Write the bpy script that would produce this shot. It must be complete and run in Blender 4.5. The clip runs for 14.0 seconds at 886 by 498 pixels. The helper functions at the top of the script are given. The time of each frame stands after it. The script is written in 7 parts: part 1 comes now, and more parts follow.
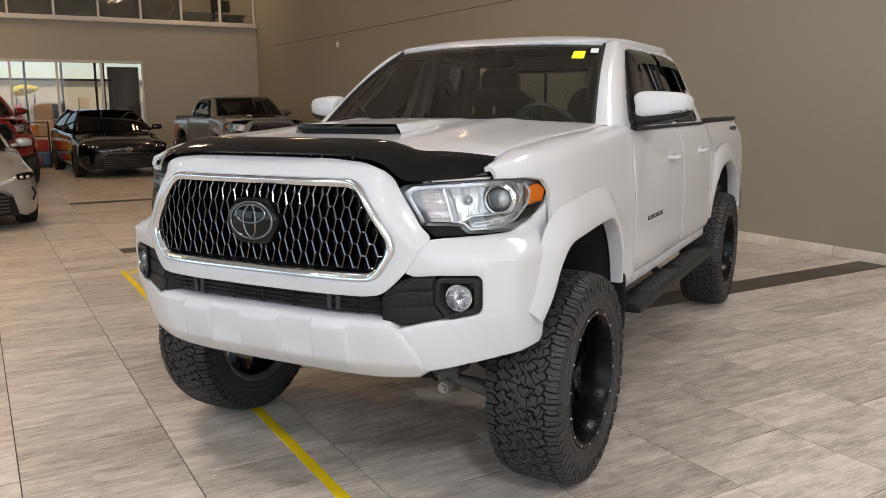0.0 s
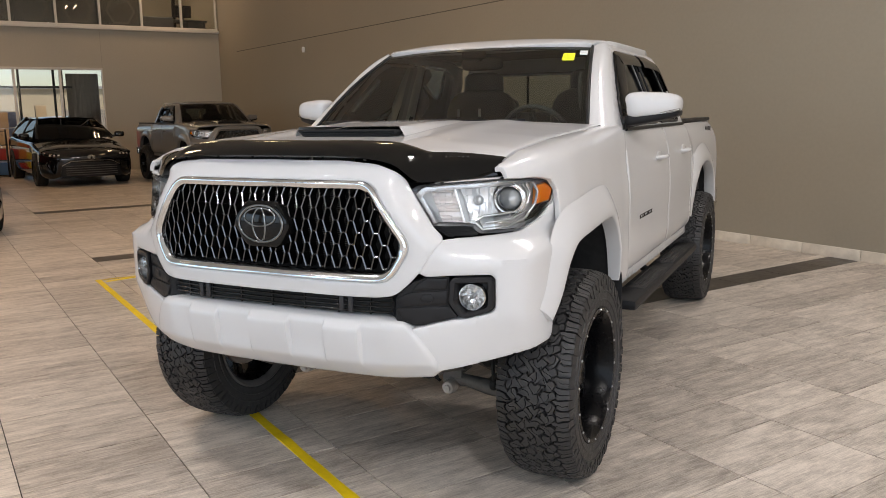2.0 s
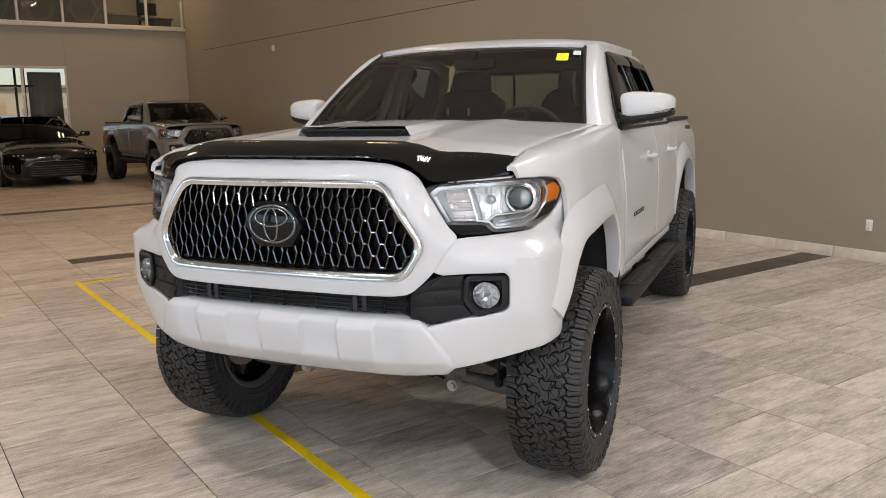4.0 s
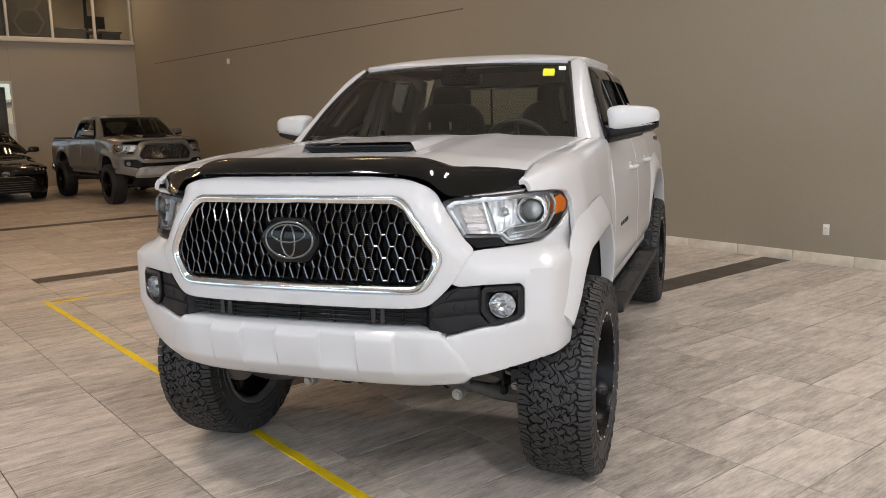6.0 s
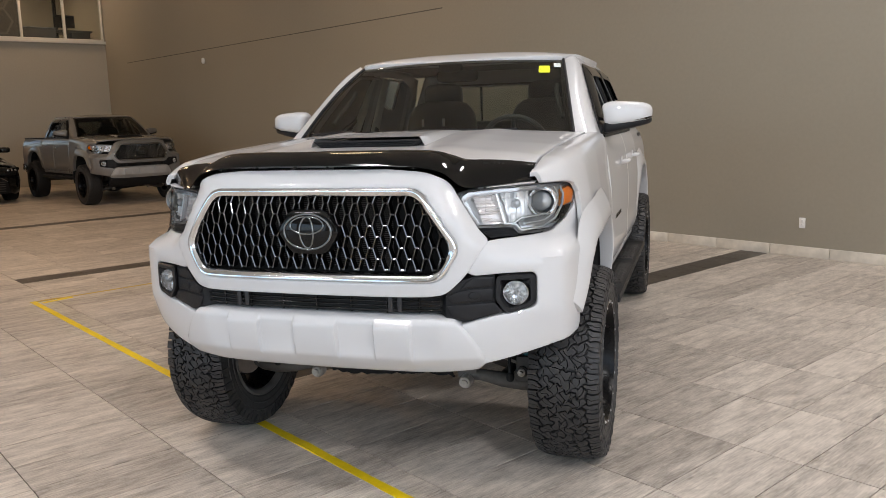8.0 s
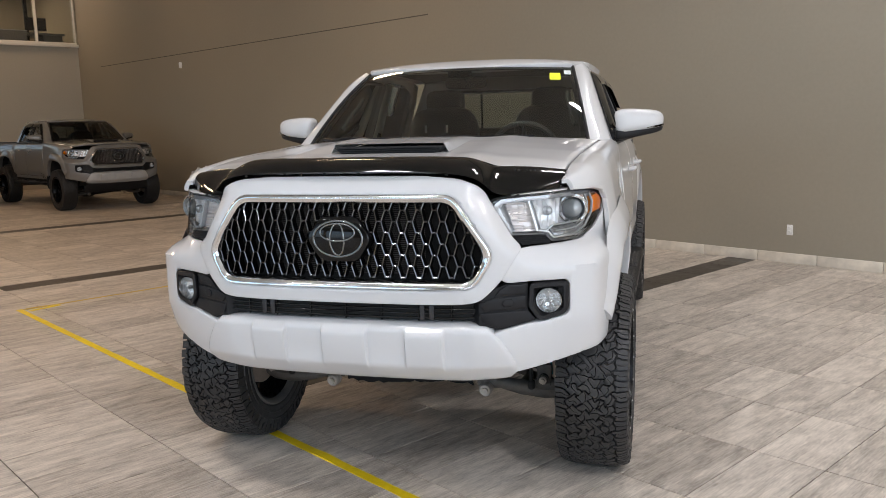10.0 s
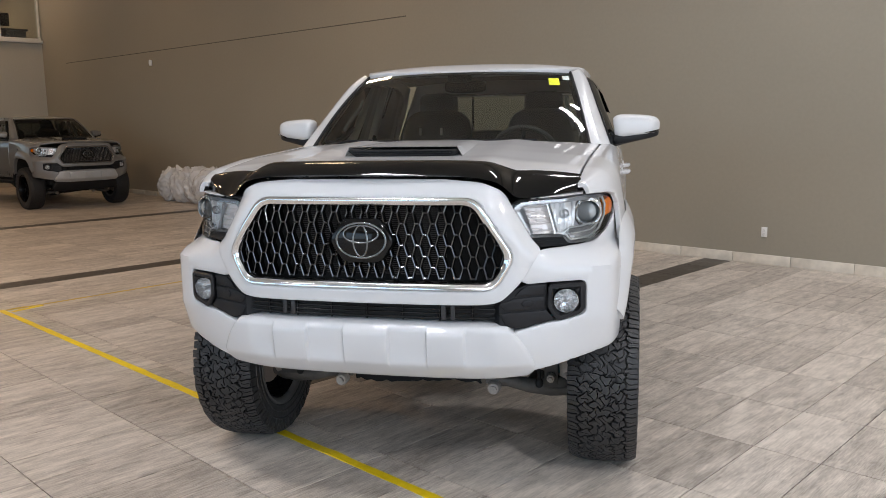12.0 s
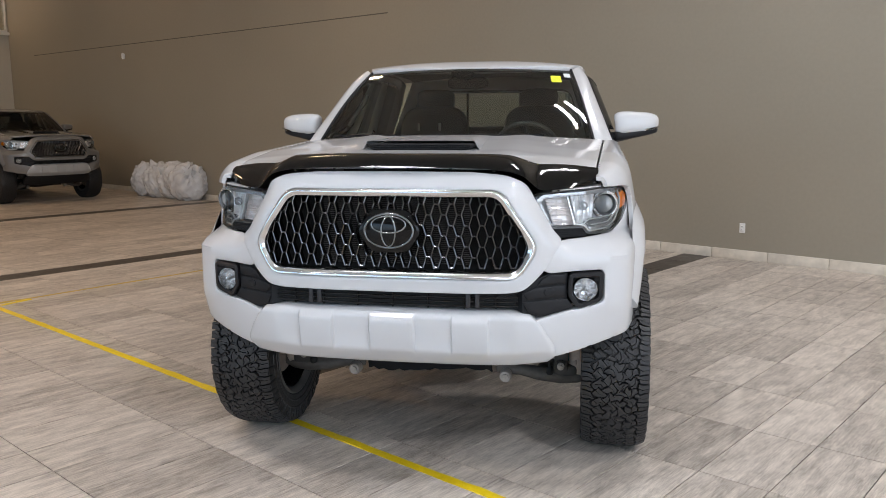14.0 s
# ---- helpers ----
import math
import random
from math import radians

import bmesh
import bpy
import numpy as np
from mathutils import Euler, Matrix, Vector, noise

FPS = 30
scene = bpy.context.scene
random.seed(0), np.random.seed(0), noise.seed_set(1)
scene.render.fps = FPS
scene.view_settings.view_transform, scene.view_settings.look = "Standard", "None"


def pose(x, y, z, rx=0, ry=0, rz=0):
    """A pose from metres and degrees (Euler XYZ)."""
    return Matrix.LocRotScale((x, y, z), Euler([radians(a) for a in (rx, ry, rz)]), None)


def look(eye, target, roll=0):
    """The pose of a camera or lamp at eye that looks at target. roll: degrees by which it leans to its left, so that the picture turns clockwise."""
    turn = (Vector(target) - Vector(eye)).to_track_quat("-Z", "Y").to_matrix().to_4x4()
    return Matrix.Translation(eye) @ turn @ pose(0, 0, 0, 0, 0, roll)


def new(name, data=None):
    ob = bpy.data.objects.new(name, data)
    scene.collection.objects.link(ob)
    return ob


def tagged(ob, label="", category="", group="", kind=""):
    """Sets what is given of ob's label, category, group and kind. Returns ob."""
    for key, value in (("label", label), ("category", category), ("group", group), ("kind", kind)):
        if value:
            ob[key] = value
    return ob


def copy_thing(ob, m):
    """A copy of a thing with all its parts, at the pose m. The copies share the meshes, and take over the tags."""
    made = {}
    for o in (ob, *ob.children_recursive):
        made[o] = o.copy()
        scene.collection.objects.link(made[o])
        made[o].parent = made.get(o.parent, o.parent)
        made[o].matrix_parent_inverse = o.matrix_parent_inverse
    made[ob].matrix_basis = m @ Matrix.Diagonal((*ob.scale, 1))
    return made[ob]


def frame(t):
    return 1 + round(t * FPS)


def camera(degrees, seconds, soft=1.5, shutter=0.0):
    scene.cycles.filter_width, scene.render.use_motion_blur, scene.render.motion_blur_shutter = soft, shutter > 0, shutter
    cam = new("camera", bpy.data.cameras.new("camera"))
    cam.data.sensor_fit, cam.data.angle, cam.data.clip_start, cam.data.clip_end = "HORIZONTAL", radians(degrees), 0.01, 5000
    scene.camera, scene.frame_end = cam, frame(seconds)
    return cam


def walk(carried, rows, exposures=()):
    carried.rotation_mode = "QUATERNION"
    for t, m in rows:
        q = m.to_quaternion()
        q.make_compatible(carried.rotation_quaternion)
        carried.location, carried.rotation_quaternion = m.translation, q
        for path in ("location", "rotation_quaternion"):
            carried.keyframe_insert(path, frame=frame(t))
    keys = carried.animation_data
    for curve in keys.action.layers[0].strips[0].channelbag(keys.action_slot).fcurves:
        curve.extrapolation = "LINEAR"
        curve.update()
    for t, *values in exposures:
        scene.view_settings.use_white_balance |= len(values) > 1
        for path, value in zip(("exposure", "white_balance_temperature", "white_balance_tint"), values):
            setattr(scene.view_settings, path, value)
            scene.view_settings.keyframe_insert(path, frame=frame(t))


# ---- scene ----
from mathutils import geometry

# ------------------------------------------------------------------ camera
cam = camera(57.6, 14.0, soft=0.7)
PATH = [
    (0.0, 1.9308, -2.3066, 1.4522, 80.119, 0.373, 28.668),
    (0.5, 1.8905, -2.3341, 1.4477, 80.250, 0.272, 27.887),
    (1.0, 1.8478, -2.3640, 1.4465, 80.295, 0.446, 26.994),
    (1.5, 1.8140, -2.3924, 1.4431, 80.355, 0.666, 26.306),
    (2.0, 1.7941, -2.4063, 1.4438, 80.399, 0.907, 25.859),
    (2.5, 1.7621, -2.4274, 1.4466, 80.384, 1.065, 25.519),
    (5.0, 1.5686, -2.5595, 1.4605, 80.496, 1.035, 21.453),
    (5.5, 1.5171, -2.6041, 1.4699, 80.763, 1.269, 20.550),
    (6.0, 1.4729, -2.6496, 1.4742, 80.959, 1.492, 19.670),
    (6.5, 1.4343, -2.6842, 1.4707, 80.951, 1.692, 18.877),
    (7.0, 1.4039, -2.7287, 1.4649, 80.862, 1.785, 18.255),
    (7.5, 1.3779, -2.7609, 1.4594, 80.841, 1.741, 17.885),
    (8.0, 1.3540, -2.7910, 1.4601, 80.868, 1.699, 17.529),
    (8.5, 1.3216, -2.8049, 1.4589, 80.943, 1.657, 17.110),
    (9.0, 1.2479, -2.8138, 1.4612, 81.071, 1.617, 16.524),
    (11.5, 1.0023, -2.9044, 1.4789, 81.338, 0.903, 13.636),
    (12.0, 0.9450, -2.9507, 1.4855, 81.233, 0.821, 12.842),
    (12.5, 0.8955, -2.9848, 1.4848, 81.144, 0.659, 12.006),
    (13.0, 0.8445, -3.0123, 1.4799, 81.110, 0.505, 11.261),
    (13.5, 0.7865, -3.0551, 1.4765, 81.096, 0.377, 10.757),
    (14.0, 0.7468, -3.0934, 1.4760, 81.030, 0.312, 10.433),
]
walk(cam, [(t, pose(x, y, z, rx, ry, rz)) for t, x, y, z, rx, ry, rz in PATH], exposures=[(0.0, -0.48, 6980, 16), (2.5, -0.48, 7080, 17), (5.5, -0.48, 7080, 17), (8.0, -0.48, 6900, 16), (11.5, -0.48, 6620, 15), (14.0, -0.48, 6520, 15)])

# ------------------------------------------------------------------ plan of the showroom
# the hero truck stands on the origin and faces -y; the long wall runs at an angle behind it
A = Vector((0.8465, -0.5325, 0.0))      # along the long grey wall, away from its far corner
B = Vector((-0.5325, -0.8465, 0.0))     # away from the long wall, into the room
CORNER = Vector((-14.6, 16.5, 0.0))
LONG, DEEP, HIGH = 30.0, 19.0, 6.2
E1 = Vector((0.855, -0.518, 0.0))       # tile rows
E2 = Vector((0.518, 0.855, 0.0))        # tile columns
ROOM = Matrix(((A.x, B.x, 0, CORNER.x), (A.y, B.y, 0, CORNER.y), (0, 0, 1, 0), (0, 0, 0, 1)))


def room(u, v, z=0.0):
    return CORNER + A * u + B * v + Vector((0, 0, z))


# ------------------------------------------------------------------ light
world = bpy.data.worlds.new("daylight")
scene.world = world
world.use_nodes = True
wn = world.node_tree.nodes
sky = wn.new("ShaderNodeTexSky")
sky.sky_type, sky.sun_disc, sky.sun_elevation, sky.sun_rotation = "NISHITA", False, radians(55), math.atan2(A.x, A.y)
wn["Background"].inputs["Strength"].default_value = 0.20
world.node_tree.links.new(sky.outputs[0], wn["Background"].inputs["Color"])


def area_lamp(name, at, aim, w, h, watts, colour):
    data = bpy.data.lights.new(name, "AREA")
    data.shape, data.size, data.size_y, data.energy, data.color = "RECTANGLE", w, h, watts, colour
    ob = new(name, data)
    ob.matrix_world = look(at, aim)
    return ob


# daylight through the glass front behind the camera and the window at the end, and rows of ceiling lamps
for i in range(3):
    u = 9.0 + 7.5 * i
    area_lamp("window_light", room(u, DEEP - 0.25, 2.3), room(u, 0, 1.2), 6.6, 4.0, (95, 175, 190)[i], (0.52, 0.77, 1.0))
area_lamp("window_light", room(LONG - 0.25, 9.0, 2.3), room(0, 9.0, 0.6), 12.0, 4.0, 440, (0.66, 0.83, 1.0))
LAMPS = [(u, v) for u in (1.2, 7.4, 14.2, 21.0, 27.8) for v in (1.9, 8.0, 13.8)]
for u, v in LAMPS:
    watts = {1.2: (46, 88, 66), 7.4: (23, 120, 88), 14.2: (50, 185, 125), 21.0: (138, 172, 126), 27.8: (430, 400, 290)}[u][{1.9: 0, 8.0: 1, 13.8: 2}[v]]
    for dv in (-0.17, 0.17):
        data = bpy.data.lights.new("ceiling_lamp_light", "AREA")
        data.shape, data.size, data.size_y, data.energy = "RECTANGLE", 1.2, 0.10, watts / 2
        data.color = (1.0, 0.69, 0.40) if u < 10 else (1.0, 0.72, 0.45) if u < 18 else ((0.95, 0.95, 0.95) if v < 5 else (0.90, 0.95, 1.0))
        new("ceiling_lamp_light", data).matrix_world = ROOM @ Matrix.Translation((u, v + dv, HIGH - 0.11))
sun = bpy.data.lights.new("sun", "SUN")
sun.energy, sun.angle, sun.color = 4.0, radians(0.5), (1.0, 0.95, 0.88)
new("sun", sun).matrix_world = look(A * 30 + Vector((0, 0, 43)), (0, 0, 0))

# ------------------------------------------------------------------ materials
MATS = {}


def material(name, colour, rough=0.5, metal=0.0, grain=0.0, grain_scale=40.0, bump=0.0, bump_scale=200.0, coat=0.0, spec=0.5, wide=3.0):
    """A principled surface with two scales of variation in colour and roughness and an optional fine relief."""
    if name in MATS:
        return MATS[name]
    m = bpy.data.materials.new(name)
    m.use_nodes = True
    n, l = m.node_tree.nodes, m.node_tree.links
    p = n["Principled BSDF"]
    p.inputs["Base Color"].default_value = (*colour, 1)
    p.inputs["Roughness"].default_value = rough
    p.inputs["Metallic"].default_value = metal
    p.inputs["Specular IOR Level"].default_value = spec
    p.inputs["Coat Weight"].default_value = coat
    p.inputs["Coat Roughness"].default_value = 0.03
    tc = n.new("ShaderNodeTexCoord")
    if grain:
        fine, broad = n.new("ShaderNodeTexNoise"), n.new("ShaderNodeTexNoise")
        fine.inputs["Scale"].default_value, broad.inputs["Scale"].default_value = grain_scale, wide
        fine.inputs["Detail"].default_value = 5
        add = n.new("ShaderNodeMath")
        add.operation = "ADD"
        ramp = n.new("ShaderNodeMapRange")
        ramp.inputs["From Min"].default_value, ramp.inputs["From Max"].default_value = 0.6, 1.4
        ramp.inputs["To Min"].default_value, ramp.inputs["To Max"].default_value = 1 - grain, 1 + grain
        mul = n.new("ShaderNodeVectorMath")
        mul.operation = "SCALE"
        mul.inputs[0].default_value = colour
        for t in (fine, broad):
            l.new(tc.outputs["Object"], t.inputs["Vector"])
        l.new(fine.outputs["Fac"], add.inputs[0])
        l.new(broad.outputs["Fac"], add.inputs[1])
        l.new(add.outputs[0], ramp.inputs["Value"])
        l.new(ramp.outputs[0], mul.inputs["Scale"])
        l.new(mul.outputs[0], p.inputs["Base Color"])
        r2 = n.new("ShaderNodeMapRange")
        r2.inputs["From Min"].default_value, r2.inputs["From Max"].default_value = 0.6, 1.4
        r2.inputs["To Min"].default_value, r2.inputs["To Max"].default_value = max(0.02, rough * (1 - grain)), min(1, rough * (1 + grain))
        l.new(add.outputs[0], r2.inputs["Value"])
        l.new(r2.outputs[0], p.inputs["Roughness"])
    if bump:
        bt, b = n.new("ShaderNodeTexNoise"), n.new("ShaderNodeBump")
        bt.inputs["Scale"].default_value, bt.inputs["Detail"].default_value = bump_scale, 4
        b.inputs["Strength"].default_value, b.inputs["Distance"].default_value = bump, 0.002
        l.new(tc.outputs["Object"], bt.inputs["Vector"])
        l.new(bt.outputs["Fac"], b.inputs["Height"])
        l.new(b.outputs[0], p.inputs["Normal"])
    MATS[name] = m
    return m


def glass(name, tint, gloss=0.0, ior=1.5):
    """A thin pane: tinted see-through, mirror gloss by Fresnel."""
    if name in MATS:
        return MATS[name]
    m = bpy.data.materials.new(name)
    m.use_nodes = True
    n, l = m.node_tree.nodes, m.node_tree.links
    n.remove(n["Principled BSDF"])
    tr, gl, mix, fr = n.new("ShaderNodeBsdfTransparent"), n.new("ShaderNodeBsdfGlossy"), n.new("ShaderNodeMixShader"), n.new("ShaderNodeFresnel")
    tr.inputs["Color"].default_value = (*tint, 1)
    gl.inputs["Roughness"].default_value = gloss
    fr.inputs["IOR"].default_value = ior
    l.new(fr.outputs[0], mix.inputs["Fac"])
    l.new(tr.outputs[0], mix.inputs[1])
    l.new(gl.outputs[0], mix.inputs[2])
    l.new(mix.outputs[0], n["Material Output"].inputs["Surface"])
    MATS[name] = m
    return m


def emitter(name, colour, strength):
    m = bpy.data.materials.new(name)
    m.use_nodes = True
    n = m.node_tree.nodes
    p = n["Principled BSDF"]
    p.inputs["Base Color"].default_value = (*colour, 1)
    p.inputs["Emission Color"].default_value = (*colour, 1)
    p.inputs["Emission Strength"].default_value = strength
    return m


def tile_material(name, light, dark, by_object):
    """Wood-look porcelain: streaks along the tile, cloudy stains, a shift from tile to tile."""
    m = bpy.data.materials.new(name)
    m.use_nodes = True
    n, l = m.node_tree.nodes, m.node_tree.links
    p = n["Principled BSDF"]
    geo = n.new("ShaderNodeNewGeometry")
    rnd = n.new("ShaderNodeObjectInfo") if by_object else geo
    random_out = rnd.outputs["Random"] if by_object else geo.outputs["Random Per Island"]
    rot = n.new("ShaderNodeVectorRotate")
    rot.rotation_type = "Z_AXIS"
    rot.inputs["Angle"].default_value = -math.atan2(E2.y, E2.x)
    l.new(geo.outputs["Position"], rot.inputs["Vector"])
    shift = n.new("ShaderNodeVectorMath")
    shift.operation = "MULTIPLY_ADD"
    shift.inputs[1].default_value = (1, 1, 0)
    comb = n.new("ShaderNodeCombineXYZ")
    off = n.new("ShaderNodeMath")
    off.operation = "MULTIPLY"
    off.inputs[1].default_value = 37.0
    l.new(random_out, off.inputs[0])
    l.new(off.outputs[0], comb.inputs["Z"])
    l.new(off.outputs[0], comb.inputs["X"])
    l.new(rot.outputs[0], shift.inputs[0])
    l.new(comb.outputs[0], shift.inputs[2])

    def noise_tex(sx, sy, detail, rough=0.6):
        mp, t = n.new("ShaderNodeMapping"), n.new("ShaderNodeTexNoise")
        mp.inputs["Scale"].default_value = (sx, sy, 1)
        t.inputs["Scale"].default_value, t.inputs["Detail"].default_value, t.inputs["Roughness"].default_value = 1.0, detail, rough
        l.new(shift.outputs[0], mp.inputs["Vector"])
        l.new(mp.outputs[0], t.inputs["Vector"])
        return t.outputs["Fac"]

    streak, cloud, fine = noise_tex(3.2, 105, 9, 0.78), noise_tex(4.5, 14, 7, 0.72), noise_tex(26, 300, 4)

    def mathn(op, a, b):
        q = n.new("ShaderNodeMath")
        q.operation = op
        for i, s in enumerate((a, b)):
            if isinstance(s, (int, float)):
                q.inputs[i].default_value = s
            else:
                l.new(s, q.inputs[i])
        return q.outputs[0]

    val = mathn("ADD", mathn("MULTIPLY", streak, 0.46), mathn("ADD", mathn("MULTIPLY", cloud, 0.58), mathn("MULTIPLY", fine, 0.34)))
    val = mathn("ADD", val, mathn("MULTIPLY", mathn("SUBTRACT", random_out, 0.5), 0.09))
    ramp = n.new("ShaderNodeValToRGB")
    ramp.color_ramp.elements[0].position, ramp.color_ramp.elements[1].position = 0.53, 0.81
    ramp.color_ramp.elements[0].color, ramp.color_ramp.elements[1].color = (*dark, 1), (*light, 1)
    l.new(val, ramp.inputs[0])
    l.new(ramp.outputs[0], p.inputs["Base Color"])
    rr = n.new("ShaderNodeMapRange")
    rr.inputs["To Min"].default_value, rr.inputs["To Max"].default_value = 0.30, 0.48
    l.new(streak, rr.inputs["Value"])
    l.new(rr.outputs[0], p.inputs["Roughness"])
    b = n.new("ShaderNodeBump")
    b.inputs["Strength"].default_value, b.inputs["Distance"].default_value = 0.25, 0.001
    l.new(fine, b.inputs["Height"])
    l.new(b.outputs[0], p.inputs["Normal"])
    return m


WALL = material("grey_wall_paint", (0.286, 0.257, 0.205), 0.55, grain=0.05, grain_scale=25, bump=0.15, bump_scale=350, wide=0.6)
WALL_PALE = material("pale_wall_paint", (0.45, 0.425, 0.365), 0.6, grain=0.05, grain_scale=25, bump=0.15, bump_scale=350, wide=0.6)
CEIL = material("ceiling_paint", (0.58, 0.56, 0.52), 0.8, grain=0.06, grain_scale=10)
TRIM = material("white_trim", (0.72, 0.71, 0.68), 0.4, grain=0.04, grain_scale=30)
GROUT = material("grout", (0.05, 0.044, 0.038), 0.9, grain=0.2, grain_scale=60)
SKIRT = material("stone_skirting", (0.62, 0.57, 0.49), 0.45, grain=0.18, grain_scale=14, wide=4)
PAINT = material("white_car_paint", (0.55, 0.555, 0.565), 0.40, grain=0.012, grain_scale=8, coat=0.8, spec=0.3)
PLASTIC = material("black_plastic", (0.012, 0.0125, 0.014), 0.42, spec=0.2, grain=0.15, grain_scale=90, bump=0.2, bump_scale=900)
GLOSS = material("gloss_black", (0.004, 0.004, 0.004), 0.06, spec=0.32, grain=0.05, grain_scale=20)
CHROME = material("chrome", (0.74, 0.745, 0.75), 0.15, 1.0, grain=0.05, grain_scale=30)
SATIN = material("satin_metal", (0.42, 0.43, 0.44), 0.28, 1.0, grain=0.1, grain_scale=60)
RUBBER = material("tyre_rubber", (0.0205, 0.020, 0.0205), 0.55, grain=0.35, grain_scale=45, bump=0.3, bump_scale=500)
# matt black for small dark parts, and shade painted into hollows
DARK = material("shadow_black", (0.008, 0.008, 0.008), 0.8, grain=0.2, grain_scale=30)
SMOKED = material("smoked_badge_metal", (0.20, 0.205, 0.205), 0.22, 1.0, grain=0.1, grain_scale=60)
STEEL = material("dusty_steel", (0.09, 0.085, 0.08), 0.65, 0.3, grain=0.35, grain_scale=35, bump=0.3, bump_scale=250)
SEAT = material("dark_leather", (0.068, 0.070, 0.066), 0.5, grain=0.2, grain_scale=30, bump=0.2, bump_scale=400)
ZINC = material("dull_zinc", (0.42, 0.38, 0.34), 0.5, 0.4, grain=0.35, grain_scale=60)
GRAINED = material("grained_plastic", (0.0095, 0.0095, 0.0108), 0.42, spec=0.25, grain=0.15, grain_scale=120, bump=0.25, bump_scale=900)
GRIME = material("grimy_iron", (0.12, 0.108, 0.097), 0.7, 0.2, grain=0.45, grain_scale=40, bump=0.4, bump_scale=200)
GLASS_WS = glass("windscreen_glass", (0.86, 0.94, 0.86), ior=1.8)
GLASS_DARK = glass("tinted_glass", (0.30, 0.32, 0.30))
CLEAR = glass("clear_lens", (0.93, 0.94, 0.95))
PANE = glass("window_pane", (0.90, 0.92, 0.91))
TAPE = material("yellow_tape", (0.80, 0.57, 0.01), 0.45, grain=0.15, grain_scale=30)


# ------------------------------------------------------------------ mesh helpers
def mesh_of(name, bm, mat, smooth=40):
    bmesh.ops.recalc_face_normals(bm, faces=bm.faces[:])
    me = bpy.data.meshes.new(name)
    bm.to_mesh(me)
    bm.free()
    for m in (mat if isinstance(mat, (list, tuple)) else (mat,)):
        me.materials.append(m)
    if smooth:
        me.shade_smooth()
        me.set_sharp_from_angle(angle=radians(smooth))
    return me


def part(name, bm, mat, parent=None, label="", smooth=40):
    ob = new(name, mesh_of(name, bm, mat, smooth))
    ob.parent = parent
    return tagged(ob, label)


def thing(name, label, category, m=None, group="", kind=""):
    ob = new(name)
    if m is not None:
        ob.matrix_world = m
    return tagged(ob, label, category, group, kind)


def cube(bm, lo, hi, m=None, bevel=0.0):
    """A box between two corners, with bevelled edges."""
    lo, hi = Vector(lo), Vector(hi)
    r = bmesh.ops.create_cube(bm, size=1.0, matrix=Matrix.Translation((lo + hi) / 2) @ Matrix.Diagonal((*(hi - lo), 1)))
    vs = r["verts"]
    if bevel:
        es = {e for v in vs for e in v.link_edges}
        r2 = bmesh.ops.bevel(bm, geom=list(es), offset=bevel, segments=2, affect="EDGES", profile=0.6)
        vs = list({v for f in r2["faces"] for v in f.verts} | {v for v in vs if v.is_valid})
        seen, todo = set(vs), list(vs)
        while todo:
            for e in todo.pop().link_edges:
                for w in e.verts:
                    if w not in seen:
                        seen.add(w)
                        todo.append(w)
        vs = list(seen)
    if m is not None:
        bmesh.ops.transform(bm, matrix=m, verts=vs)
    return vs


def box(name, lo, hi, mat, parent=None, label="", bevel=0.0, m=None):
    bm = bmesh.new()
    cube(bm, lo, hi, m, bevel)
    return part(name, bm, mat, parent, label)


def lathe(bm, profile, m, seg=48, arc=360.0, closed=False):
    """Spin a profile of (along, radius) round the local x axis."""
    rings, full = [], abs(arc) >= 360
    for k in range(seg if full else seg + 1):
        a = radians(arc) * k / seg
        rings.append([bm.verts.new(m @ Vector((h, r * math.cos(a), r * math.sin(a)))) for h, r in profile])
    for k in range(seg):
        p, q = rings[k], rings[(k + 1) % len(rings)]
        for i in range(len(profile) - (0 if closed else 1)):
            j = (i + 1) % len(profile)
            vs = [p[i], p[j], q[j], q[i]]
            try:
                bm.faces.new(vs)
            except ValueError:
                pass


def tube(bm, pts, r, seg=10, cap=True, closed=False):
    """A round bar through points; r is one radius or one for each point."""
    pts = [Vector(p) for p in pts]
    n = len(pts)
    rs = r if isinstance(r, (list, tuple)) else [r] * n
    rings, up = [], None
    for i, p in enumerate(pts):
        d = (pts[(i + 1) % n] if (closed or i < n - 1) else p) - (pts[i - 1] if (closed or i > 0) else p)
        d.normalize()
        if up is None:
            up = d.orthogonal().normalized()
        up = (up - d * up.dot(d)).normalized()
        side = d.cross(up)
        rings.append([bm.verts.new(p + (up * math.cos(2 * math.pi * k / seg) + side * math.sin(2 * math.pi * k / seg)) * rs[i]) for k in range(seg)])
    for i in range(n if closed else n - 1):
        for k in range(seg):
            bm.faces.new((rings[i][k], rings[i][(k + 1) % seg], rings[(i + 1) % n][(k + 1) % seg], rings[(i + 1) % n][k]))
    if cap and not closed:
        bm.faces.new(rings[0])
        bm.faces.new(rings[-1][::-1])


def spline(pts, step):
    """Resample a polyline to about that step."""
    out = []
    for p, q in zip(pts[:-1], pts[1:]):
        k = max(1, int(math.ceil(math.dist(p, q) / step)))
        out += [tuple(a + (b - a) * i / k for a, b in zip(p, q)) for i in range(k)]
    return out + [tuple(pts[-1])]


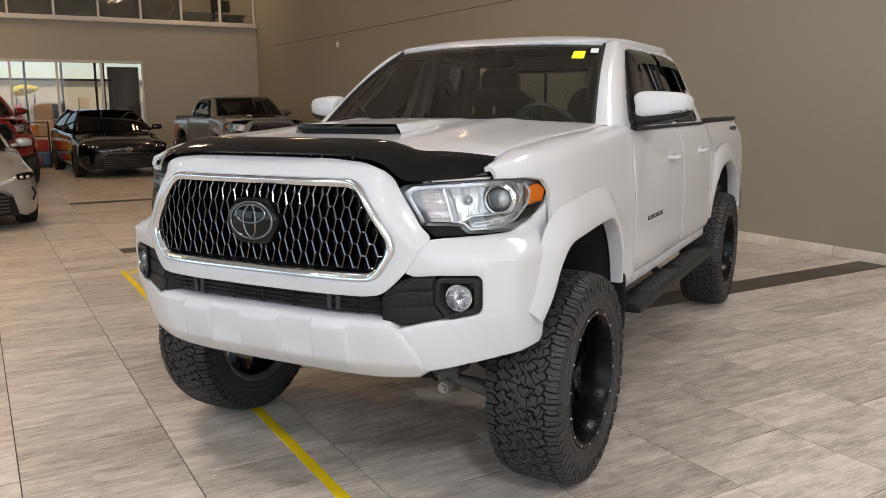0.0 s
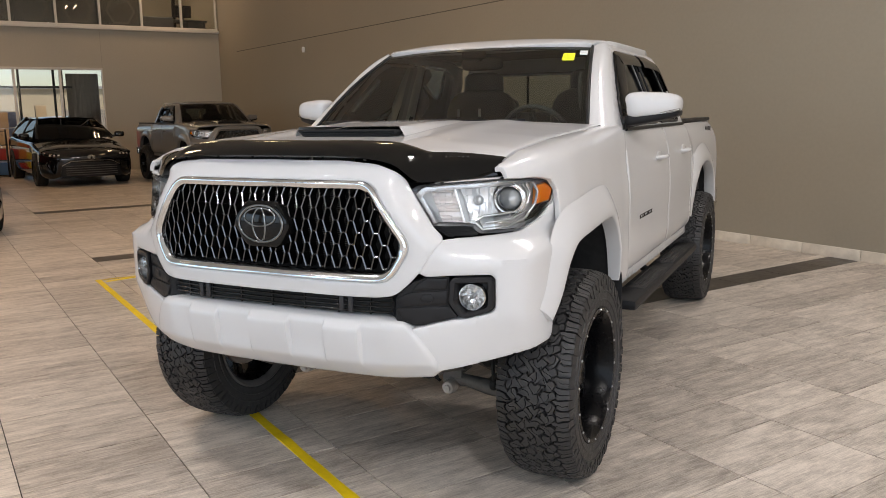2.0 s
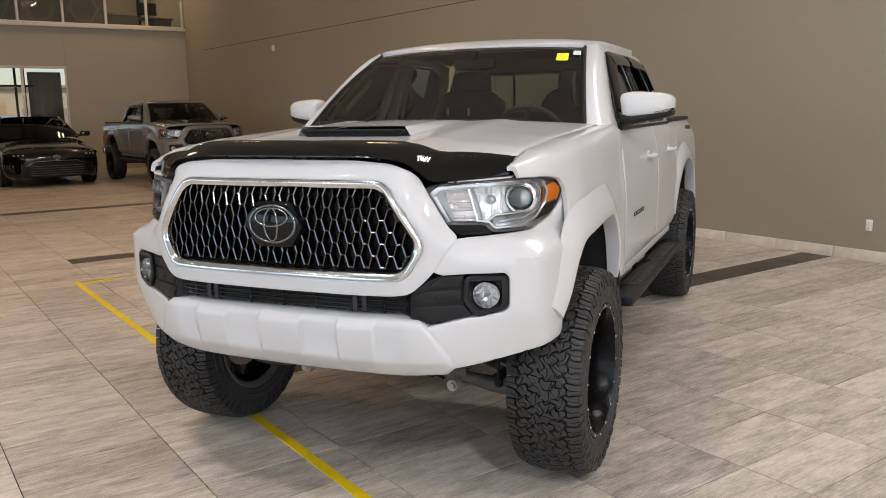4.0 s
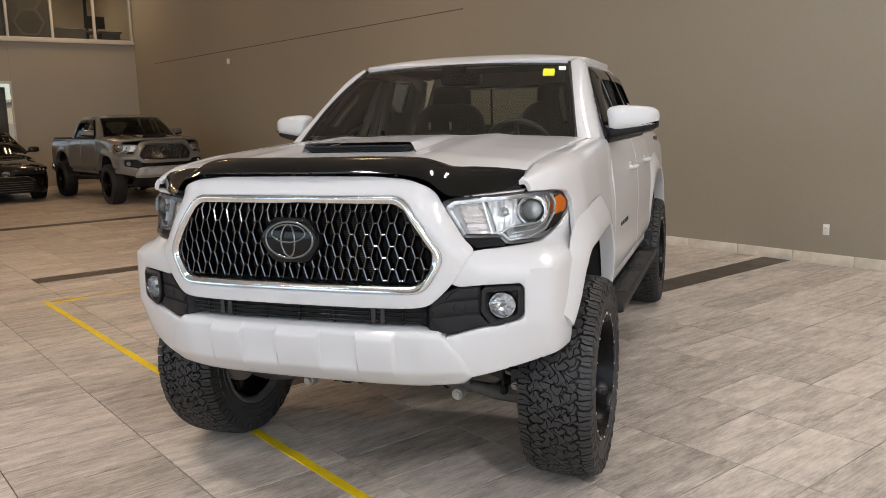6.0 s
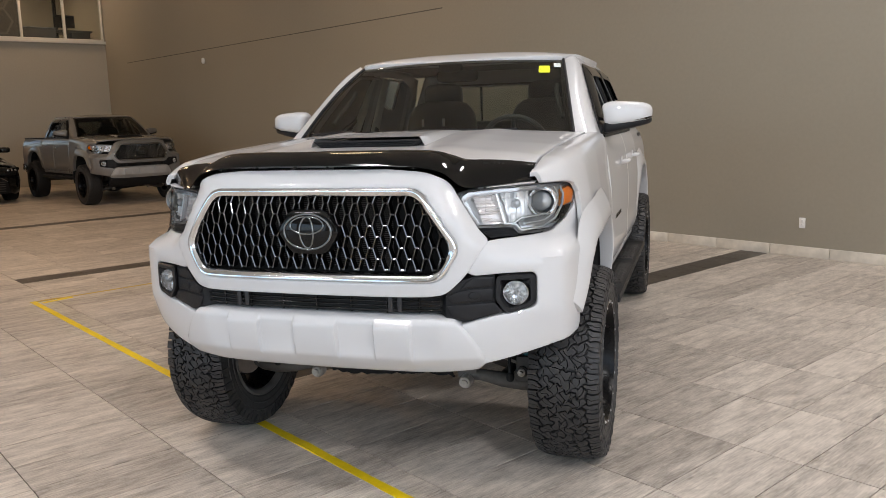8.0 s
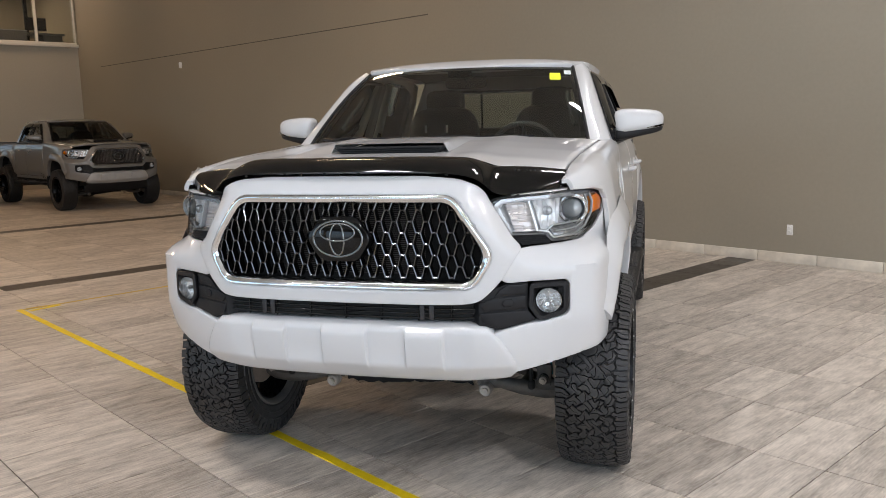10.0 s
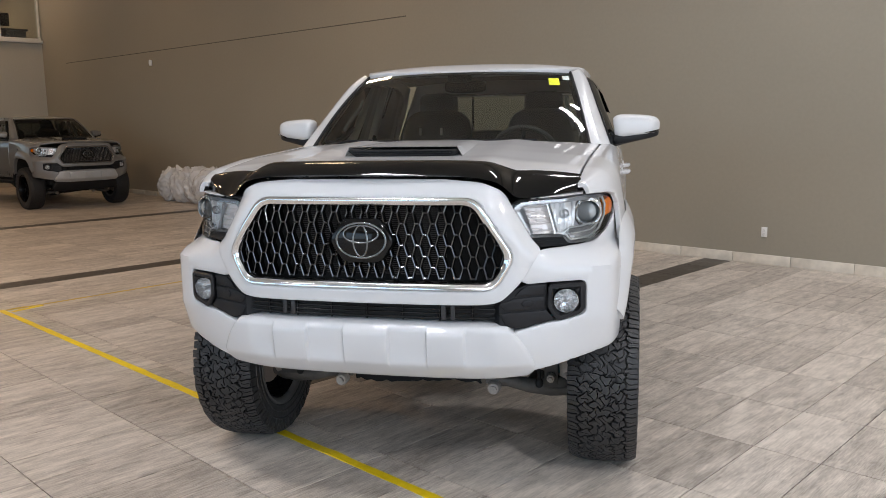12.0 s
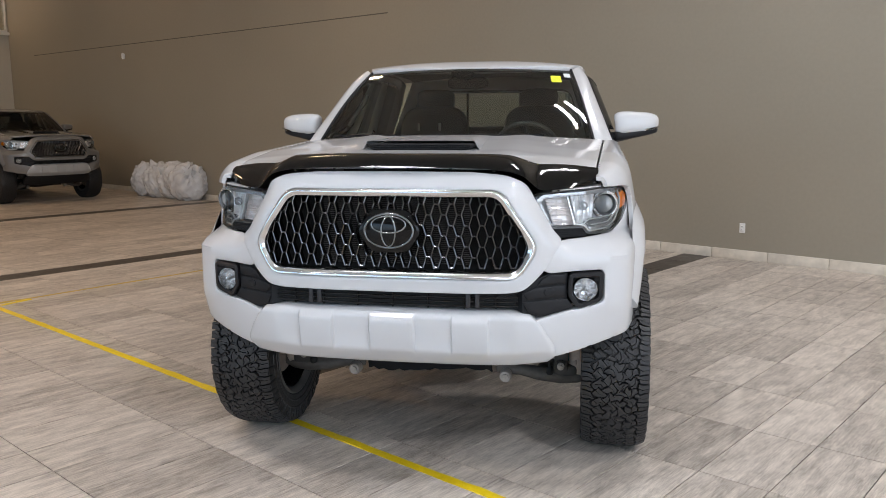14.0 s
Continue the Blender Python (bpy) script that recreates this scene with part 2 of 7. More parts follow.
def rounded(poly, r, seg=5):
    """Round the corners of a closed polygon; r is one radius or one for each corner."""
    out, n = [], len(poly)
    for i in range(n):
        p, a, b = Vector(poly[i]), Vector(poly[i - 1]), Vector(poly[(i + 1) % n])
        ri = r[i] if isinstance(r, (list, tuple)) else r
        da, db = (a - p), (b - p)
        t = min(ri, da.length * 0.45, db.length * 0.45)
        if t < 1e-4:
            out.append(tuple(p))
            continue
        s, e = p + da.normalized() * t, p + db.normalized() * t
        for k in range(seg + 1):
            f = k / seg
            out.append(tuple((1 - f) ** 2 * s + 2 * f * (1 - f) * p + f * f * e))
    return out


def inside(pts, poly):
    pts, poly = np.asarray(pts, float), np.asarray(poly, float)
    x, y = pts[:, 0], pts[:, 1]
    c = np.zeros(len(pts), bool)
    for (x1, y1), (x2, y2) in zip(poly, np.roll(poly, -1, 0)):
        if y1 != y2:
            c ^= ((y1 > y) != (y2 > y)) & (x < (x2 - x1) * (y - y1) / (y2 - y1) + x1)
    return c


def edge_distance(pts, loops):
    pts = np.asarray(pts, float)
    best = np.full(len(pts), 1e9)
    for poly in loops:
        poly = np.asarray(poly, float)
        for p, q in zip(poly, np.roll(poly, -1, 0)):
            d = q - p
            t = np.clip(((pts - p) @ d) / max(d @ d, 1e-12), 0, 1)
            best = np.minimum(best, np.linalg.norm(pts - p - t[:, None] * d, axis=1))
    return best


def sheet(bm, outline, fn, step=0.03, edge=0.012, depth=0.02, holes=(), out=None):
    """A pressed panel: a polygon in two parameters, laid on the surface fn(a, b), its rim rolled back by `edge` and turned in by `depth`.
    `out` points roughly outward."""
    loops = [spline(list(l) + [l[0]], step)[:-1] for l in (outline, *holes)]
    pts, cons = [], []
    for lp in loops:
        s = len(pts)
        pts += [tuple(p) for p in lp]
        cons += [(s + i, s + (i + 1) % len(lp)) for i in range(len(lp))]
    nb = len(pts)
    arr = np.array(loops[0])
    lo, hi = arr.min(0), arr.max(0)
    gx, gy = np.meshgrid(np.arange(lo[0] + step / 2, hi[0], step), np.arange(lo[1] + step / 2, hi[1], step))
    grid = np.c_[gx.ravel(), gy.ravel()]
    extra = []
    if edge:
        for lp in loops:
            q = np.array(lp)
            t = np.roll(q, -1, 0) - np.roll(q, 1, 0)
            nn = np.c_[-t[:, 1], t[:, 0]] / np.maximum(np.linalg.norm(t, axis=1), 1e-9)[:, None]
            for sgn in (1, -1):
                for f in (0.3, 1.0):
                    c = q + nn * sgn * edge * f
                    c = c[edge_distance(c, loops) > 0.93 * edge * f]
                    if len(c):
                        extra.append(c)
        d = edge_distance(grid, loops) if len(grid) else np.zeros(0)
        grid = grid[d > edge * 1.35]
    else:
        grid = grid[edge_distance(grid, loops) > step * 0.35] if len(grid) else grid
    cand = np.concatenate([grid, *extra]) if len(grid) or extra else np.zeros((0, 2))
    if len(cand):
        ok = inside(cand, loops[0])
        for h in loops[1:]:
            ok &= ~inside(cand, h)
        pts += [tuple(p) for p in cand[ok]]
    verts, _, faces, orig, _, _ = geometry.delaunay_2d_cdt([Vector(p) for p in pts], cons, [], 0, 1e-6)
    v2 = np.array([tuple(v) for v in verts])
    tri = np.array([f for f in faces if len(f) == 3])
    cen = v2[tri].mean(1)
    keep = inside(cen, loops[0])
    for h in loops[1:]:
        keep &= ~inside(cen, h)
    tri = tri[keep]
    dist = edge_distance(v2, loops)
    h = 0.002
    bv = []
    for (a, b), dd in zip(v2, dist):
        p = Vector(fn(a, b))
        nrm = (Vector(fn(a + h, b)) - p).cross(Vector(fn(a, b + h)) - p).normalized()
        if out is not None and nrm.dot(Vector(out)) < 0:
            nrm = -nrm
        back = 0.0
        if edge and dd < edge:
            k = 1 - dd / edge
            back = edge * (1 - math.sqrt(max(0.0, 1 - k * k)))
        bv.append((p - nrm * back, nrm))
    vs = [bm.verts.new(p) for p, _ in bv]
    for f in tri:
        try:
            bm.faces.new([vs[i] for i in f])
        except ValueError:
            pass
    if depth:
        where = {}
        for i, o in enumerate(orig):
            for k in o:
                where[k] = i
        low = {}
        for i, j in cons:
            a, b = where.get(i), where.get(j)
            if a is None or b is None or a == b:
                continue
            for q in (a, b):
                if q not in low:
                    low[q] = bm.verts.new(bv[q][0] - bv[q][1] * depth)
            try:
                bm.faces.new((vs[a], vs[b], low[b], low[a]))
            except ValueError:
                pass


def flip_x(bm):
    """A mirrored copy of a mesh across the plane x = 0."""
    other = bm.copy()
    bmesh.ops.scale(other, vec=(-1, 1, 1), verts=other.verts)
    bmesh.ops.reverse_faces(other, faces=other.faces)
    return other


def pair(name, bm, mat, parent, label="", smooth=40):
    """The same part on both sides of a vehicle."""
    other = flip_x(bm)
    return part(name, bm, mat, parent, label, smooth), part(name, other, mat, parent, label, smooth)


# ------------------------------------------------------------------ the room
def wall(name, label, lo, hi, holes, mat, m):
    """An upright wall in local x (along) and z, thick along y; holes are (x0, x1, z0, z1), cut through."""
    xs = sorted({lo[0], hi[0], *[c for h in holes for c in h[:2]]})
    zs = sorted({lo[2], hi[2], *[c for h in holes for c in h[2:]]})
    bm = bmesh.new()

    def solid(i, k):
        if not (0 <= i < len(xs) - 1 and 0 <= k < len(zs) - 1):
            return False
        cx, cz = (xs[i] + xs[i + 1]) / 2, (zs[k] + zs[k + 1]) / 2
        return not any(h[0] < cx < h[1] and h[2] < cz < h[3] for h in holes)

    def quad(*p):
        bm.faces.new([bm.verts.new(q) for q in p])

    y0, y1 = lo[1], hi[1]
    for i in range(len(xs) - 1):
        for k in range(len(zs) - 1):
            if not solid(i, k):
                continue
            a, b, c, d = xs[i], xs[i + 1], zs[k], zs[k + 1]
            quad((a, y0, c), (b, y0, c), (b, y0, d), (a, y0, d))
            quad((a, y1, c), (a, y1, d), (b, y1, d), (b, y1, c))
            if not solid(i - 1, k):
                quad((a, y0, c), (a, y0, d), (a, y1, d), (a, y1, c))
            if not solid(i + 1, k):
                quad((b, y0, c), (b, y1, c), (b, y1, d), (b, y0, d))
            if not solid(i, k - 1):
                quad((a, y0, c), (a, y1, c), (b, y1, c), (b, y0, c))
            if not solid(i, k + 1):
                quad((a, y0, d), (b, y0, d), (b, y1, d), (a, y1, d))
    bmesh.ops.remove_doubles(bm, verts=bm.verts, dist=1e-5)
    ob = part(name, bm, mat, None, "", 0)
    ob.matrix_world = m
    return tagged(ob, label, "wall", kind="structure")
# local frames: x along the wall, y outward from the room, z up
LONG_WALL = Matrix(((A.x, -B.x, 0, CORNER.x), (A.y, -B.y, 0, CORNER.y), (0, 0, 1, 0), (0, 0, 0, 1)))
END_WALL = Matrix(((B.x, -A.x, 0, CORNER.x), (B.y, -A.y, 0, CORNER.y), (0, 0, 1, 0), (0, 0, 0, 1)))
wall("wall_north", "long plain wall in warm grey paint", (-0.3, 0, 0), (LONG + 0.3, 0.25, HIGH), [], WALL, LONG_WALL)
SILL_Z = 3.88
LOW_WIN = (3.24, 12.94, 0.14, 2.79)
UP_WIN = (0.03, 12.94, SILL_Z, 5.6)
wall("wall_west", "pale grey end wall with a glazed office front and a window band above", (0, 0, 0), (DEEP, 0.25, HIGH), [LOW_WIN, UP_WIN], WALL_PALE, END_WALL)
FRONT_WALL = Matrix.Translation(room(0, DEEP)) @ Matrix(((A.x, B.x, 0, 0), (A.y, B.y, 0, 0), (0, 0, 1, 0), (0, 0, 0, 1)))
wall("wall_south", "glazed shop front with grey piers", (-0.3, 0, 0), (LONG + 0.3, 0.25, HIGH), [(5.6 + 7.5 * i, 12.4 + 7.5 * i, 0.3, 4.3) for i in range(3)], WALL, FRONT_WALL)
EAST_WALL = Matrix.Translation(room(LONG, 0)) @ Matrix(((B.x, A.x, 0, 0), (B.y, A.y, 0, 0), (0, 0, 1, 0), (0, 0, 0, 1)))
wall("wall_east", "grey wall with a wide window", (0, 0, 0), (DEEP, 0.25, HIGH), [(2.8, 15.2, 0.3, 4.3)], WALL, EAST_WALL)
ceiling = box("ceiling", (-0.3, -0.3, HIGH), (LONG + 0.3, DEEP + 0.3, HIGH + 0.2), CEIL)
ceiling.matrix_world = ROOM
tagged(ceiling, "plain dark-beige showroom ceiling", "ceiling", kind="structure")
base = box("floor", (-0.3, -0.3, -0.3), (LONG + 0.3, DEEP + 0.3, -0.006), GROUT)
base.matrix_world = ROOM
tagged(base, "floor of wood-look porcelain tiles with dark accent strips", "floor", kind="structure")
# ------------------------------------------------------------------ the pickup: surfaces
def smooth_line(pts, k=8):
    """A curve through points, open, with k steps between them."""
    p = [Vector(q) for q in pts]
    out = []
    for i in range(len(p) - 1):
        a, b, c, d = p[max(i - 1, 0)], p[i], p[i + 1], p[min(i + 2, len(p) - 1)]
        for j in range(k):
            t = j / k
            out.append(0.5 * ((2 * b) + (c - a) * t + (2 * a - 5 * b + 4 * c - d) * t * t + (3 * b - a - 3 * c + d) * t ** 3))
    return out + [p[-1]]


def plan_curve():
    """Half of the nose in plan, from the middle round the corner to the side."""
    xy = [(x, -0.165 + 0.17 * (x / 0.73) ** 4) for x in np.linspace(0, 0.885, 60)]
    p0, p1, p2 = Vector((0.885, 0.202)), Vector((0.925, 0.268)), Vector((0.945, 0.50))
    xy += [tuple((1 - t) ** 2 * p0 + 2 * t * (1 - t) * p1 + t * t * p2) for t in np.linspace(0.05, 1, 20)]
    xy += [(0.945, y) for y in np.linspace(0.6, 3, 10)]
    return np.array(xy)


def full_curve():
    """The same half in plan at bumper height, where the corners are fuller."""
    xy = []
    for x in np.linspace(0, 0.885, 60):
        y = -0.165 + 0.17 * (x / 0.73) ** 4
        xy.append((x, y if x < 0.6 else float(np.interp(x, [0.6, 0.65, 0.70, 0.74, 0.78, 0.82, 0.85, 0.885], [-0.0874, -0.066, -0.042, -0.021, 0.0, 0.022, 0.041, 0.068]))))
    p0, p1, p2 = Vector((0.885, 0.068)), Vector((0.930, 0.105)), Vector((0.945, 0.50))
    xy += [tuple((1 - t) ** 2 * p0 + 2 * t * (1 - t) * p1 + t * t * p2) for t in np.linspace(0.05, 1, 20)]
    return np.array(xy + [(0.945, y) for y in np.linspace(0.6, 3, 10)])


PLAN = plan_curve()
FULL = full_curve()
ARC = np.concatenate([[0], np.cumsum(np.linalg.norm(np.diff(PLAN, axis=0), axis=1))])


def sx(x):
    return math.copysign(float(np.interp(abs(x), PLAN[:79, 0], ARC[:79])), x)


def sy(y):
    """Length along the plan curve at which the side reaches y (past the corner)."""
    return float(np.interp(y, PLAN[:, 1], ARC))


def sy_full(y):
    return float(np.interp(y, FULL[:, 1], ARC))


def lamp_y(x):
    """How far back the face of the headlight lies across its width."""
    return float(np.interp(x, [0.50, 0.53, 0.58, 0.65, 0.72, 0.78, 0.82, 0.86, 0.895, 0.93, 0.945], [-0.06, -0.045, -0.022, 0.002, 0.035, 0.095, 0.160, 0.250, 0.345, 0.455, 0.50]))


def nose(s, z, proud=0.0):
    """The front surface: length along the plan curve and height."""
    x, y = float(np.interp(abs(s), ARC, PLAN[:, 0])), float(np.interp(abs(s), ARC, PLAN[:, 1]))
    b = float(np.interp(z, [0.55, 0.66, 0.76, 0.97, 1.05, 1.15, 1.25], [0.3, 0.7, 1.0, 1.0, 0.5, 0.33, 0.2]))
    x += b * (float(np.interp(abs(s), ARC, FULL[:, 0])) - x)
    y += b * (float(np.interp(abs(s), ARC, FULL[:, 1])) - y)
    w = max(0.0, 1 - (abs(s) / 1.0) ** 3)
    y += (1.6 * max(0.0, z - 1.08) ** 2 + 1.4 * max(0.0, 0.72 - z) ** 2) * w - proud
    # the corners are swept back at the height of the lamps
    k = min(1.0, max(0.0, (z - 0.965) / 0.085)) * min(1.0, max(0.0, (x - float(np.interp(z, [1.01, 1.22], [0.60, 0.455]))) / 0.085))
    k = k * k * (3 - 2 * k)
    y = max(y, y + k * (lamp_y(x) - proud - y))
    return Vector((math.copysign(x, s), y, z))


def nose_x(x, z, proud=0.0):
    return nose(sx(x), z, proud)


def mirrored(half):
    """A closed outline from its right half, given from the top middle down to the bottom middle."""
    return list(half) + [(-x, z) for x, z in reversed(half) if x > 1e-6]


def side_x(y):
    if y < 0.55:
        return float(np.interp(y, PLAN[:, 1], PLAN[:, 0]))
    return float(np.interp(y, [0.55, 0.9, 1.3, 6], [0.945, 0.94, 0.925, 0.925]))


def flare_x(y):
    return float(np.interp(y, FULL[:, 1], FULL[:, 0])) if y < 0.55 else side_x(y)


HOOD_Y = [-0.1, 0.15, 0.30, 0.6, 1.3, 1.5]
HOOD_X = [0.75, 0.765, 0.774, 0.785, 0.805, 0.81]
HOOD_E = [1.215, 1.272, 1.308, 1.338, 1.374, 1.38]


def hood_edge(y):
    return float(np.interp(y, HOOD_Y, HOOD_X)), float(np.interp(y, HOOD_Y, HOOD_E))


def hood_z(x, y):
    zc = float(np.interp(y, [-0.12, -0.05, 0.08, 0.4, 0.8, 1.06, 1.3], [1.285, 1.310, 1.334, 1.352, 1.385, 1.402, 1.405]))
    xh, ze = hood_edge(y)
    g = min(1.3, abs(x) / xh)
    crease = 0.008 * math.exp(-((abs(x) - 0.40) / 0.07) ** 2) * min(1, max(0, y) * 3)
    return zc + (ze - zc) * g ** 3 + crease + 0.003


def fender_section(y):
    xs = side_x(y)
    xh, ze = hood_edge(y)
    return smooth_line([(xs, 0.9), (xs, 1.02), (xs - 0.006, 1.10), (xs - 0.018, 1.18), (xs - 0.26 * (xs - xh), ze - 0.046), (xs - 0.56 * (xs - xh), ze - 0.004), (xh, ze)], 6)[6:]


SECTIONS = {}


def fender_at(y, v):
    if v <= 1.02:
        return Vector((side_x(y), y, v))
    k = round(y, 3)
    if k not in SECTIONS:
        pts = fender_section(k)
        d = np.concatenate([[0], np.cumsum([(b - a).length for a, b in zip(pts[:-1], pts[1:])])])
        SECTIONS[k] = (d / d[-1], [p.x for p in pts], [p.y for p in pts])
    d, px, pz = SECTIONS[k]
    t = (v - 1.02) / 0.48
    return Vector((float(np.interp(t, d, px)) + max(0, t - 1) * -0.05, y, float(np.interp(t, d, pz))))


def fender_v(y, z):
    vs = np.linspace(1.02, 1.5, 60)
    return float(np.interp(z, [fender_at(y, v).z for v in vs], vs)) if z > 1.02 else z


def door_x(z):
    return float(np.interp(z, [0.5, 0.66, 0.70, 0.76, 0.82, 0.95, 1.05, 1.15, 1.25, 1.31, 1.35], [0.86, 0.902, 0.915, 0.922, 0.919, 0.925, 0.925, 0.917, 0.903, 0.885, 0.862]))


def door_at(y, z):
    return Vector((door_x(z), y, z))


def cab_x(z):
    return 0.862 - (z - 1.345) * 0.400 - max(0, z - 1.70) ** 2 * 2.0


def cab_at(y, z):
    return Vector((cab_x(z), y, z))


def screen_at(u, w):
    """The windscreen: u across, -1 to 1, w up, 0 to 1."""
    lo = Vector((0.755 * u, 1.04 + 0.235 * abs(u) ** 2.2, 1.375))
    hi = Vector((0.612 * u, 1.728 + 0.128 * u * u, 1.788 - 0.014 * u * u))
    p = lo.lerp(hi, w)
    return p + Vector((0, -0.03, 0.035)) * math.sin(math.pi * w) * 0.6


def roof_at(x, y):
    return Vector((x, y, 1.848 - 0.034 * min(1.4, abs(x) / 0.64) ** 2.6 - 0.05 * max(0, (2.06 - y) / 0.3) ** 2 - 0.03 * max(0, (y - 2.8) / 0.3) ** 2))


def superellipsoid(bm, c, r, e=0.5, m=None, nu=20, nv=12, keep=None):
    """A rounded block; e near 0 is boxy, 1 a ball."""
    def f(w, q):
        return math.copysign(abs(w) ** q, w)
    rows = []
    for j in range(nv + 1):
        b = math.pi * (j / nv - 0.5)
        rows.append([])
        for i in range(nu):
            a = 2 * math.pi * i / nu
            p = Vector((r[0] * f(math.cos(b), e) * f(math.cos(a), e), r[1] * f(math.cos(b), e) * f(math.sin(a), e), r[2] * f(math.sin(b), e)))
            if keep:
                p = keep(p)
            p = Vector(c) + (m @ p if m is not None else p)
            rows[-1].append(bm.verts.new(p))
    for j in range(nv):
        for i in range(nu):
            q = [rows[j][i], rows[j][(i + 1) % nu], rows[j + 1][(i + 1) % nu], rows[j + 1][i]]
            bm.faces.new(q)
    bmesh.ops.remove_doubles(bm, verts=[v for r_ in (rows[0], rows[-1]) for v in r_], dist=1e-6)


def extrude_poly(bm, poly, fn, d0, d1):
    """A prism over a polygon in two parameters: fn(a, b, d) gives the place at depth d."""
    lo = [bm.verts.new(fn(a, b, d0)) for a, b in poly]
    hi = [bm.verts.new(fn(a, b, d1)) for a, b in poly]
    bm.faces.new(lo)
    bm.faces.new(hi[::-1])
    n = len(poly)
    for i in range(n):
        bm.faces.new((lo[i], lo[(i + 1) % n], hi[(i + 1) % n], hi[i]))


# ------------------------------------------------------------------ wheels
TYRE_R = 0.418


def tyre_mesh():
    """Carcass and chunky all-terrain tread, axle along x, outer side at +x."""
    bm = bmesh.new()
    w = 0.134
    prof = [(-w + 0.012, 0.262), (-w - 0.002, 0.275), (-w - 0.006, 0.31), (-w - 0.004, 0.35), (-w + 0.004, 0.378), (-w + 0.02, 0.389), (-0.06, 0.394),
            (0.06, 0.394), (w - 0.02, 0.389), (w - 0.004, 0.378), (w + 0.004, 0.35), (w + 0.006, 0.31), (w + 0.002, 0.275), (w - 0.012, 0.262)]
    lathe(bm, prof, Matrix(), 72)
    for r, h in ((0.335, 0.0035), (0.300, 0.003)):
        for sgn in (1, -1):
            lathe(bm, [(sgn * (w + 0.003), r - 0.006), (sgn * (w + 0.0085), r - 0.002), (sgn * (w + 0.0085), r + 0.002), (sgn * (w + 0.003), r + 0.006)], Matrix(), 72)
    rnd = random.Random(5)
    count, pitch = 62, 2 * math.pi / 62
    long = count * 0.0424                      # length of the tread round the wheel, in tread units

    def at(c, x, r):
        a = 2 * math.pi * c / long
        return Vector((x, r * math.cos(a), r * math.sin(a)))

    def block(poly, shrink=0.05, base=0.385, drop=0.0):
        top = [TYRE_R - 0.003 - 0.017 * (abs(x) / w) ** 4 - drop for c, x in poly]
        mc, mx = sum(p[0] for p in poly) / len(poly), sum(p[1] for p in poly) / len(poly)
        lo = [bm.verts.new(at(c, x, base)) for c, x in poly]
        mid = [bm.verts.new(at(c, x, r - 0.0025)) for (c, x), r in zip(poly, top)]
        hi = [bm.verts.new(at(c + (mc - c) * shrink, x + (mx - x) * shrink, r)) for (c, x), r in zip(poly, top)]
        k = len(poly)
        for a in range(k):
            b = (a + 1) % k
            bm.faces.new((lo[a], lo[b], mid[b], mid[a]))
            bm.faces.new((mid[a], mid[b], hi[b], hi[a]))
        bm.faces.new(hi)

    def clip(poly, p, nx, nz):
        """Keep the side of the line through p that the normal points away from."""
        out = []
        for a in range(len(poly)):
            u, v = poly[a - 1], poly[a]
            du, dv = (u[0] - p[0]) * nx + (u[1] - p[1]) * nz, (v[0] - p[0]) * nx + (v[1] - p[1]) * nz
            if (du < 0) != (dv < 0):
                t = du / (du - dv)
                out.append((u[0] + (v[0] - u[0]) * t, u[1] + (v[1] - u[1]) * t))
            if dv < 0:
                out.append(v)
        return out

    def warp(c, x):
        """Bend the grid of blocks into interlocking curves; the outer edges stay straight."""
        k, f = 2 * math.pi * c / long, max(0.0, 1 - (abs(x) / 0.130) ** 3)
        return (c + 0.0085 * f * math.sin(2 * math.pi * x / 0.052 + 1.2 * math.sin(k * 31)) + 0.003 * f * math.sin(x * 260 + k * 20),
                x + f * (0.0075 * math.sin(k * 62 + 70 * x) + 0.0035 * math.sin(k * 93 - 50 * x + 1)))

    # cells round jittered seeds, cut back by half a groove
    columns = (-0.113, -0.069, -0.023, 0.023, 0.069, 0.113)
    seeds = []
    for q, x in enumerate(columns):
        for a in range(count):
            edge = q in (0, 5)
            seeds.append(((a + 0.5 * (q % 2) + 0.11 * q + rnd.uniform(-0.12, 0.12) * (not edge)) * 0.0424, x + rnd.uniform(-0.007, 0.007) * (not edge) + (0.004 if a % 2 else -0.004) * edge, edge))
    for c0, x0, edge in seeds:
        if edge:
            cell = [(c0 - 0.0178, x0 - 0.05), (c0 + 0.0178, x0 - 0.05), (c0 + 0.0178, x0 + 0.05), (c0 - 0.0178, x0 + 0.05)]
        else:
            cell = [(c0 - 0.05, x0 - 0.05), (c0 + 0.05, x0 - 0.05), (c0 + 0.05, x0 + 0.05), (c0 - 0.05, x0 + 0.05)]
        rim = 0.1405 if x0 * x0 > 0.0128 else 0.1355
        cell = clip(clip(cell, (0, rim), 0, 1), (0, -rim), 0, -1)
        for c1, x1, e1 in seeds:
            dc, dx = (c1 - c0 + long / 2) % long - long / 2, x1 - x0
            d = math.hypot(dc, dx)
            if 1e-6 < d < 0.10 and not (edge and e1):
                g = 0.0029 if not (edge or e1) else 0.0036
                cell = clip(cell, (c0 + dc / 2 - dc / d * g, x0 + dx / 2 - dx / d * g), dc, dx)
        if len(cell) < 3:
            continue
        halves = [cell]
        if not edge:
            # a slit across each inner block, leaning one way or the other
            lean = 0.9 if (round(c0 / 0.0424) + round(x0 / 0.046)) % 2 else -0.7
            nc, nx = math.cos(lean), math.sin(lean)
            g = 0.0009
            halves = [clip(cell, (c0 - nc * g, x0 - nx * g), nc, nx), clip(cell, (c0 + nc * g, x0 + nx * g), -nc, -nx)]
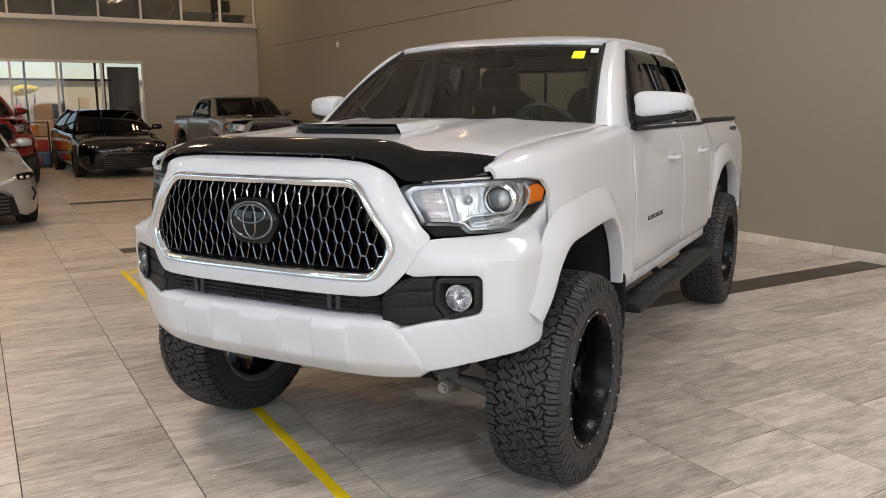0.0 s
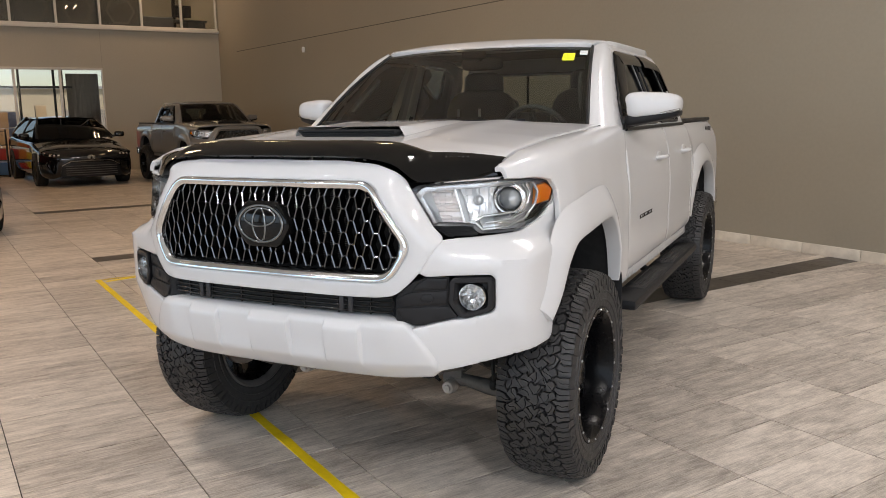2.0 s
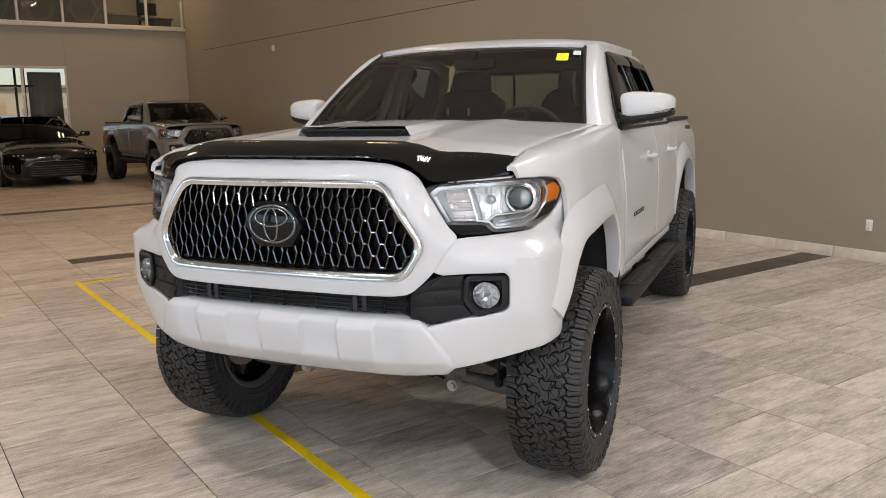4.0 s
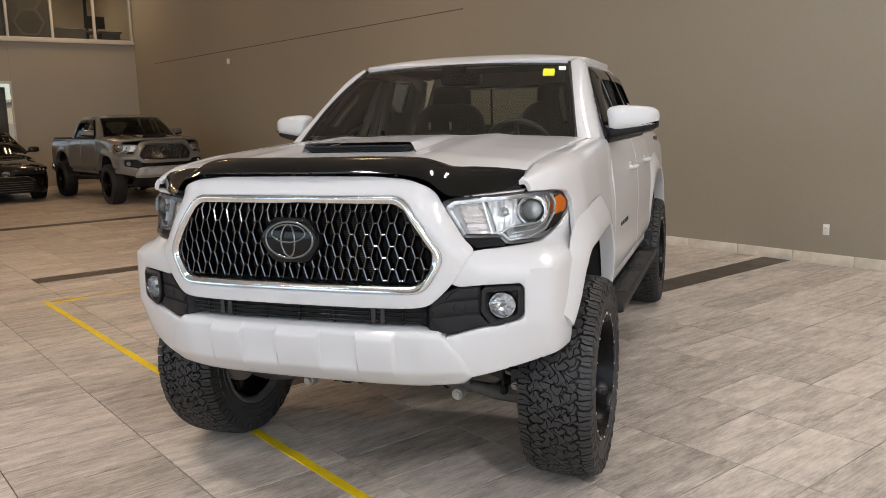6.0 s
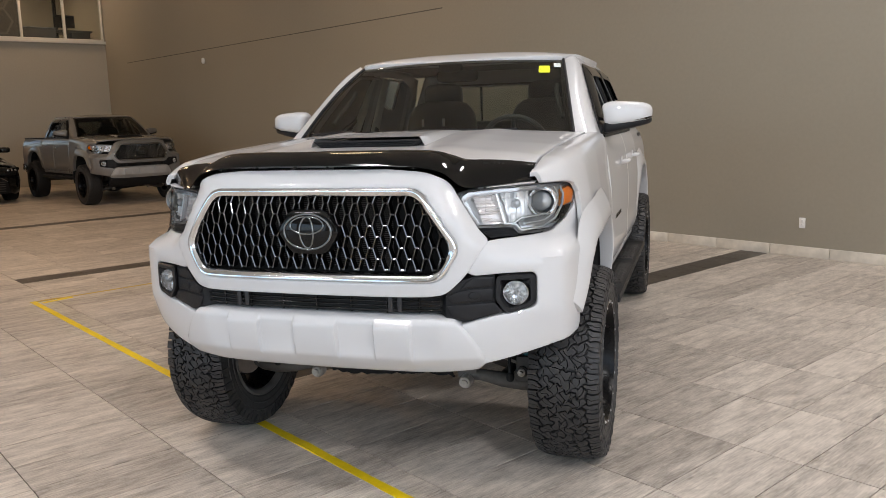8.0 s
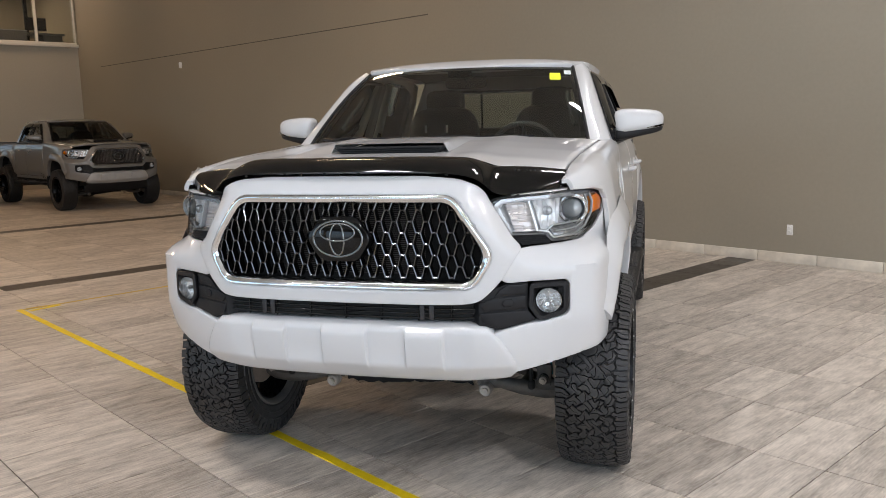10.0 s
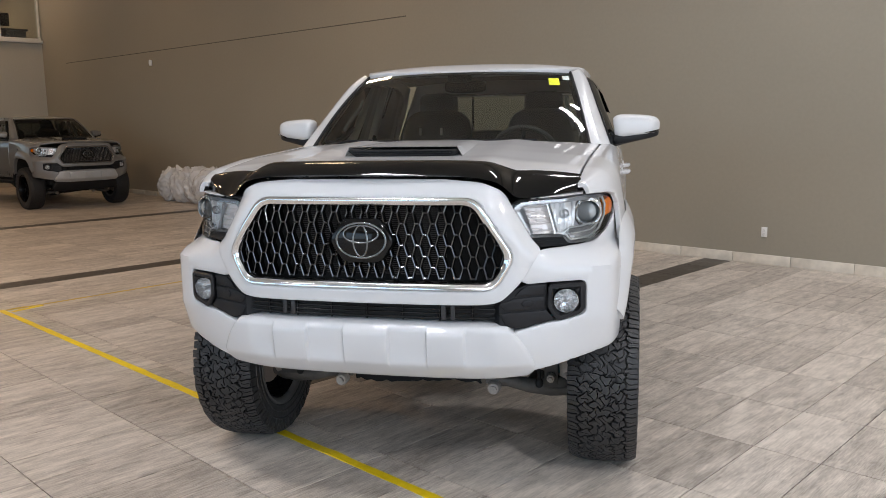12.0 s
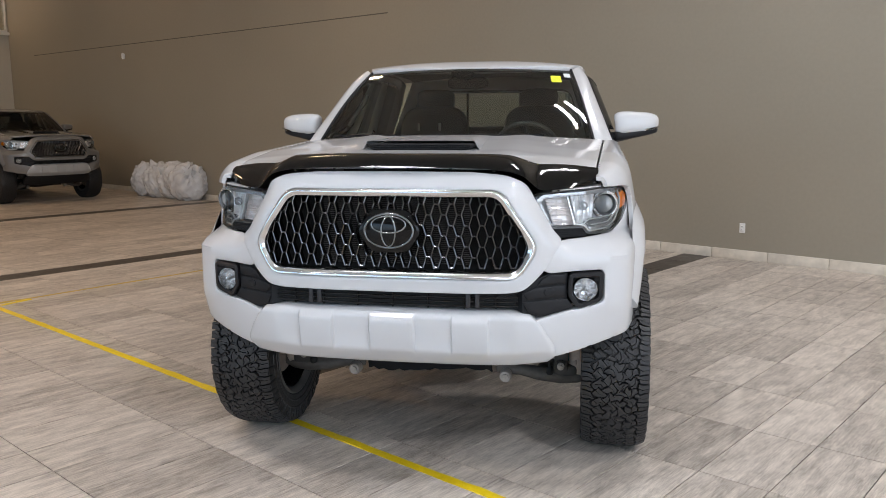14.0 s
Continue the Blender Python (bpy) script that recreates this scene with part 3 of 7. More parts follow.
        if edge:
            mid = c0 + 0.002
            halves = [clip(cell, (mid - 0.001, 0), 1, 0.0), clip(cell, (mid + 0.001, 0), -1, 0.0)]
        for h in halves:
            ring = []
            for a in range(len(h)):
                u, v = h[a - 1], h[a]
                steps = max(1, round(math.hypot(v[0] - u[0], v[1] - u[1]) / 0.008))
                ring += [warp(u[0] + (v[0] - u[0]) * t / steps, u[1] + (v[1] - u[1]) * t / steps) for t in range(steps)]
            if len(ring) > 2:
                block(ring)
    # sidewall biters below the shoulder lugs
    for a in range(count):
        for sgn in (1, -1):
            c0 = (a + (0.0 if sgn < 0 else 1.05)) * 0.0424
            deep = 0.338 if a % 2 else 0.356
            q = [(c0 - 0.017, 0.392), (c0 + 0.017, 0.392), (c0 + (0.012 if a % 2 else 0.006), deep), (c0 - 0.012, deep)]
            lo = [bm.verts.new(at(c, sgn * (w - 0.006), r)) for c, r in q]
            hi = [bm.verts.new(at(c, sgn * (w + (0.004 if r > 0.38 else 0.009)), r)) for c, r in q]
            bm.faces.new(hi)
            for k in range(4):
                bm.faces.new((lo[k], lo[(k + 1) % 4], hi[(k + 1) % 4], hi[k]))
    return mesh_of("tyre", bm, RUBBER, 35)


def rim_mesh(spokes=8):
    """Deep black rim: barrel, lip, split spokes, hub cap."""
    bm = bmesh.new()
    lathe(bm, [(-0.125, 0.268), (-0.13, 0.258), (-0.10, 0.235), (-0.02, 0.222), (0.06, 0.226), (0.110, 0.238), (0.126, 0.246), (0.135, 0.252), (0.135, 0.268), (0.124, 0.273)], Matrix(), 64)
    lathe(bm, [(0.02, 0.0), (0.055, 0.0), (0.075, 0.022), (0.072, 0.045), (0.05, 0.052), (0.045, 0.072), (0.02, 0.08), (0.0, 0.08)], Matrix(), 32)
    for i in range(spokes):
        a = 2 * math.pi * i / spokes
        m = Matrix.Rotation(a, 4, "X")
        for off in (-0.10, 0.10):
            m2 = m @ Matrix.Rotation(off, 4, "X")
            lo = [Vector((0.045, 0.062, -0.013)), Vector((0.045, 0.062, 0.013)), Vector((0.0, 0.062, 0.013)), Vector((0.0, 0.062, -0.013))]
            mid = [Vector((0.045, 0.15, -0.011)), Vector((0.045, 0.15, 0.011)), Vector((0.0, 0.15, 0.013)), Vector((0.0, 0.15, -0.013))]
            hi = [Vector((0.030, 0.226, -0.014)), Vector((0.030, 0.226, 0.014)), Vector((-0.025, 0.228, 0.014)), Vector((-0.025, 0.228, -0.014))]
            rows = [[bm.verts.new(m2 @ p) for p in r] for r in (lo, mid, hi)]
            for r, q in zip(rows[:-1], rows[1:]):
                for k in range(4):
                    bm.faces.new((r[k], r[(k + 1) % 4], q[(k + 1) % 4], q[k]))
        m3 = m @ Matrix.Rotation(math.pi / spokes, 4, "X")
        lathe(bm, [(0.02, 0.0), (0.058, 0.0), (0.058, 0.006), (0.05, 0.009), (0.02, 0.009)], m3 @ Matrix.Translation((0, 0.064, 0)), 6)
    return mesh_of("rim", bm, material("satin_black_rim", (0.0025, 0.0025, 0.003), 0.27, spec=0.14, grain=0.08, grain_scale=30), 35)


def rivet_mesh():
    bm = bmesh.new()
    lathe(bm, [(0.132, 0.0050), (0.1372, 0.0048), (0.1395, 0.0026), (0.1398, 0.0)], Matrix(), 8)
    return mesh_of("rivet", bm, SATIN, 60)


def disc_mesh():
    bm = bmesh.new()
    lathe(bm, [(-0.10, 0.0), (-0.10, 0.05), (-0.03, 0.06), (-0.03, 0.165), (-0.055, 0.165), (-0.055, 0.08), (-0.09, 0.07)], Matrix(), 40)
    return mesh_of("brake_disc", bm, material("rusty_disc", (0.30, 0.24, 0.20), 0.5, 0.5, grain=0.25, grain_scale=40), 35)


def lip_mesh():
    """The inner edge of the rim, a lighter grey than the barrel."""
    bm = bmesh.new()
    lathe(bm, [(-0.120, 0.270), (-0.133, 0.268), (-0.137, 0.262), (-0.134, 0.255), (-0.118, 0.242), (-0.108, 0.2395)], Matrix(), 48)
    return mesh_of("rim_lip", bm, material("grey_lip", (0.085, 0.082, 0.078), 0.5, 0.3, grain=0.4, grain_scale=25), 40)


WHEEL_MESHES = {}


def wheel(parent, x, y, z, rivets=True, steer=0.0):
    """One wheel on the side of x, with tyre, rim, disc and rivets."""
    if not WHEEL_MESHES:
        WHEEL_MESHES.update(tyre=tyre_mesh(), rim=rim_mesh(), rivet=rivet_mesh(), disc=disc_mesh(), lip=lip_mesh())
    w = new("wheel")
    w.parent = parent
    w.matrix_local = pose(x, y, z, 0, 0, steer + (0 if x > 0 else 180)) @ pose(0, 0, 0, 17 * y)
    for name, key in (("tyre", "tyre"), ("rim", "rim"), ("brake_disc", "disc"), ("rim_lip", "lip")):
        ob = new(name, WHEEL_MESHES[key])
        ob.parent = w
    if rivets:
        for k in range(16):
            ob = new("rivet", WHEEL_MESHES["rivet"])
            ob.parent = w
            ob.matrix_local = Matrix.Rotation(2 * math.pi * (k + 0.3) / 16, 4, "X") @ Matrix.Translation((0, 0.260, 0))
    return w


# ------------------------------------------------------------------ the pickup: parts
GRILLE = [(0.420, 1.228), (0.562, 1.010), (0.490, 0.890)]
FRONT_AXLE, REAR_AXLE, AXLE_Z = 0.675, 3.905, 0.413      # centres of the arches
FRONT_HUB = 0.604


def inset(poly, d):
    """Shrink a polygon by d (counter-clockwise or clockwise)."""
    n, out = len(poly), []
    area = sum(poly[i - 1][0] * poly[i][1] - poly[i][0] * poly[i - 1][1] for i in range(n))
    s = 1 if area > 0 else -1
    for i in range(n):
        p, a, b = Vector(poly[i]), Vector(poly[i - 1]), Vector(poly[(i + 1) % n])
        u, v = (p - a).normalized(), (b - p).normalized()
        nu, nv = Vector((-u.y, u.x)) * s, Vector((-v.y, v.x)) * s
        k = (nu + nv)
        out.append(tuple(p + k * (d / max(0.2, 1 + nu.dot(nv)))))
    return out


def grille(truck, hero, bar):
    hexa = mirrored(GRILLE)
    ring_out = rounded(hexa, 0.045, 6)
    # bright surround with a raised middle, laid along the curve of the nose
    steps = [max(1, math.ceil(math.dist(p, q) / 0.05)) for p, q in zip(ring_out, ring_out[1:] + ring_out[:1])]
    bm = bmesh.new()
    rows = []
    for d, pr in ((0.0, -0.020), (0.001, 0.010), (0.005, 0.017), (0.013, 0.017), (0.021, 0.010), (0.028, 0.003), (0.030, -0.03)):
        ring = rounded(inset(hexa, d), 0.045 - d * 0.3, 6)
        dense = [(p[0] + (q[0] - p[0]) * j / k, p[1] + (q[1] - p[1]) * j / k) for p, q, k in zip(ring, ring[1:] + ring[:1], steps) for j in range(k)]
        rows.append([bm.verts.new(nose_x(x, z, pr)) for x, z in dense])
    for r, q in zip(rows[:-1], rows[1:]):
        for i in range(len(r)):
            bm.faces.new((r[i], r[(i + 1) % len(r)], q[(i + 1) % len(r)], q[i]))
    surround = part("grille_surround", bm, CHROME if hero else bar, truck, "bright chrome grille surround" if hero else "", 50)
    # honeycomb of upright cells
    bm = bmesh.new()
    w1, w2, h = 0.0086, 0.0205, 0.080
    col = w1 + w2
    limit = inset(hexa, 0.030)
    edges = set()
    for i in range(-20, 21):
        for j in range(-4, 4):
            cx, cz = i * col, 1.052 + j * h + (h / 2 if i % 2 else 0)
            v = [(cx - w1, cz + h / 2), (cx + w1, cz + h / 2), (cx + w2, cz), (cx + w1, cz - h / 2), (cx - w1, cz - h / 2), (cx - w2, cz)]
            v = [(round(a, 4), round(b, 4)) for a, b in v]
            for k in range(6):
                edges.add(tuple(sorted((v[k], v[(k + 1) % 6]))))
    for a, b in sorted(edges):
        if not inside([((a[0] + b[0]) / 2, (a[1] + b[1]) / 2)], limit)[0]:
            continue
        p, q = Vector(a), Vector(b)
        d = (q - p).normalized()
        nn = Vector((-d.y, d.x))
        p, q = p - d * 0.002, q + d * 0.002
        flat = abs(d.y) < 0.3
        top = -0.0105 if flat else -0.0085
        ridge = [bm.verts.new(nose_x(*e, top)) for e in (p, q)]
        c = []
        for pr, t in ((top - 0.0030, 0.0032), (-0.046, 0.0024)):
            for e, sg in ((p, 1), (p, -1), (q, -1), (q, 1)):
                c.append(bm.verts.new(nose_x(*(e + nn * t * sg), pr)))
        bm.faces.new((ridge[0], c[0], c[3], ridge[1]))
        bm.faces.new((ridge[1], c[2], c[1], ridge[0]))
        for k in (1, 3):
            bm.faces.new((c[k], c[(k + 1) % 4], c[4 + (k + 1) % 4], c[4 + k]))
    part("grille_mesh", bm, bar, truck, "smoked metal honeycomb mesh", 0)
    # plain black sheet behind the mesh; the shade of the depth is its colour
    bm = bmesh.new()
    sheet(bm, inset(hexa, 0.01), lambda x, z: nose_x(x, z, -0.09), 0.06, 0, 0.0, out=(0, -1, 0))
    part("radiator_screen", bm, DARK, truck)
    # fine slats of the shutter behind the middle
    bm = bmesh.new()
    for k in range(36):
        z = 0.935 + k * 0.0075
        half = 0.30 if z < 1.19 else 0.24
        cube(bm, (-half, -0.095, z), (half, -0.088, z + 0.003))
    tagged(part("shutter", bm, material("shutter_grey", (0.07, 0.065, 0.062), 0.5, grain=0.15, grain_scale=50), truck, "", 0), kind="stuff")
    # badge: dark six-sided plate with bright ovals
    bm = bmesh.new()
    plate = rounded([(0.072, 1.155), (0.128, 1.071), (0.072, 0.987), (-0.072, 0.987), (-0.128, 1.071), (-0.072, 1.155)], 0.026, 5)
    sheet(bm, plate, lambda x, z: nose_x(x, z, 0.012), 0.02, 0.014, 0.04, out=(0, -1, 0))
    badge = part("badge_plate", bm, GLOSS, truck, "gloss black badge plate")

    bm = bmesh.new()
    sheet(bm, [(0.092 * math.cos(a), 1.072 + 0.062 * math.sin(a)) for a in np.linspace(0, 2 * math.pi, 32, endpoint=False)], lambda x, z: nose_x(x, z, 0.014 + 0.010 * max(0, 1 - (x / 0.092) ** 2 - ((z - 1.072) / 0.062) ** 2)), 0.012, 0, 0, out=(0, -1, 0))
    part("badge_dome", bm, GLOSS, badge, "dark glassy dome", 60)

    def oval(cx, cz, rx, rz, r):
        tube(bm, [nose_x(cx + rx * math.cos(a), cz + rz * math.sin(a), 0.014 + 0.010 * max(0, 1 - ((cx + rx * math.cos(a)) / 0.092) ** 2 - ((cz + rz * math.sin(a) - 1.072) / 0.062) ** 2)) for a in np.linspace(0, 2 * math.pi, 40, endpoint=False)], r, 8, closed=True)

    bm = bmesh.new()
    oval(0, 1.072, 0.094, 0.064, 0.0052)
    part("badge_ring", bm, SMOKED, badge, "chrome oval ring", 60)
    bm = bmesh.new()
    oval(0, 1.070, 0.027, 0.057, 0.0042)
    part("badge_ring", bm, SMOKED, badge, "chrome oval ring", 60)
    bm = bmesh.new()
    oval(0, 1.096, 0.066, 0.031, 0.0040)
    part("badge_ring", bm, SMOKED, badge, "chrome oval ring", 60)


LAMP = [(0.512, 1.180), (0.546, 1.206), (0.640, 1.211), (0.730, 1.216), (0.800, 1.219), (0.842, 1.218), (0.872, 1.205), (0.895, 1.174), (0.891, 1.126), (0.867, 1.075), (0.831, 1.044), (0.780, 1.043), (0.737, 1.043), (0.714, 1.070), (0.576, 1.070)]


def lamp_at(x, z, back=0.0):
    """The face of the headlight, swept back towards the corner and leaning there."""
    lean = float(np.interp(x, [0.55, 0.75, 0.88], [0.0, 0.15, 0.35]))
    return Vector((x, lamp_y(x) - 0.004 + lean * (z - 1.12) + back, z))


def headlight(truck, hero=True):
    out = rounded(LAMP, 0.012, 3)
    bright = material("lamp_reflector", (0.90, 0.90, 0.90), 0.20, 0.45, grain=0.06, grain_scale=50)
    warm = material("lamp_ribs", (0.90, 0.83, 0.80), 0.22, 0.2, grain=0.05, grain_scale=60)
    bezel_mat = material("lamp_bezel", (0.52, 0.52, 0.525), 0.18, 0.6, coat=0.6, grain=0.08, grain_scale=40)
    rnd = random.Random(17)
    tilt = [[rnd.uniform(-1, 1) for _ in range(32)] for _ in range(32)]
    for sg in (1, -1):
        def f(x, z, b=0.0):
            p = lamp_at(x, z, b)
            return Vector((sg * p.x, p.y, p.z))

        bm = bmesh.new()
        sheet(bm, inset(out, 0.002), lambda x, z: f(x, z, 0.085), 0.04, 0, 0, out=(0, -1, 0))
        rim_pts = spline(out + [out[0]], 0.03)
        lo = [bm.verts.new(f(x, z, 0.004)) for x, z in rim_pts[:-1]]
        hi = [bm.verts.new(f(x, z, 0.085)) for x, z in rim_pts[:-1]]
        for i in range(len(lo)):
            bm.faces.new((lo[i], lo[(i + 1) % len(lo)], hi[(i + 1) % len(hi)], hi[i]))
        house = part("headlight", bm, material("lamp_housing", (0.62, 0.62, 0.62), 0.25, 0.3, grain=0.1, grain_scale=30), truck, "clear headlight with a projector and an amber corner")
        bm = bmesh.new()
        sheet(bm, out, lambda x, z: f(x, z, 0.0), 0.03, 0.008, 0.012, out=(0.3 * sg, -1, 0))
        part("lens", bm, CLEAR, house, "clear plastic lens")
        # grey moulding along the upper and inner edge, under the lens
        bm = bmesh.new()
        band = [(0.545, 1.184), (0.566, 1.200), (0.640, 1.207), (0.730, 1.212), (0.800, 1.215), (0.842, 1.214), (0.866, 1.203), (0.842, 1.199), (0.760, 1.196), (0.640, 1.190), (0.572, 1.182), (0.560, 1.168), (0.604, 1.080), (0.590, 1.078), (0.540, 1.174)]
        sheet(bm, band, lambda x, z: f(x, z, 0.010), 0.02, 0.002, 0.050, out=(0, -1, 0))
        part("bezel", bm, bezel_mat, house, "smoky grey edge moulding")
        # ribbed reflector at the inner end
        bm = bmesh.new()

        def ribs(x, z):
            k = (z - 1.07) / 0.0135
            step = tilt[int(k) % 32][3] * 0.35 + 0.65
            return f(x, z, 0.044 + 0.007 * step * abs((k % 1) * 2 - 1) + 0.9 * (x - 0.625) ** 2 + 0.003 * tilt[int(k) % 32][int(x / 0.022) % 32])

        sheet(bm, [(0.568, 1.184), (0.650, 1.192), (0.684, 1.080), (0.606, 1.078)], ribs, 0.0052, 0, 0, out=(0, -1, 0))
        part("reflector", bm, warm, house, "pale ribbed reflector", 20)
        # slanted bright blade between the two reflectors
        bm = bmesh.new()
        extrude_poly(bm, [(0.652, 1.194), (0.657, 1.195), (0.690, 1.080), (0.684, 1.079)], f, 0.020, 0.060)
        part("blade", bm, bright, house, "bright slanted divider", 20)
        # tall fluted bowl beside it
        bm = bmesh.new()

        def flutes(x, z):
            k = (x - 0.66) / 0.0088
            bowl = 0.030 * max(0.0, 1 - ((x - 0.71) / 0.06) ** 2 - ((z - 1.14) / 0.075) ** 2)
            return f(x, z, 0.034 + bowl + 0.0045 * (k % 1) * tilt[int(k) % 32][int((z - 1.0) / 0.028) % 32] + 0.25 * abs(z - 1.14) * 0.1)

        sheet(bm, [(0.662, 1.196), (0.756, 1.202), (0.750, 1.096), (0.716, 1.080), (0.694, 1.080)], flutes, 0.0044, 0, 0, out=(0, -1, 0))
        part("reflector", bm, bright, house, "bright fluted reflector", 25)
        bm = bmesh.new()
        c2 = f(0.716, 1.150, 0.052)
        lathe(bm, [(0.0, 0.018), (0.010, 0.016), (0.016, 0.008), (0.018, 0.0)], Matrix.Translation(c2) @ Matrix.Rotation(radians(-90 + 14 * sg), 4, "Z"), 16)
        part("bulb_cap", bm, bezel_mat, house, "", 60)
        # dark shelf under the projector with a clear light bar
        bm = bmesh.new()
        sheet(bm, [(0.722, 1.096), (0.842, 1.102), (0.836, 1.066), (0.742, 1.058)], lambda x, z: f(x, z, 0.020 + 0.8 * max(0.0, z - 1.07)), 0.012, 0.003, 0.02, out=(0, -1, 0.3))
        part("shelf", bm, material("lamp_grey", (0.45, 0.45, 0.45), 0.2, 0.7, grain=0.15, grain_scale=40), house)
        # bright angular guides under and beside the projector
        for line, r in (([(0.690, 1.082), (0.716, 1.082), (0.738, 1.100), (0.818, 1.106), (0.840, 1.132), (0.843, 1.168), (0.832, 1.198)], 0.0044), ([(0.706, 1.080), (0.722, 1.078), (0.740, 1.056), (0.806, 1.060), (0.838, 1.082), (0.856, 1.128), (0.858, 1.168), (0.846, 1.202)], 0.0050), ([(0.745, 1.078), (0.810, 1.083), (0.836, 1.104)], 0.0032)):
            bm = bmesh.new()
            tube(bm, [f(a, b, 0.018) for a, b in spline(line, 0.015)], r, 8)
            part("light_guide", bm, material("light_guide", (0.80, 0.82, 0.80), 0.12, 0.6, coat=1.0, grain=0.03), house, "pale light guide", 60)
        c = f(0.795, 1.150, 0.050)
        m = Matrix.Translation(c) @ Matrix.Rotation(radians(-90 + 16 * sg), 4, "Z")
        bm = bmesh.new()
        lathe(bm, [(-0.03, 0.038), (0.018, 0.041), (0.026, 0.043), (0.025, 0.045), (0.012, 0.046), (0.010, 0.050), (0.016, 0.053), (0.014, 0.056), (-0.03, 0.058)], m, 48)
        part("projector_ring", bm, CHROME, house, "bright projector ring", 40)
        bm = bmesh.new()
        lathe(bm, [(0.036, 0.0), (0.034, 0.010), (0.030, 0.020), (0.022, 0.029), (0.010, 0.036), (-0.004, 0.040)], m, 40)
        part("projector", bm, material("projector_glass", (0.30, 0.32, 0.33), 0.05, 0.15, coat=1.0, spec=1.0, grain=0.25, grain_scale=14), house, "glass projector lens", 60)
        bm = bmesh.new()
        sheet(bm, [(0.862, 1.120), (0.884, 1.130), (0.862, 1.084), (0.842, 1.070), (0.852, 1.092)], lambda x, z: f(x, z, 0.016), 0.02, 0.002, 0.03, out=(0.5 * sg, -1, 0))
        part("corner_mask", bm, GLOSS, house)
        bm = bmesh.new()
        sheet(bm, [(0.8605, 1.186), (0.874, 1.196), (0.8895, 1.173), (0.8845, 1.134), (0.862, 1.124)], lambda x, z: f(x, z, 0.008), 0.012, 0.003, 0.02, out=(0.5 * sg, -1, 0))
        part("turn_signal", bm, material("amber_lens", (0.85, 0.22, 0.006), 0.18, coat=0.8, grain=0.2, grain_scale=80), house, "amber side marker")
        # ribbed black insert below the inner end
        bm = bmesh.new()
        sheet(bm, [(0.590, 1.069), (0.716, 1.070), (0.733, 1.042), (0.640, 1.033)], lambda x, z: f(x, z, 0.012), 0.03, 0, 0.04, out=(0, -1, 0))
        for k in range(5):
            z = 1.040 + 0.0065 * k
            tube(bm, [f(x, z, 0.004) for x in np.linspace(0.634 - 0.009 * k, 0.730 - 0.003 * k, 6)], 0.0018, 6)
        part("vent", bm, PLASTIC, truck, "black ribbed insert")


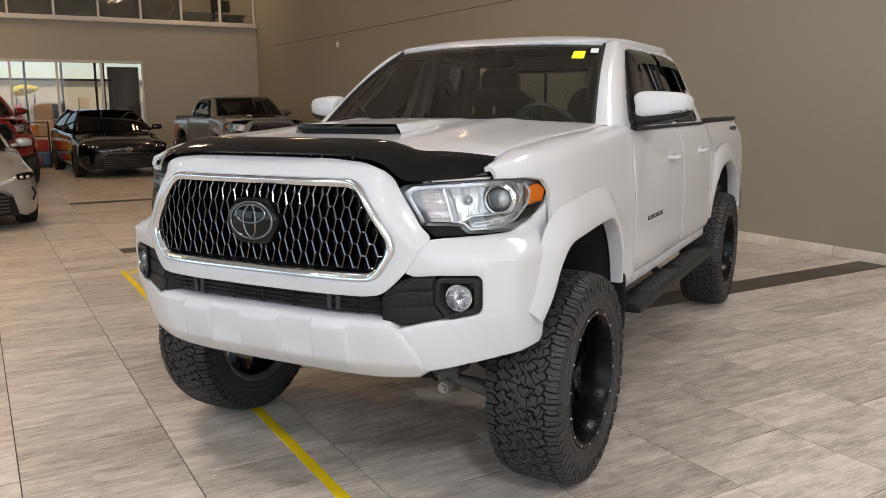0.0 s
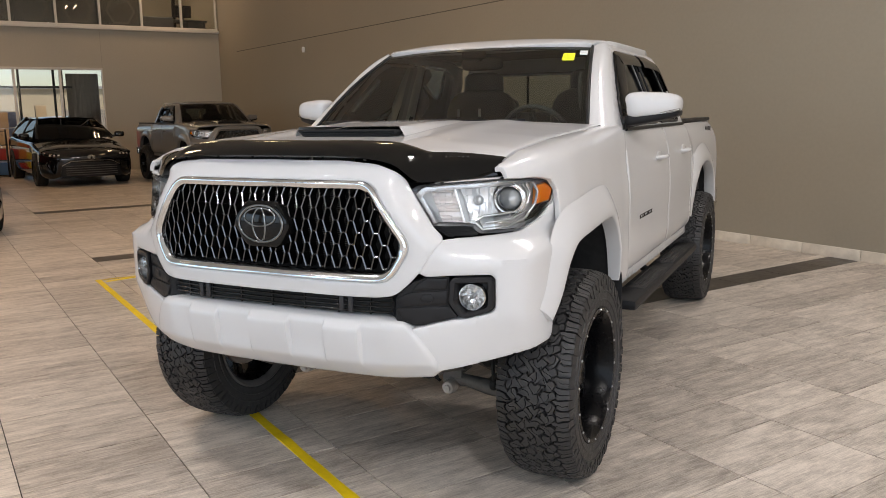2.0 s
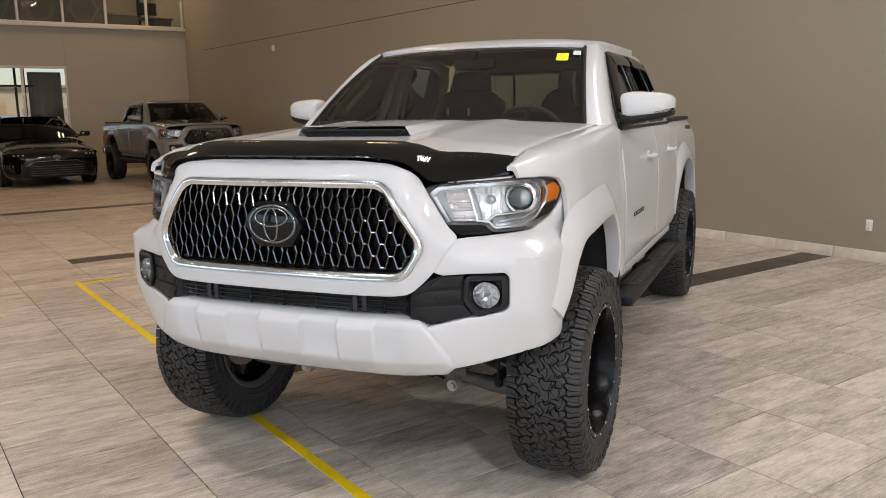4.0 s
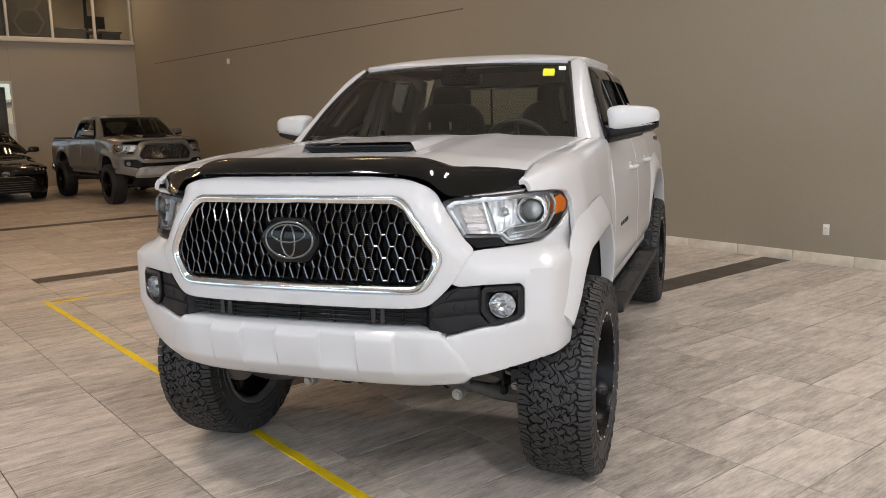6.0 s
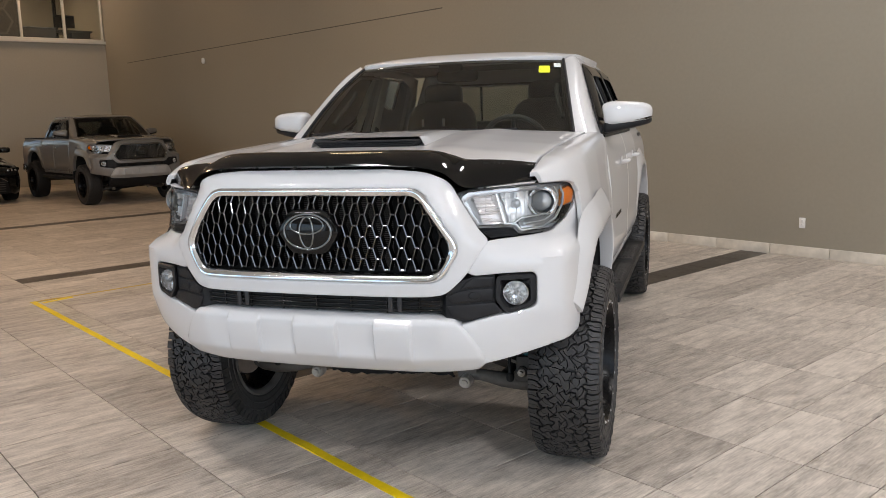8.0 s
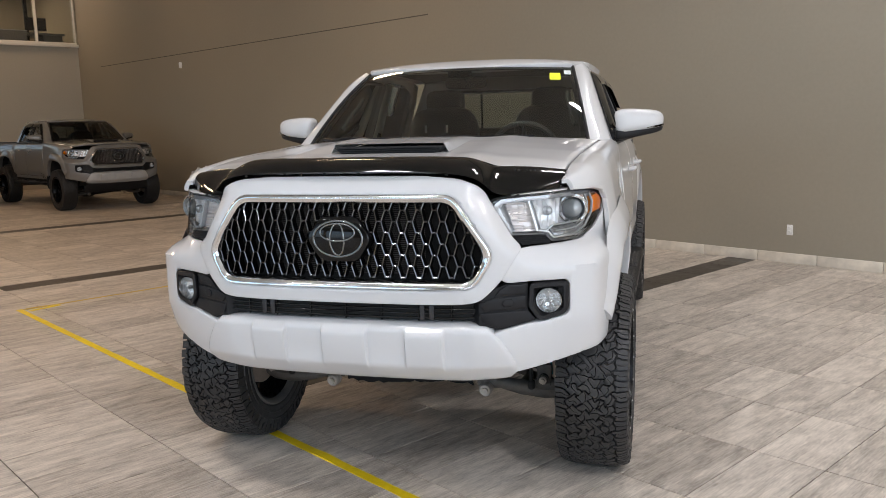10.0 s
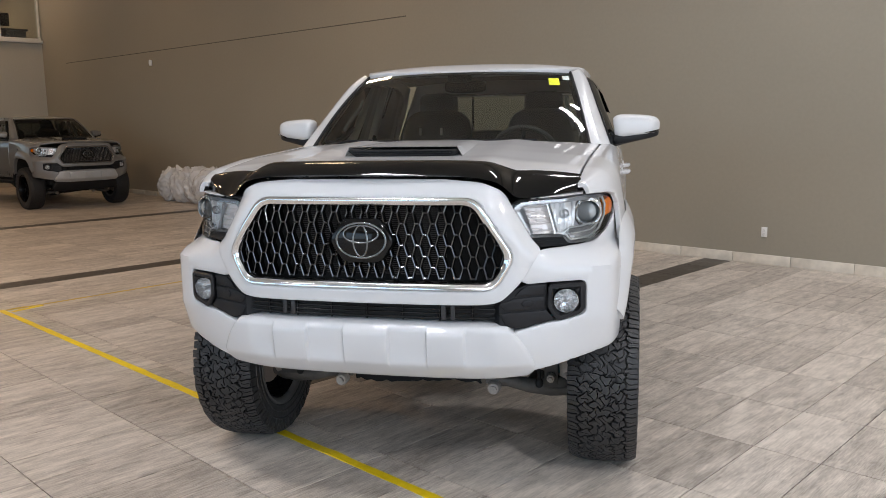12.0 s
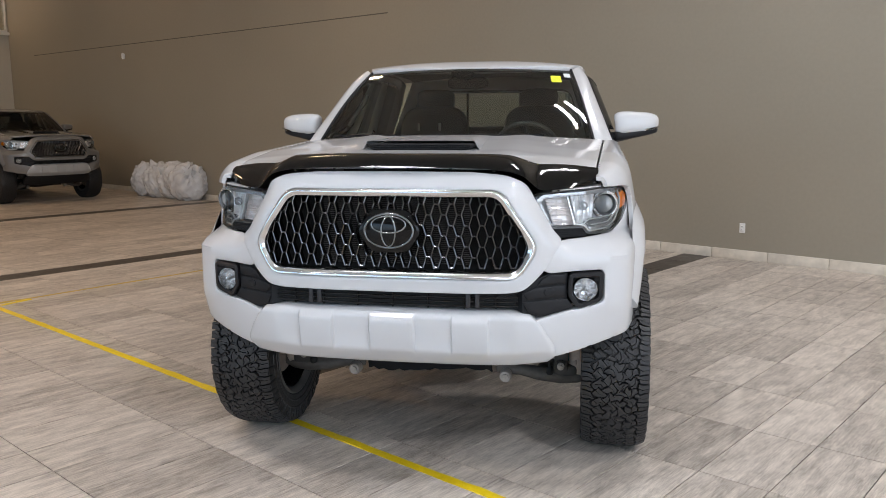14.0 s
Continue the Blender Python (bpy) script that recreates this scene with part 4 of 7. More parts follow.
def fog_lamp(truck):
    """Raised eight-sided frame with a dished well that holds a round lamp."""
    poly = [(0.668, 0.897), (0.682, 0.908), (0.790, 0.908), (0.802, 0.895), (0.802, 0.806), (0.788, 0.786), (0.716, 0.766), (0.696, 0.772), (0.664, 0.820)]
    cx, cz, n = 0.731, 0.838, 64
    rings = []
    for d, r in ((0.0, 0.010), (0.002, 0.010), (0.006, 0.010), (0.017, 0.008), (0.020, 0.007)):
        line = spline(rounded(inset(poly, d), r, 4), 0.002)
        turn = sorted((math.atan2(z - cz, x - cx), x, z) for x, z in line)
        rings.append([min(turn, key=lambda q: abs(math.remainder(q[0] - w, 2 * math.pi)))[1:] for w in np.linspace(0, 2 * math.pi, n, endpoint=False)])
    well = [[(cx + r * math.cos(w), cz + r * math.sin(w)) for w in np.linspace(0, 2 * math.pi, n, endpoint=False)] for r in (0.050, 0.047)]
    depth = (0.035, -0.002, -0.007, -0.007, -0.001)
    for sg in (1, -1):
        def f(x, z, b=0.0):
            p = nose_x(x, z)
            return Vector((sg * p.x, p.y + b, p.z))
        bm = bmesh.new()
        rows = [[bm.verts.new(f(x, z, b)) for x, z in ring] for ring, b in zip(rings, depth)]
        mid = f(cx, cz).y
        rows += [[bm.verts.new((sg * x, mid + b - 0.10 * (cx - x), z)) for x, z in ring] for ring, b in zip(well, (0.026, 0.046))]
        for r, q in zip(rows[:-1], rows[1:]):
            for i in range(n):
                vs = list(dict.fromkeys((r[i], r[(i + 1) % n], q[(i + 1) % n], q[i])))
                if len({tuple(v.co) for v in vs}) > 2:
                    bm.faces.new(vs)
        bezel = part("fog_lamp_bezel", bm, GRAINED, truck, "grained black fog lamp bezel", 35)
        c = Vector((sg * cx, mid + 0.019, cz))
        m = Matrix.Translation(c) @ Matrix.Rotation(radians(-90 + 6 * sg), 4, "Z") @ Matrix.Scale(1.12, 4)
        # bright bowl pressed into facets, with a small shade in the middle
        bm = bmesh.new()
        rnd = random.Random(23)
        rows = []
        for k, (h, r) in enumerate(((-0.020, 0.006), (-0.018, 0.014), (-0.012, 0.024), (-0.004, 0.033), (0.006, 0.040))):
            rows.append([bm.verts.new(m @ Vector((h + rnd.uniform(-0.0035, 0.0035), r * math.cos(w), r * math.sin(w)))) for w in np.linspace(0, 2 * math.pi, 20, endpoint=False)])
        for r, q in zip(rows[:-1], rows[1:]):
            for i in range(20):
                bm.faces.new((r[i], r[(i + 1) % 20], q[(i + 1) % 20], q[i]))
        bm.faces.new(rows[0])
        lamp = part("fog_lamp", bm, material("fog_reflector", (0.96, 0.96, 0.96), 0.26, 0.85, grain=0.05, grain_scale=60), bezel, "round fog lamp with a bright faceted reflector", 0)
        bm = bmesh.new()
        lathe(bm, [(0.012, 0.0), (0.011, 0.006), (0.004, 0.008), (-0.02, 0.008)], m, 14)
        part("bulb_shade", bm, material("shade_grey", (0.30, 0.30, 0.30), 0.3, 0.6, grain=0.1), lamp, "grey bulb shade", 60)
        bm = bmesh.new()
        lathe(bm, [(0.008, 0.0385), (0.011, 0.040), (0.008, 0.0425), (-0.012, 0.043)], m, 40)
        part("fog_rim", bm, CHROME, lamp, "bright thin rim", 60)
        bm = bmesh.new()
        lathe(bm, [(0.018, 0.0), (0.016, 0.016), (0.012, 0.031), (0.008, 0.039)], m, 32)
        part("fog_lens", bm, CLEAR, lamp, "clear domed lens", 60)


def bumper(truck, paint, hero):
    shell = mirrored([(0, 1.294), (0.30, 1.292), (0.435, 1.281), (0.508, 1.250), (0.540, 1.190), (0.613, 1.066), (0.645, 1.032), (0.584, 0.925), (0.548, 0.884), (0.505, 0.846), (0.45, 0.838), (0, 0.836)])
    bm = bmesh.new()
    sheet(bm, rounded(shell, [0.0, 0, 0.06, 0.06, 0.02, 0.02, 0.015, 0.02, 0.03, 0.05, 0.05] + [0] + [0.05, 0.05, 0.03, 0.02, 0.015, 0.02, 0.02, 0.06, 0.06, 0], 4), lambda x, z: nose_x(x, z, 0.007), 0.025, 0.005, 0.07, holes=[rounded(inset(mirrored(GRILLE), 0.000), 0.045, 6)], out=(0, -1, 0.2))
    part("grille_shell", bm, paint, truck)
    # bumper corners, wrapped round to the wheel arch
    half = [(0.570, 0.924), (0.622, 1.028), (0.640, 1.031), (0.732, 1.036), (0.780, 1.038), (0.832, 1.040), (0.870, 1.072), (0.894, 1.126), (0.900, 1.170)]
    pts = [(sx(x), z) for x, z in half] + [(sy(0.40), 1.12), (sy_full(0.36), 1.0), (sy_full(0.345), 0.90), (sy_full(0.25), 0.75), (sy_full(0.225), 0.675), (sy_full(0.20), 0.652)]
    pts += [(sx(x), z) for x, z in ((0.80, 0.616), (0.70, 0.592), (0.600, 0.572), (0.580, 0.640), (0.548, 0.730), (0.60, 0.744), (0.68, 0.763), (0.716, 0.766), (0.793, 0.783), (0.805, 0.798), (0.805, 0.898), (0.793, 0.912), (0.678, 0.912), (0.60, 0.908))]
    bm = bmesh.new()
    sheet(bm, rounded(pts, 0.012, 3), nose, 0.025, 0.006, 0.04, out=(0.5, -0.8, 0.1))
    pair("bumper_corner", bm, paint, truck)
    # lower valance with three raised pads, standing proud of the corners
    pads = ((-0.305, 0.070), (0.0, 0.088), (0.305, 0.070))
    cols = sorted({round(q, 4) for c, w in pads for e in (-w, w) for q in (c + e - 0.008, c + e - 0.004, c + e - 0.0015, c + e + 0.0015, c + e + 0.004, c + e + 0.008)} | {round(q, 4) for q in np.linspace(-0.44, 0.44, 23)})
    ends = [0.455, 0.47, 0.49, 0.51, 0.53, 0.55, 0.57, 0.585, 0.60, 0.612, 0.622]
    cols = [-q for q in reversed(ends)] + cols + ends
    marks = [0.0, 0.03, 0.08, 0.15, 0.22, 0.27, 0.31, 0.35, 0.42, 0.52, 0.62, 0.72, 0.77, 0.81, 0.84, 0.88, 0.93, 0.97, 1.0]

    def valance(x, r, back=0.0):
        k = max(0.0, (abs(x) - 0.44) / 0.182)
        wide = float(np.interp(r, [0, 0.12, 0.35, 0.62, 0.86, 1.0], [0.592, 0.628, 0.622, 0.598, 0.566, 0.528]))
        px = math.copysign(abs(x) if k == 0 else 0.44 + k * (wide - 0.44), x)
        lo = float(np.interp(abs(px), [0, 0.45, 0.60, 0.64], [0.533, 0.537, 0.549, 0.560]))
        hi = float(np.interp(abs(px), [0, 0.44, 0.52, 0.57, 0.64], [0.766, 0.765, 0.756, 0.742, 0.736]))
        z = lo + (hi - lo) * r
        p = nose_x(px, z, 0.013)
        pad = 0.0
        for c, w in pads:
            e = min(1, max(0, (w - abs(px - c)) / 0.009 + 0.5))
            pad = max(pad, e * e * (3 - 2 * e) * min(1, max(0, (0.742 - z) / 0.016)))
        level = 1 - min(1, max(0, (abs(px) - 0.41) / 0.07))
        p.y += 0.016 * (1 - pad) * level * min(1, max(0, (z - 0.590) / 0.06)) + 0.040 * min(1, max(0, (0.604 - z) / 0.07)) + 0.05 * max(0, (z - 0.735) / 0.03) ** 2 * 0.6
        edge = max(0.0, 1 - min(r, 1 - r) / 0.03, (k - 0.93) / 0.07)
        p.y += 0.009 * edge ** 2 + back
        return p
    bm = bmesh.new()
    rows = [[bm.verts.new(valance(x, marks[0], 0.06)) for x in cols]]
    rows += [[bm.verts.new(valance(cols[0], r, 0.05))] + [bm.verts.new(valance(x, r)) for x in cols] + [bm.verts.new(valance(cols[-1], r, 0.05))] for r in marks]
    rows.append([bm.verts.new(valance(x, marks[-1], 0.06)) for x in cols])
    rows[0] = [rows[1][0]] + rows[0] + [rows[1][-1]]
    rows[-1] = [rows[-2][0]] + rows[-1] + [rows[-2][-1]]
    for r, q in zip(rows[:-1], rows[1:]):
        for i in range(len(r) - 1):
            vs = list(dict.fromkeys((r[i], r[i + 1], q[i + 1], q[i])))
            if len(vs) > 2:
                bm.faces.new(vs)
    part("lower_valance", bm, paint if hero else material("silver_valance", (0.42, 0.43, 0.44), 0.4, 0.3, grain=0.06), truck, "", 50)
    if not hero:
        bm = bmesh.new()
        sheet(bm, rounded([(-0.60, 0.545), (0.60, 0.545), (0.66, 0.42), (0.60, 0.36), (-0.60, 0.36), (-0.66, 0.42)], 0.03, 3), lambda x, z: nose_x(x, z, -0.03), 0.05, 0.01, 0.06, out=(0, -1, 0))
        part("chin", bm, PLASTIC, truck, "black plastic chin")
    # black intake strip
    strip = mirrored([(0, 0.842), (0.45, 0.844), (0.51, 0.852), (0.556, 0.890), (0.598, 0.906), (0.664, 0.906), (0.664, 0.768), (0.588, 0.744), (0.560, 0.742), (0.52, 0.755), (0.44, 0.770), (0, 0.770)])
    def recess(x, z):
        p = nose_x(x, z, -0.012)
        p.y += 0.045 * min(1, max(0, (0.50 - abs(x)) / 0.03))
        return p
    bm = bmesh.new()
    sheet(bm, strip, recess, 0.025, 0.0, 0.03, out=(0, -1, 0))
    intake = part("intake_strip", bm, PLASTIC, truck, "black lower intake strip")
    # black sheet behind the grid, recess shade put into the colour
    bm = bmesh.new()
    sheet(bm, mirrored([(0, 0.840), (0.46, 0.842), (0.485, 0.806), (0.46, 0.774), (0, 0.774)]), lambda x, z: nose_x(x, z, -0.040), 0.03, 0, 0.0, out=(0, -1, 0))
    part("intake_recess", bm, DARK, intake, "black sheet painted as the shaded hollow behind the grid", 0)
    bm = bmesh.new()
    for z in (0.784, 0.800, 0.816, 0.832):
        tube(bm, [nose_x(x, z, -0.028) for x in np.linspace(-0.48, 0.48, 24)], 0.0032, 6)
    for x in (-0.40, -0.28, -0.14, 0, 0.14, 0.28, 0.40):
        tube(bm, [nose_x(x, z, -0.032) for z in (0.772, 0.84)], 0.004, 6)
    part("intake_grid", bm, GLOSS, intake, "", 60)
    for x in (-0.33, -0.295, 0.295, 0.33):
        box("intake_upright", nose_x(x, 0.776, -0.034) + Vector((-0.009, 0, 0)), nose_x(x, 0.838, -0.022) + Vector((0.009, 0, 0)), material("upright_grey", (0.035, 0.035, 0.038), 0.25, 0.3, grain=0.1), intake, "satin grey upright", bevel=0.003)
    for sg in (1, -1):
        def g(x, z, proud=0.0):
            p = nose_x(x, z, proud)
            return Vector((sg * p.x, p.y, p.z))
        # three raised fields with grooves between them
        for field in ([(0.572, 0.886), (0.600, 0.903), (0.664, 0.903), (0.658, 0.866), (0.552, 0.861)], [(0.500, 0.836), (0.548, 0.856), (0.660, 0.861), (0.660, 0.814), (0.520, 0.809)], [(0.500, 0.801), (0.530, 0.804), (0.665, 0.808), (0.692, 0.771), (0.590, 0.748), (0.560, 0.748), (0.520, 0.762)]):
            bm = bmesh.new()
            sheet(bm, rounded(field, 0.004, 2), lambda x, z: g(x, z, -0.006), 0.02, 0.003, 0.008, out=(0, -1, 0))
            part("wing_field", bm, GRAINED, intake, "", 35)
        bm = bmesh.new()
        sheet(bm, rounded([(0.577, 0.836), (0.586, 0.850), (0.612, 0.851), (0.621, 0.838), (0.613, 0.824), (0.586, 0.823)], 0.004, 3), lambda x, z: g(x, z, -0.002), 0.01, 0.003, 0.008, out=(0, -1, 0))
        part("sensor", bm, PLASTIC, intake, "six-sided parking sensor")


def deflector(truck):
    lo = smooth_line([(0, -0.112, 1.300), (0.15, -0.110, 1.300), (0.30, -0.102, 1.298), (0.425, -0.094, 1.288), (0.495, -0.082, 1.268), (0.552, -0.054, 1.220), (0.60, -0.018, 1.213), (0.68, 0.050, 1.218), (0.771, 0.146, 1.227)], 6)
    hi = smooth_line([(0, 0.000, 1.349), (0.15, 0.004, 1.349), (0.30, 0.018, 1.348), (0.425, 0.048, 1.342), (0.480, 0.078, 1.326), (0.535, 0.100, 1.307), (0.60, 0.128, 1.304), (0.68, 0.160, 1.298), (0.771, 0.206, 1.285)], 6)
    bm = bmesh.new()
    rows = []
    full = [Vector((-p.x, p.y, p.z)) for p in reversed(lo[1:])] + lo, [Vector((-p.x, p.y, p.z)) for p in reversed(hi[1:])] + hi
    for t in (0, 0.12, 0.3, 0.5, 0.7, 0.88, 1.0):
        rows.append([bm.verts.new(a.lerp(b, t) + Vector((0, -0.013, 0.009)) * math.sin(math.pi * t) ** 0.8 + Vector((0, -0.012, 0.006))) for a, b in zip(*full)])
    back = [bm.verts.new(v.co + Vector((0, 0.006, -0.004))) for v in rows[-1]]
    rows.append(back)
    for r, q in zip(rows[:-1], rows[1:]):
        for i in range(len(r) - 1):
            bm.faces.new((r[i], r[i + 1], q[i + 1], q[i]))
    d = part("bonnet_deflector", bm, GLOSS, truck, "smoked gloss black bonnet deflector", 50)
    for x in (-0.62, -0.38, -0.22, -0.06, 0.06, 0.22, 0.38, 0.62):
        i = min(range(len(full[0])), key=lambda k: abs(full[0][k].x - x))
        c = full[0][i]
        box("clip", c + Vector((-0.006, -0.013, -0.002)), c + Vector((0.006, -0.006, 0.004)), DARK, d, bevel=0.003)
    # a line of small pale print at the driver's end, too small to read
    bm = bmesh.new()
    for k in range(7):
        t = k * 0.0105
        i = min(range(len(full[1])), key=lambda k_: abs(full[1][k_].x - (0.60 + t)))
        c = full[0][i].lerp(full[1][i], 0.80) + Vector((0, -0.013, 0.009)) * math.sin(math.pi * 0.80) ** 0.8 + Vector((0, -0.012, 0.006))
        cube(bm, c + Vector((-0.003, -0.001, -0.002)), c + Vector((0.003, 0.0, 0.002)))
    part("print", bm, material("pale_print", (0.06, 0.06, 0.06), 0.5), d, "small pale unreadable print", 0)


def arch_path(y0, rear=False):
    pts = [(-0.470, 0.722), (-0.405, 0.80), (-0.352, 0.905), (-0.310, 0.950), (-0.245, 0.977), (-0.09, 0.993), (0.10, 1.005), (0.235, 0.998), (0.335, 0.93), (0.395, 0.84), (0.43, 0.74), (0.44, 0.69)]
    if rear:
        pts = [(-0.53, 0.70), (-0.50, 0.80), (-0.42, 0.92), (-0.28, 1.01), (-0.10, 1.05), (0.10, 1.05), (0.28, 1.01), (0.42, 0.92), (0.50, 0.80), (0.53, 0.70)]
    return [Vector((y0 + p.x, p.y)) for p in smooth_line([Vector(q) for q in pts], 5)]


def flare(truck, y0, paint, xfun, rear=False):
    path = arch_path(y0, rear)
    bm = bmesh.new()
    rows = []
    last = len(path) - 1

    def skin(y, z):
        """The body side under the flare."""
        if rear or y > 0.60:
            return xfun(y)
        b = float(np.interp(z, [0.97, 1.05, 1.10], [1.0, 0.35, 0.0]))
        return side_x(y) + b * (flare_x(y) - side_x(y))

    for i, p in enumerate(path):
        d = (path[min(i + 1, last)] - path[max(i - 1, 0)]).normalized()
        nn = Vector((-d.y, d.x))
        if nn.dot(p - Vector((y0, 0.5))) < 0:
            nn = -nn
        ease = min(1.0, 0.5 + 0.5 * i / 12) * (1.0 if rear else min(1.0, 0.45 + 0.55 * (last - i) / 10))
        row = []
        for off, dx in ((0.0, -0.03), (0.0, 0.028), (0.002, 0.034), (0.008, 0.037), (0.024, 0.035), (0.042, 0.029), (0.058, 0.019), (0.074, 0.008), (0.090, -0.006)):
            q = p + nn * off * (1 + 0.5 * math.sin(math.pi * i / last)) * (1.0 if rear else 1 - 0.5 * max(0.0, (i / last - 0.62) / 0.38))
            row.append(bm.verts.new((skin(q.x, q.y) + (dx * ease if dx > 0 else dx), q.x, q.y)))
        rows.append(row)
    for r, q in zip(rows[:-1], rows[1:]):
        for i in range(len(r) - 1):
            bm.faces.new((r[i], r[i + 1], q[i + 1], q[i]))
    for r in (rows[0], rows[-1]):
        bm.faces.new(r)
    pair("wheel_arch_flare", bm, paint, truck, "", 60)
    # dark liner inside the arch
    bm = bmesh.new()
    big = [Vector((p.x + (p.x - y0) * 0.02, p.y + 0.012)) for p in path]
    a = [bm.verts.new((xfun(p.x) - 0.02, p.x, p.y)) for p in big]
    b = [bm.verts.new((0.50, p.x, p.y)) for p in big]
    for i in range(len(big) - 1):
        bm.faces.new((a[i], a[i + 1], b[i + 1], b[i]))
    bm.faces.new(b)
    pair("arch_liner", bm, DARK, truck)
    if not rear:
        bm = bmesh.new()
        lathe(bm, [(0.0, 0.010), (0.004, 0.009), (0.006, 0.0)], Matrix.Translation((skin(y0 + 0.40, 0.9) + 0.018, y0 + 0.415, 0.905)), 10)
        pair("flare_screw", bm, DARK, truck, "black flare screw", 60)


def fenders(truck, paint):
    front = [(0.116, 1.224), (0.170, 1.221), (0.240, 1.219), (0.312, 1.206), (0.340, 1.172), (0.336, 1.08), (0.335, 0.985)]
    arch = [p for p in arch_path(FRONT_AXLE) if p.y > 0.90 or p.x > FRONT_AXLE]
    outline = [(1.405, 1.5), (0.112, 1.5)] + [(y, fender_v(y, z)) for y, z in front]
    outline += [(p.x, p.y + 0.012) for p in arch if p.x > 0.345] + [(1.250, 0.66), (1.405, 0.66)]
    bm = bmesh.new()
    sheet(bm, outline, fender_at, 0.028, 0.004, 0.015, out=(1, 0, 0.6))
    pair("front_wing", bm, paint, truck)


def hood(truck, paint):
    half = [(0.0, -0.02), (0.30, -0.005), (0.42, 0.03), (0.50, 0.075), (0.56, 0.105), (0.66, 0.15), (0.762, 0.196)]
    side = [(hood_edge(y)[0] - 0.006, y) for y in np.linspace(0.24, 1.30, 12)]
    back = [(0.70, 1.25), (0.55, 1.17), (0.35, 1.10), (0.0, 1.06)]
    bm = bmesh.new()
    sheet(bm, mirrored(half + side + back), lambda x, y: Vector((x, y, hood_z(x, y))), 0.03, 0.005, 0.02, out=(0, 0, 1))
    part("bonnet", bm, paint, truck)
    bm = bmesh.new()
    rows = []
    for x in np.linspace(0.600, 0.782, 12):
        z = float(np.interp(x, [0.552, 0.64, 0.73, 0.80], [1.210, 1.2145, 1.2195, 1.2225]))
        y = lamp_y(x) + float(np.interp(x, [0.55, 0.75, 0.88], [0.0, 0.15, 0.35])) * 0.1 - 0.006
        rows.append([bm.verts.new(q) for q in ((x, y + 0.06, z - 0.004), (x, y + 0.003, z), (x, y, z + 0.002), (x, y + 0.004, z + 0.004), (x, y + 0.09, z + 0.006))])
    for r, q in zip(rows[:-1], rows[1:]):
        for i in range(4):
            bm.faces.new((r[i], r[i + 1], q[i + 1], q[i]))
    pair("bonnet_lip", bm, paint, truck)
    # scoop: a shallow wedge that melts into the bonnet, with a dark slatted mouth
    bm = bmesh.new()
    rows = []
    for t in np.linspace(0, 1, 12):
        y = 0.405 + 0.72 * t
        w = 0.262 - 0.03 * t
        rise = 0.038 * (1 - t)
        row = []
        for k in np.linspace(-1, 1, 25):
            x = k * w
            g = min(1, max(0, (1 - abs(k)) / (0.07 + 0.25 * t)))
            row.append(bm.verts.new((x, y - 0.012 * (1 - abs(k)) * (1 - t), hood_z(x, y) + 0.001 + rise * (g * g * (3 - 2 * g)))))
        rows.append(row)
    for r, q in zip(rows[:-1], rows[1:]):
        for i in range(24):
            bm.faces.new((r[i], r[i + 1], q[i + 1], q[i]))
    scoop = part("bonnet_scoop", bm, paint, truck)
    # black panel carries the shade inside the mouth
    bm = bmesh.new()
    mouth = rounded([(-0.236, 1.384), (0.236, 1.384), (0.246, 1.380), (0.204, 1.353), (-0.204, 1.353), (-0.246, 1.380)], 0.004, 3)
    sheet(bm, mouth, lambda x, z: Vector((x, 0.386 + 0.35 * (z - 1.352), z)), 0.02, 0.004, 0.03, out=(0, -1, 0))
    part("scoop_mouth", bm, DARK, scoop, "black panel painted as the shaded scoop mouth")
    bm = bmesh.new()
    for z in (1.360, 1.368, 1.376):
        half_w = 0.206 + 1.1 * (z - 1.358)
        cube(bm, (-half_w, 0.376 + 0.35 * (z - 1.352), z - 0.002), (half_w, 0.386 + 0.35 * (z - 1.352), z + 0.002), bevel=0.001)
    part("slat", bm, PLASTIC, scoop, "", 0)
    # cowl and wipers
    bm = bmesh.new()
    rows = []
    for u in np.linspace(-1, 1, 21):
        y = 1.04 + 0.235 * abs(u) ** 2.2
        rows.append([bm.verts.new((0.765 * u, y - 0.10 + 0.02, 1.368)), bm.verts.new((0.765 * u, y + 0.03, 1.372))])
    for r, q in zip(rows[:-1], rows[1:]):
        bm.faces.new((r[0], r[1], q[1], q[0]))
    part("cowl", bm, PLASTIC, truck)
    for x0, x1 in ((-0.10, 0.50), (-0.66, -0.16)):
        bm = bmesh.new()
        tube(bm, [screen_at(u / 0.755, 0.035) + Vector((0, -0.02, 0.012)) for u in np.linspace(x0, x1, 12)], 0.006, 6)
        tube(bm, [screen_at(x0 / 0.755, 0.0) + Vector((0, -0.05, 0.0)), screen_at((x0 + 0.15) / 0.755, 0.03) + Vector((0, -0.03, 0.018)), screen_at((x0 + 0.3) / 0.755, 0.035) + Vector((0, -0.02, 0.016))], 0.007, 6)
        part("wiper", bm, PLASTIC, truck, "", 60)


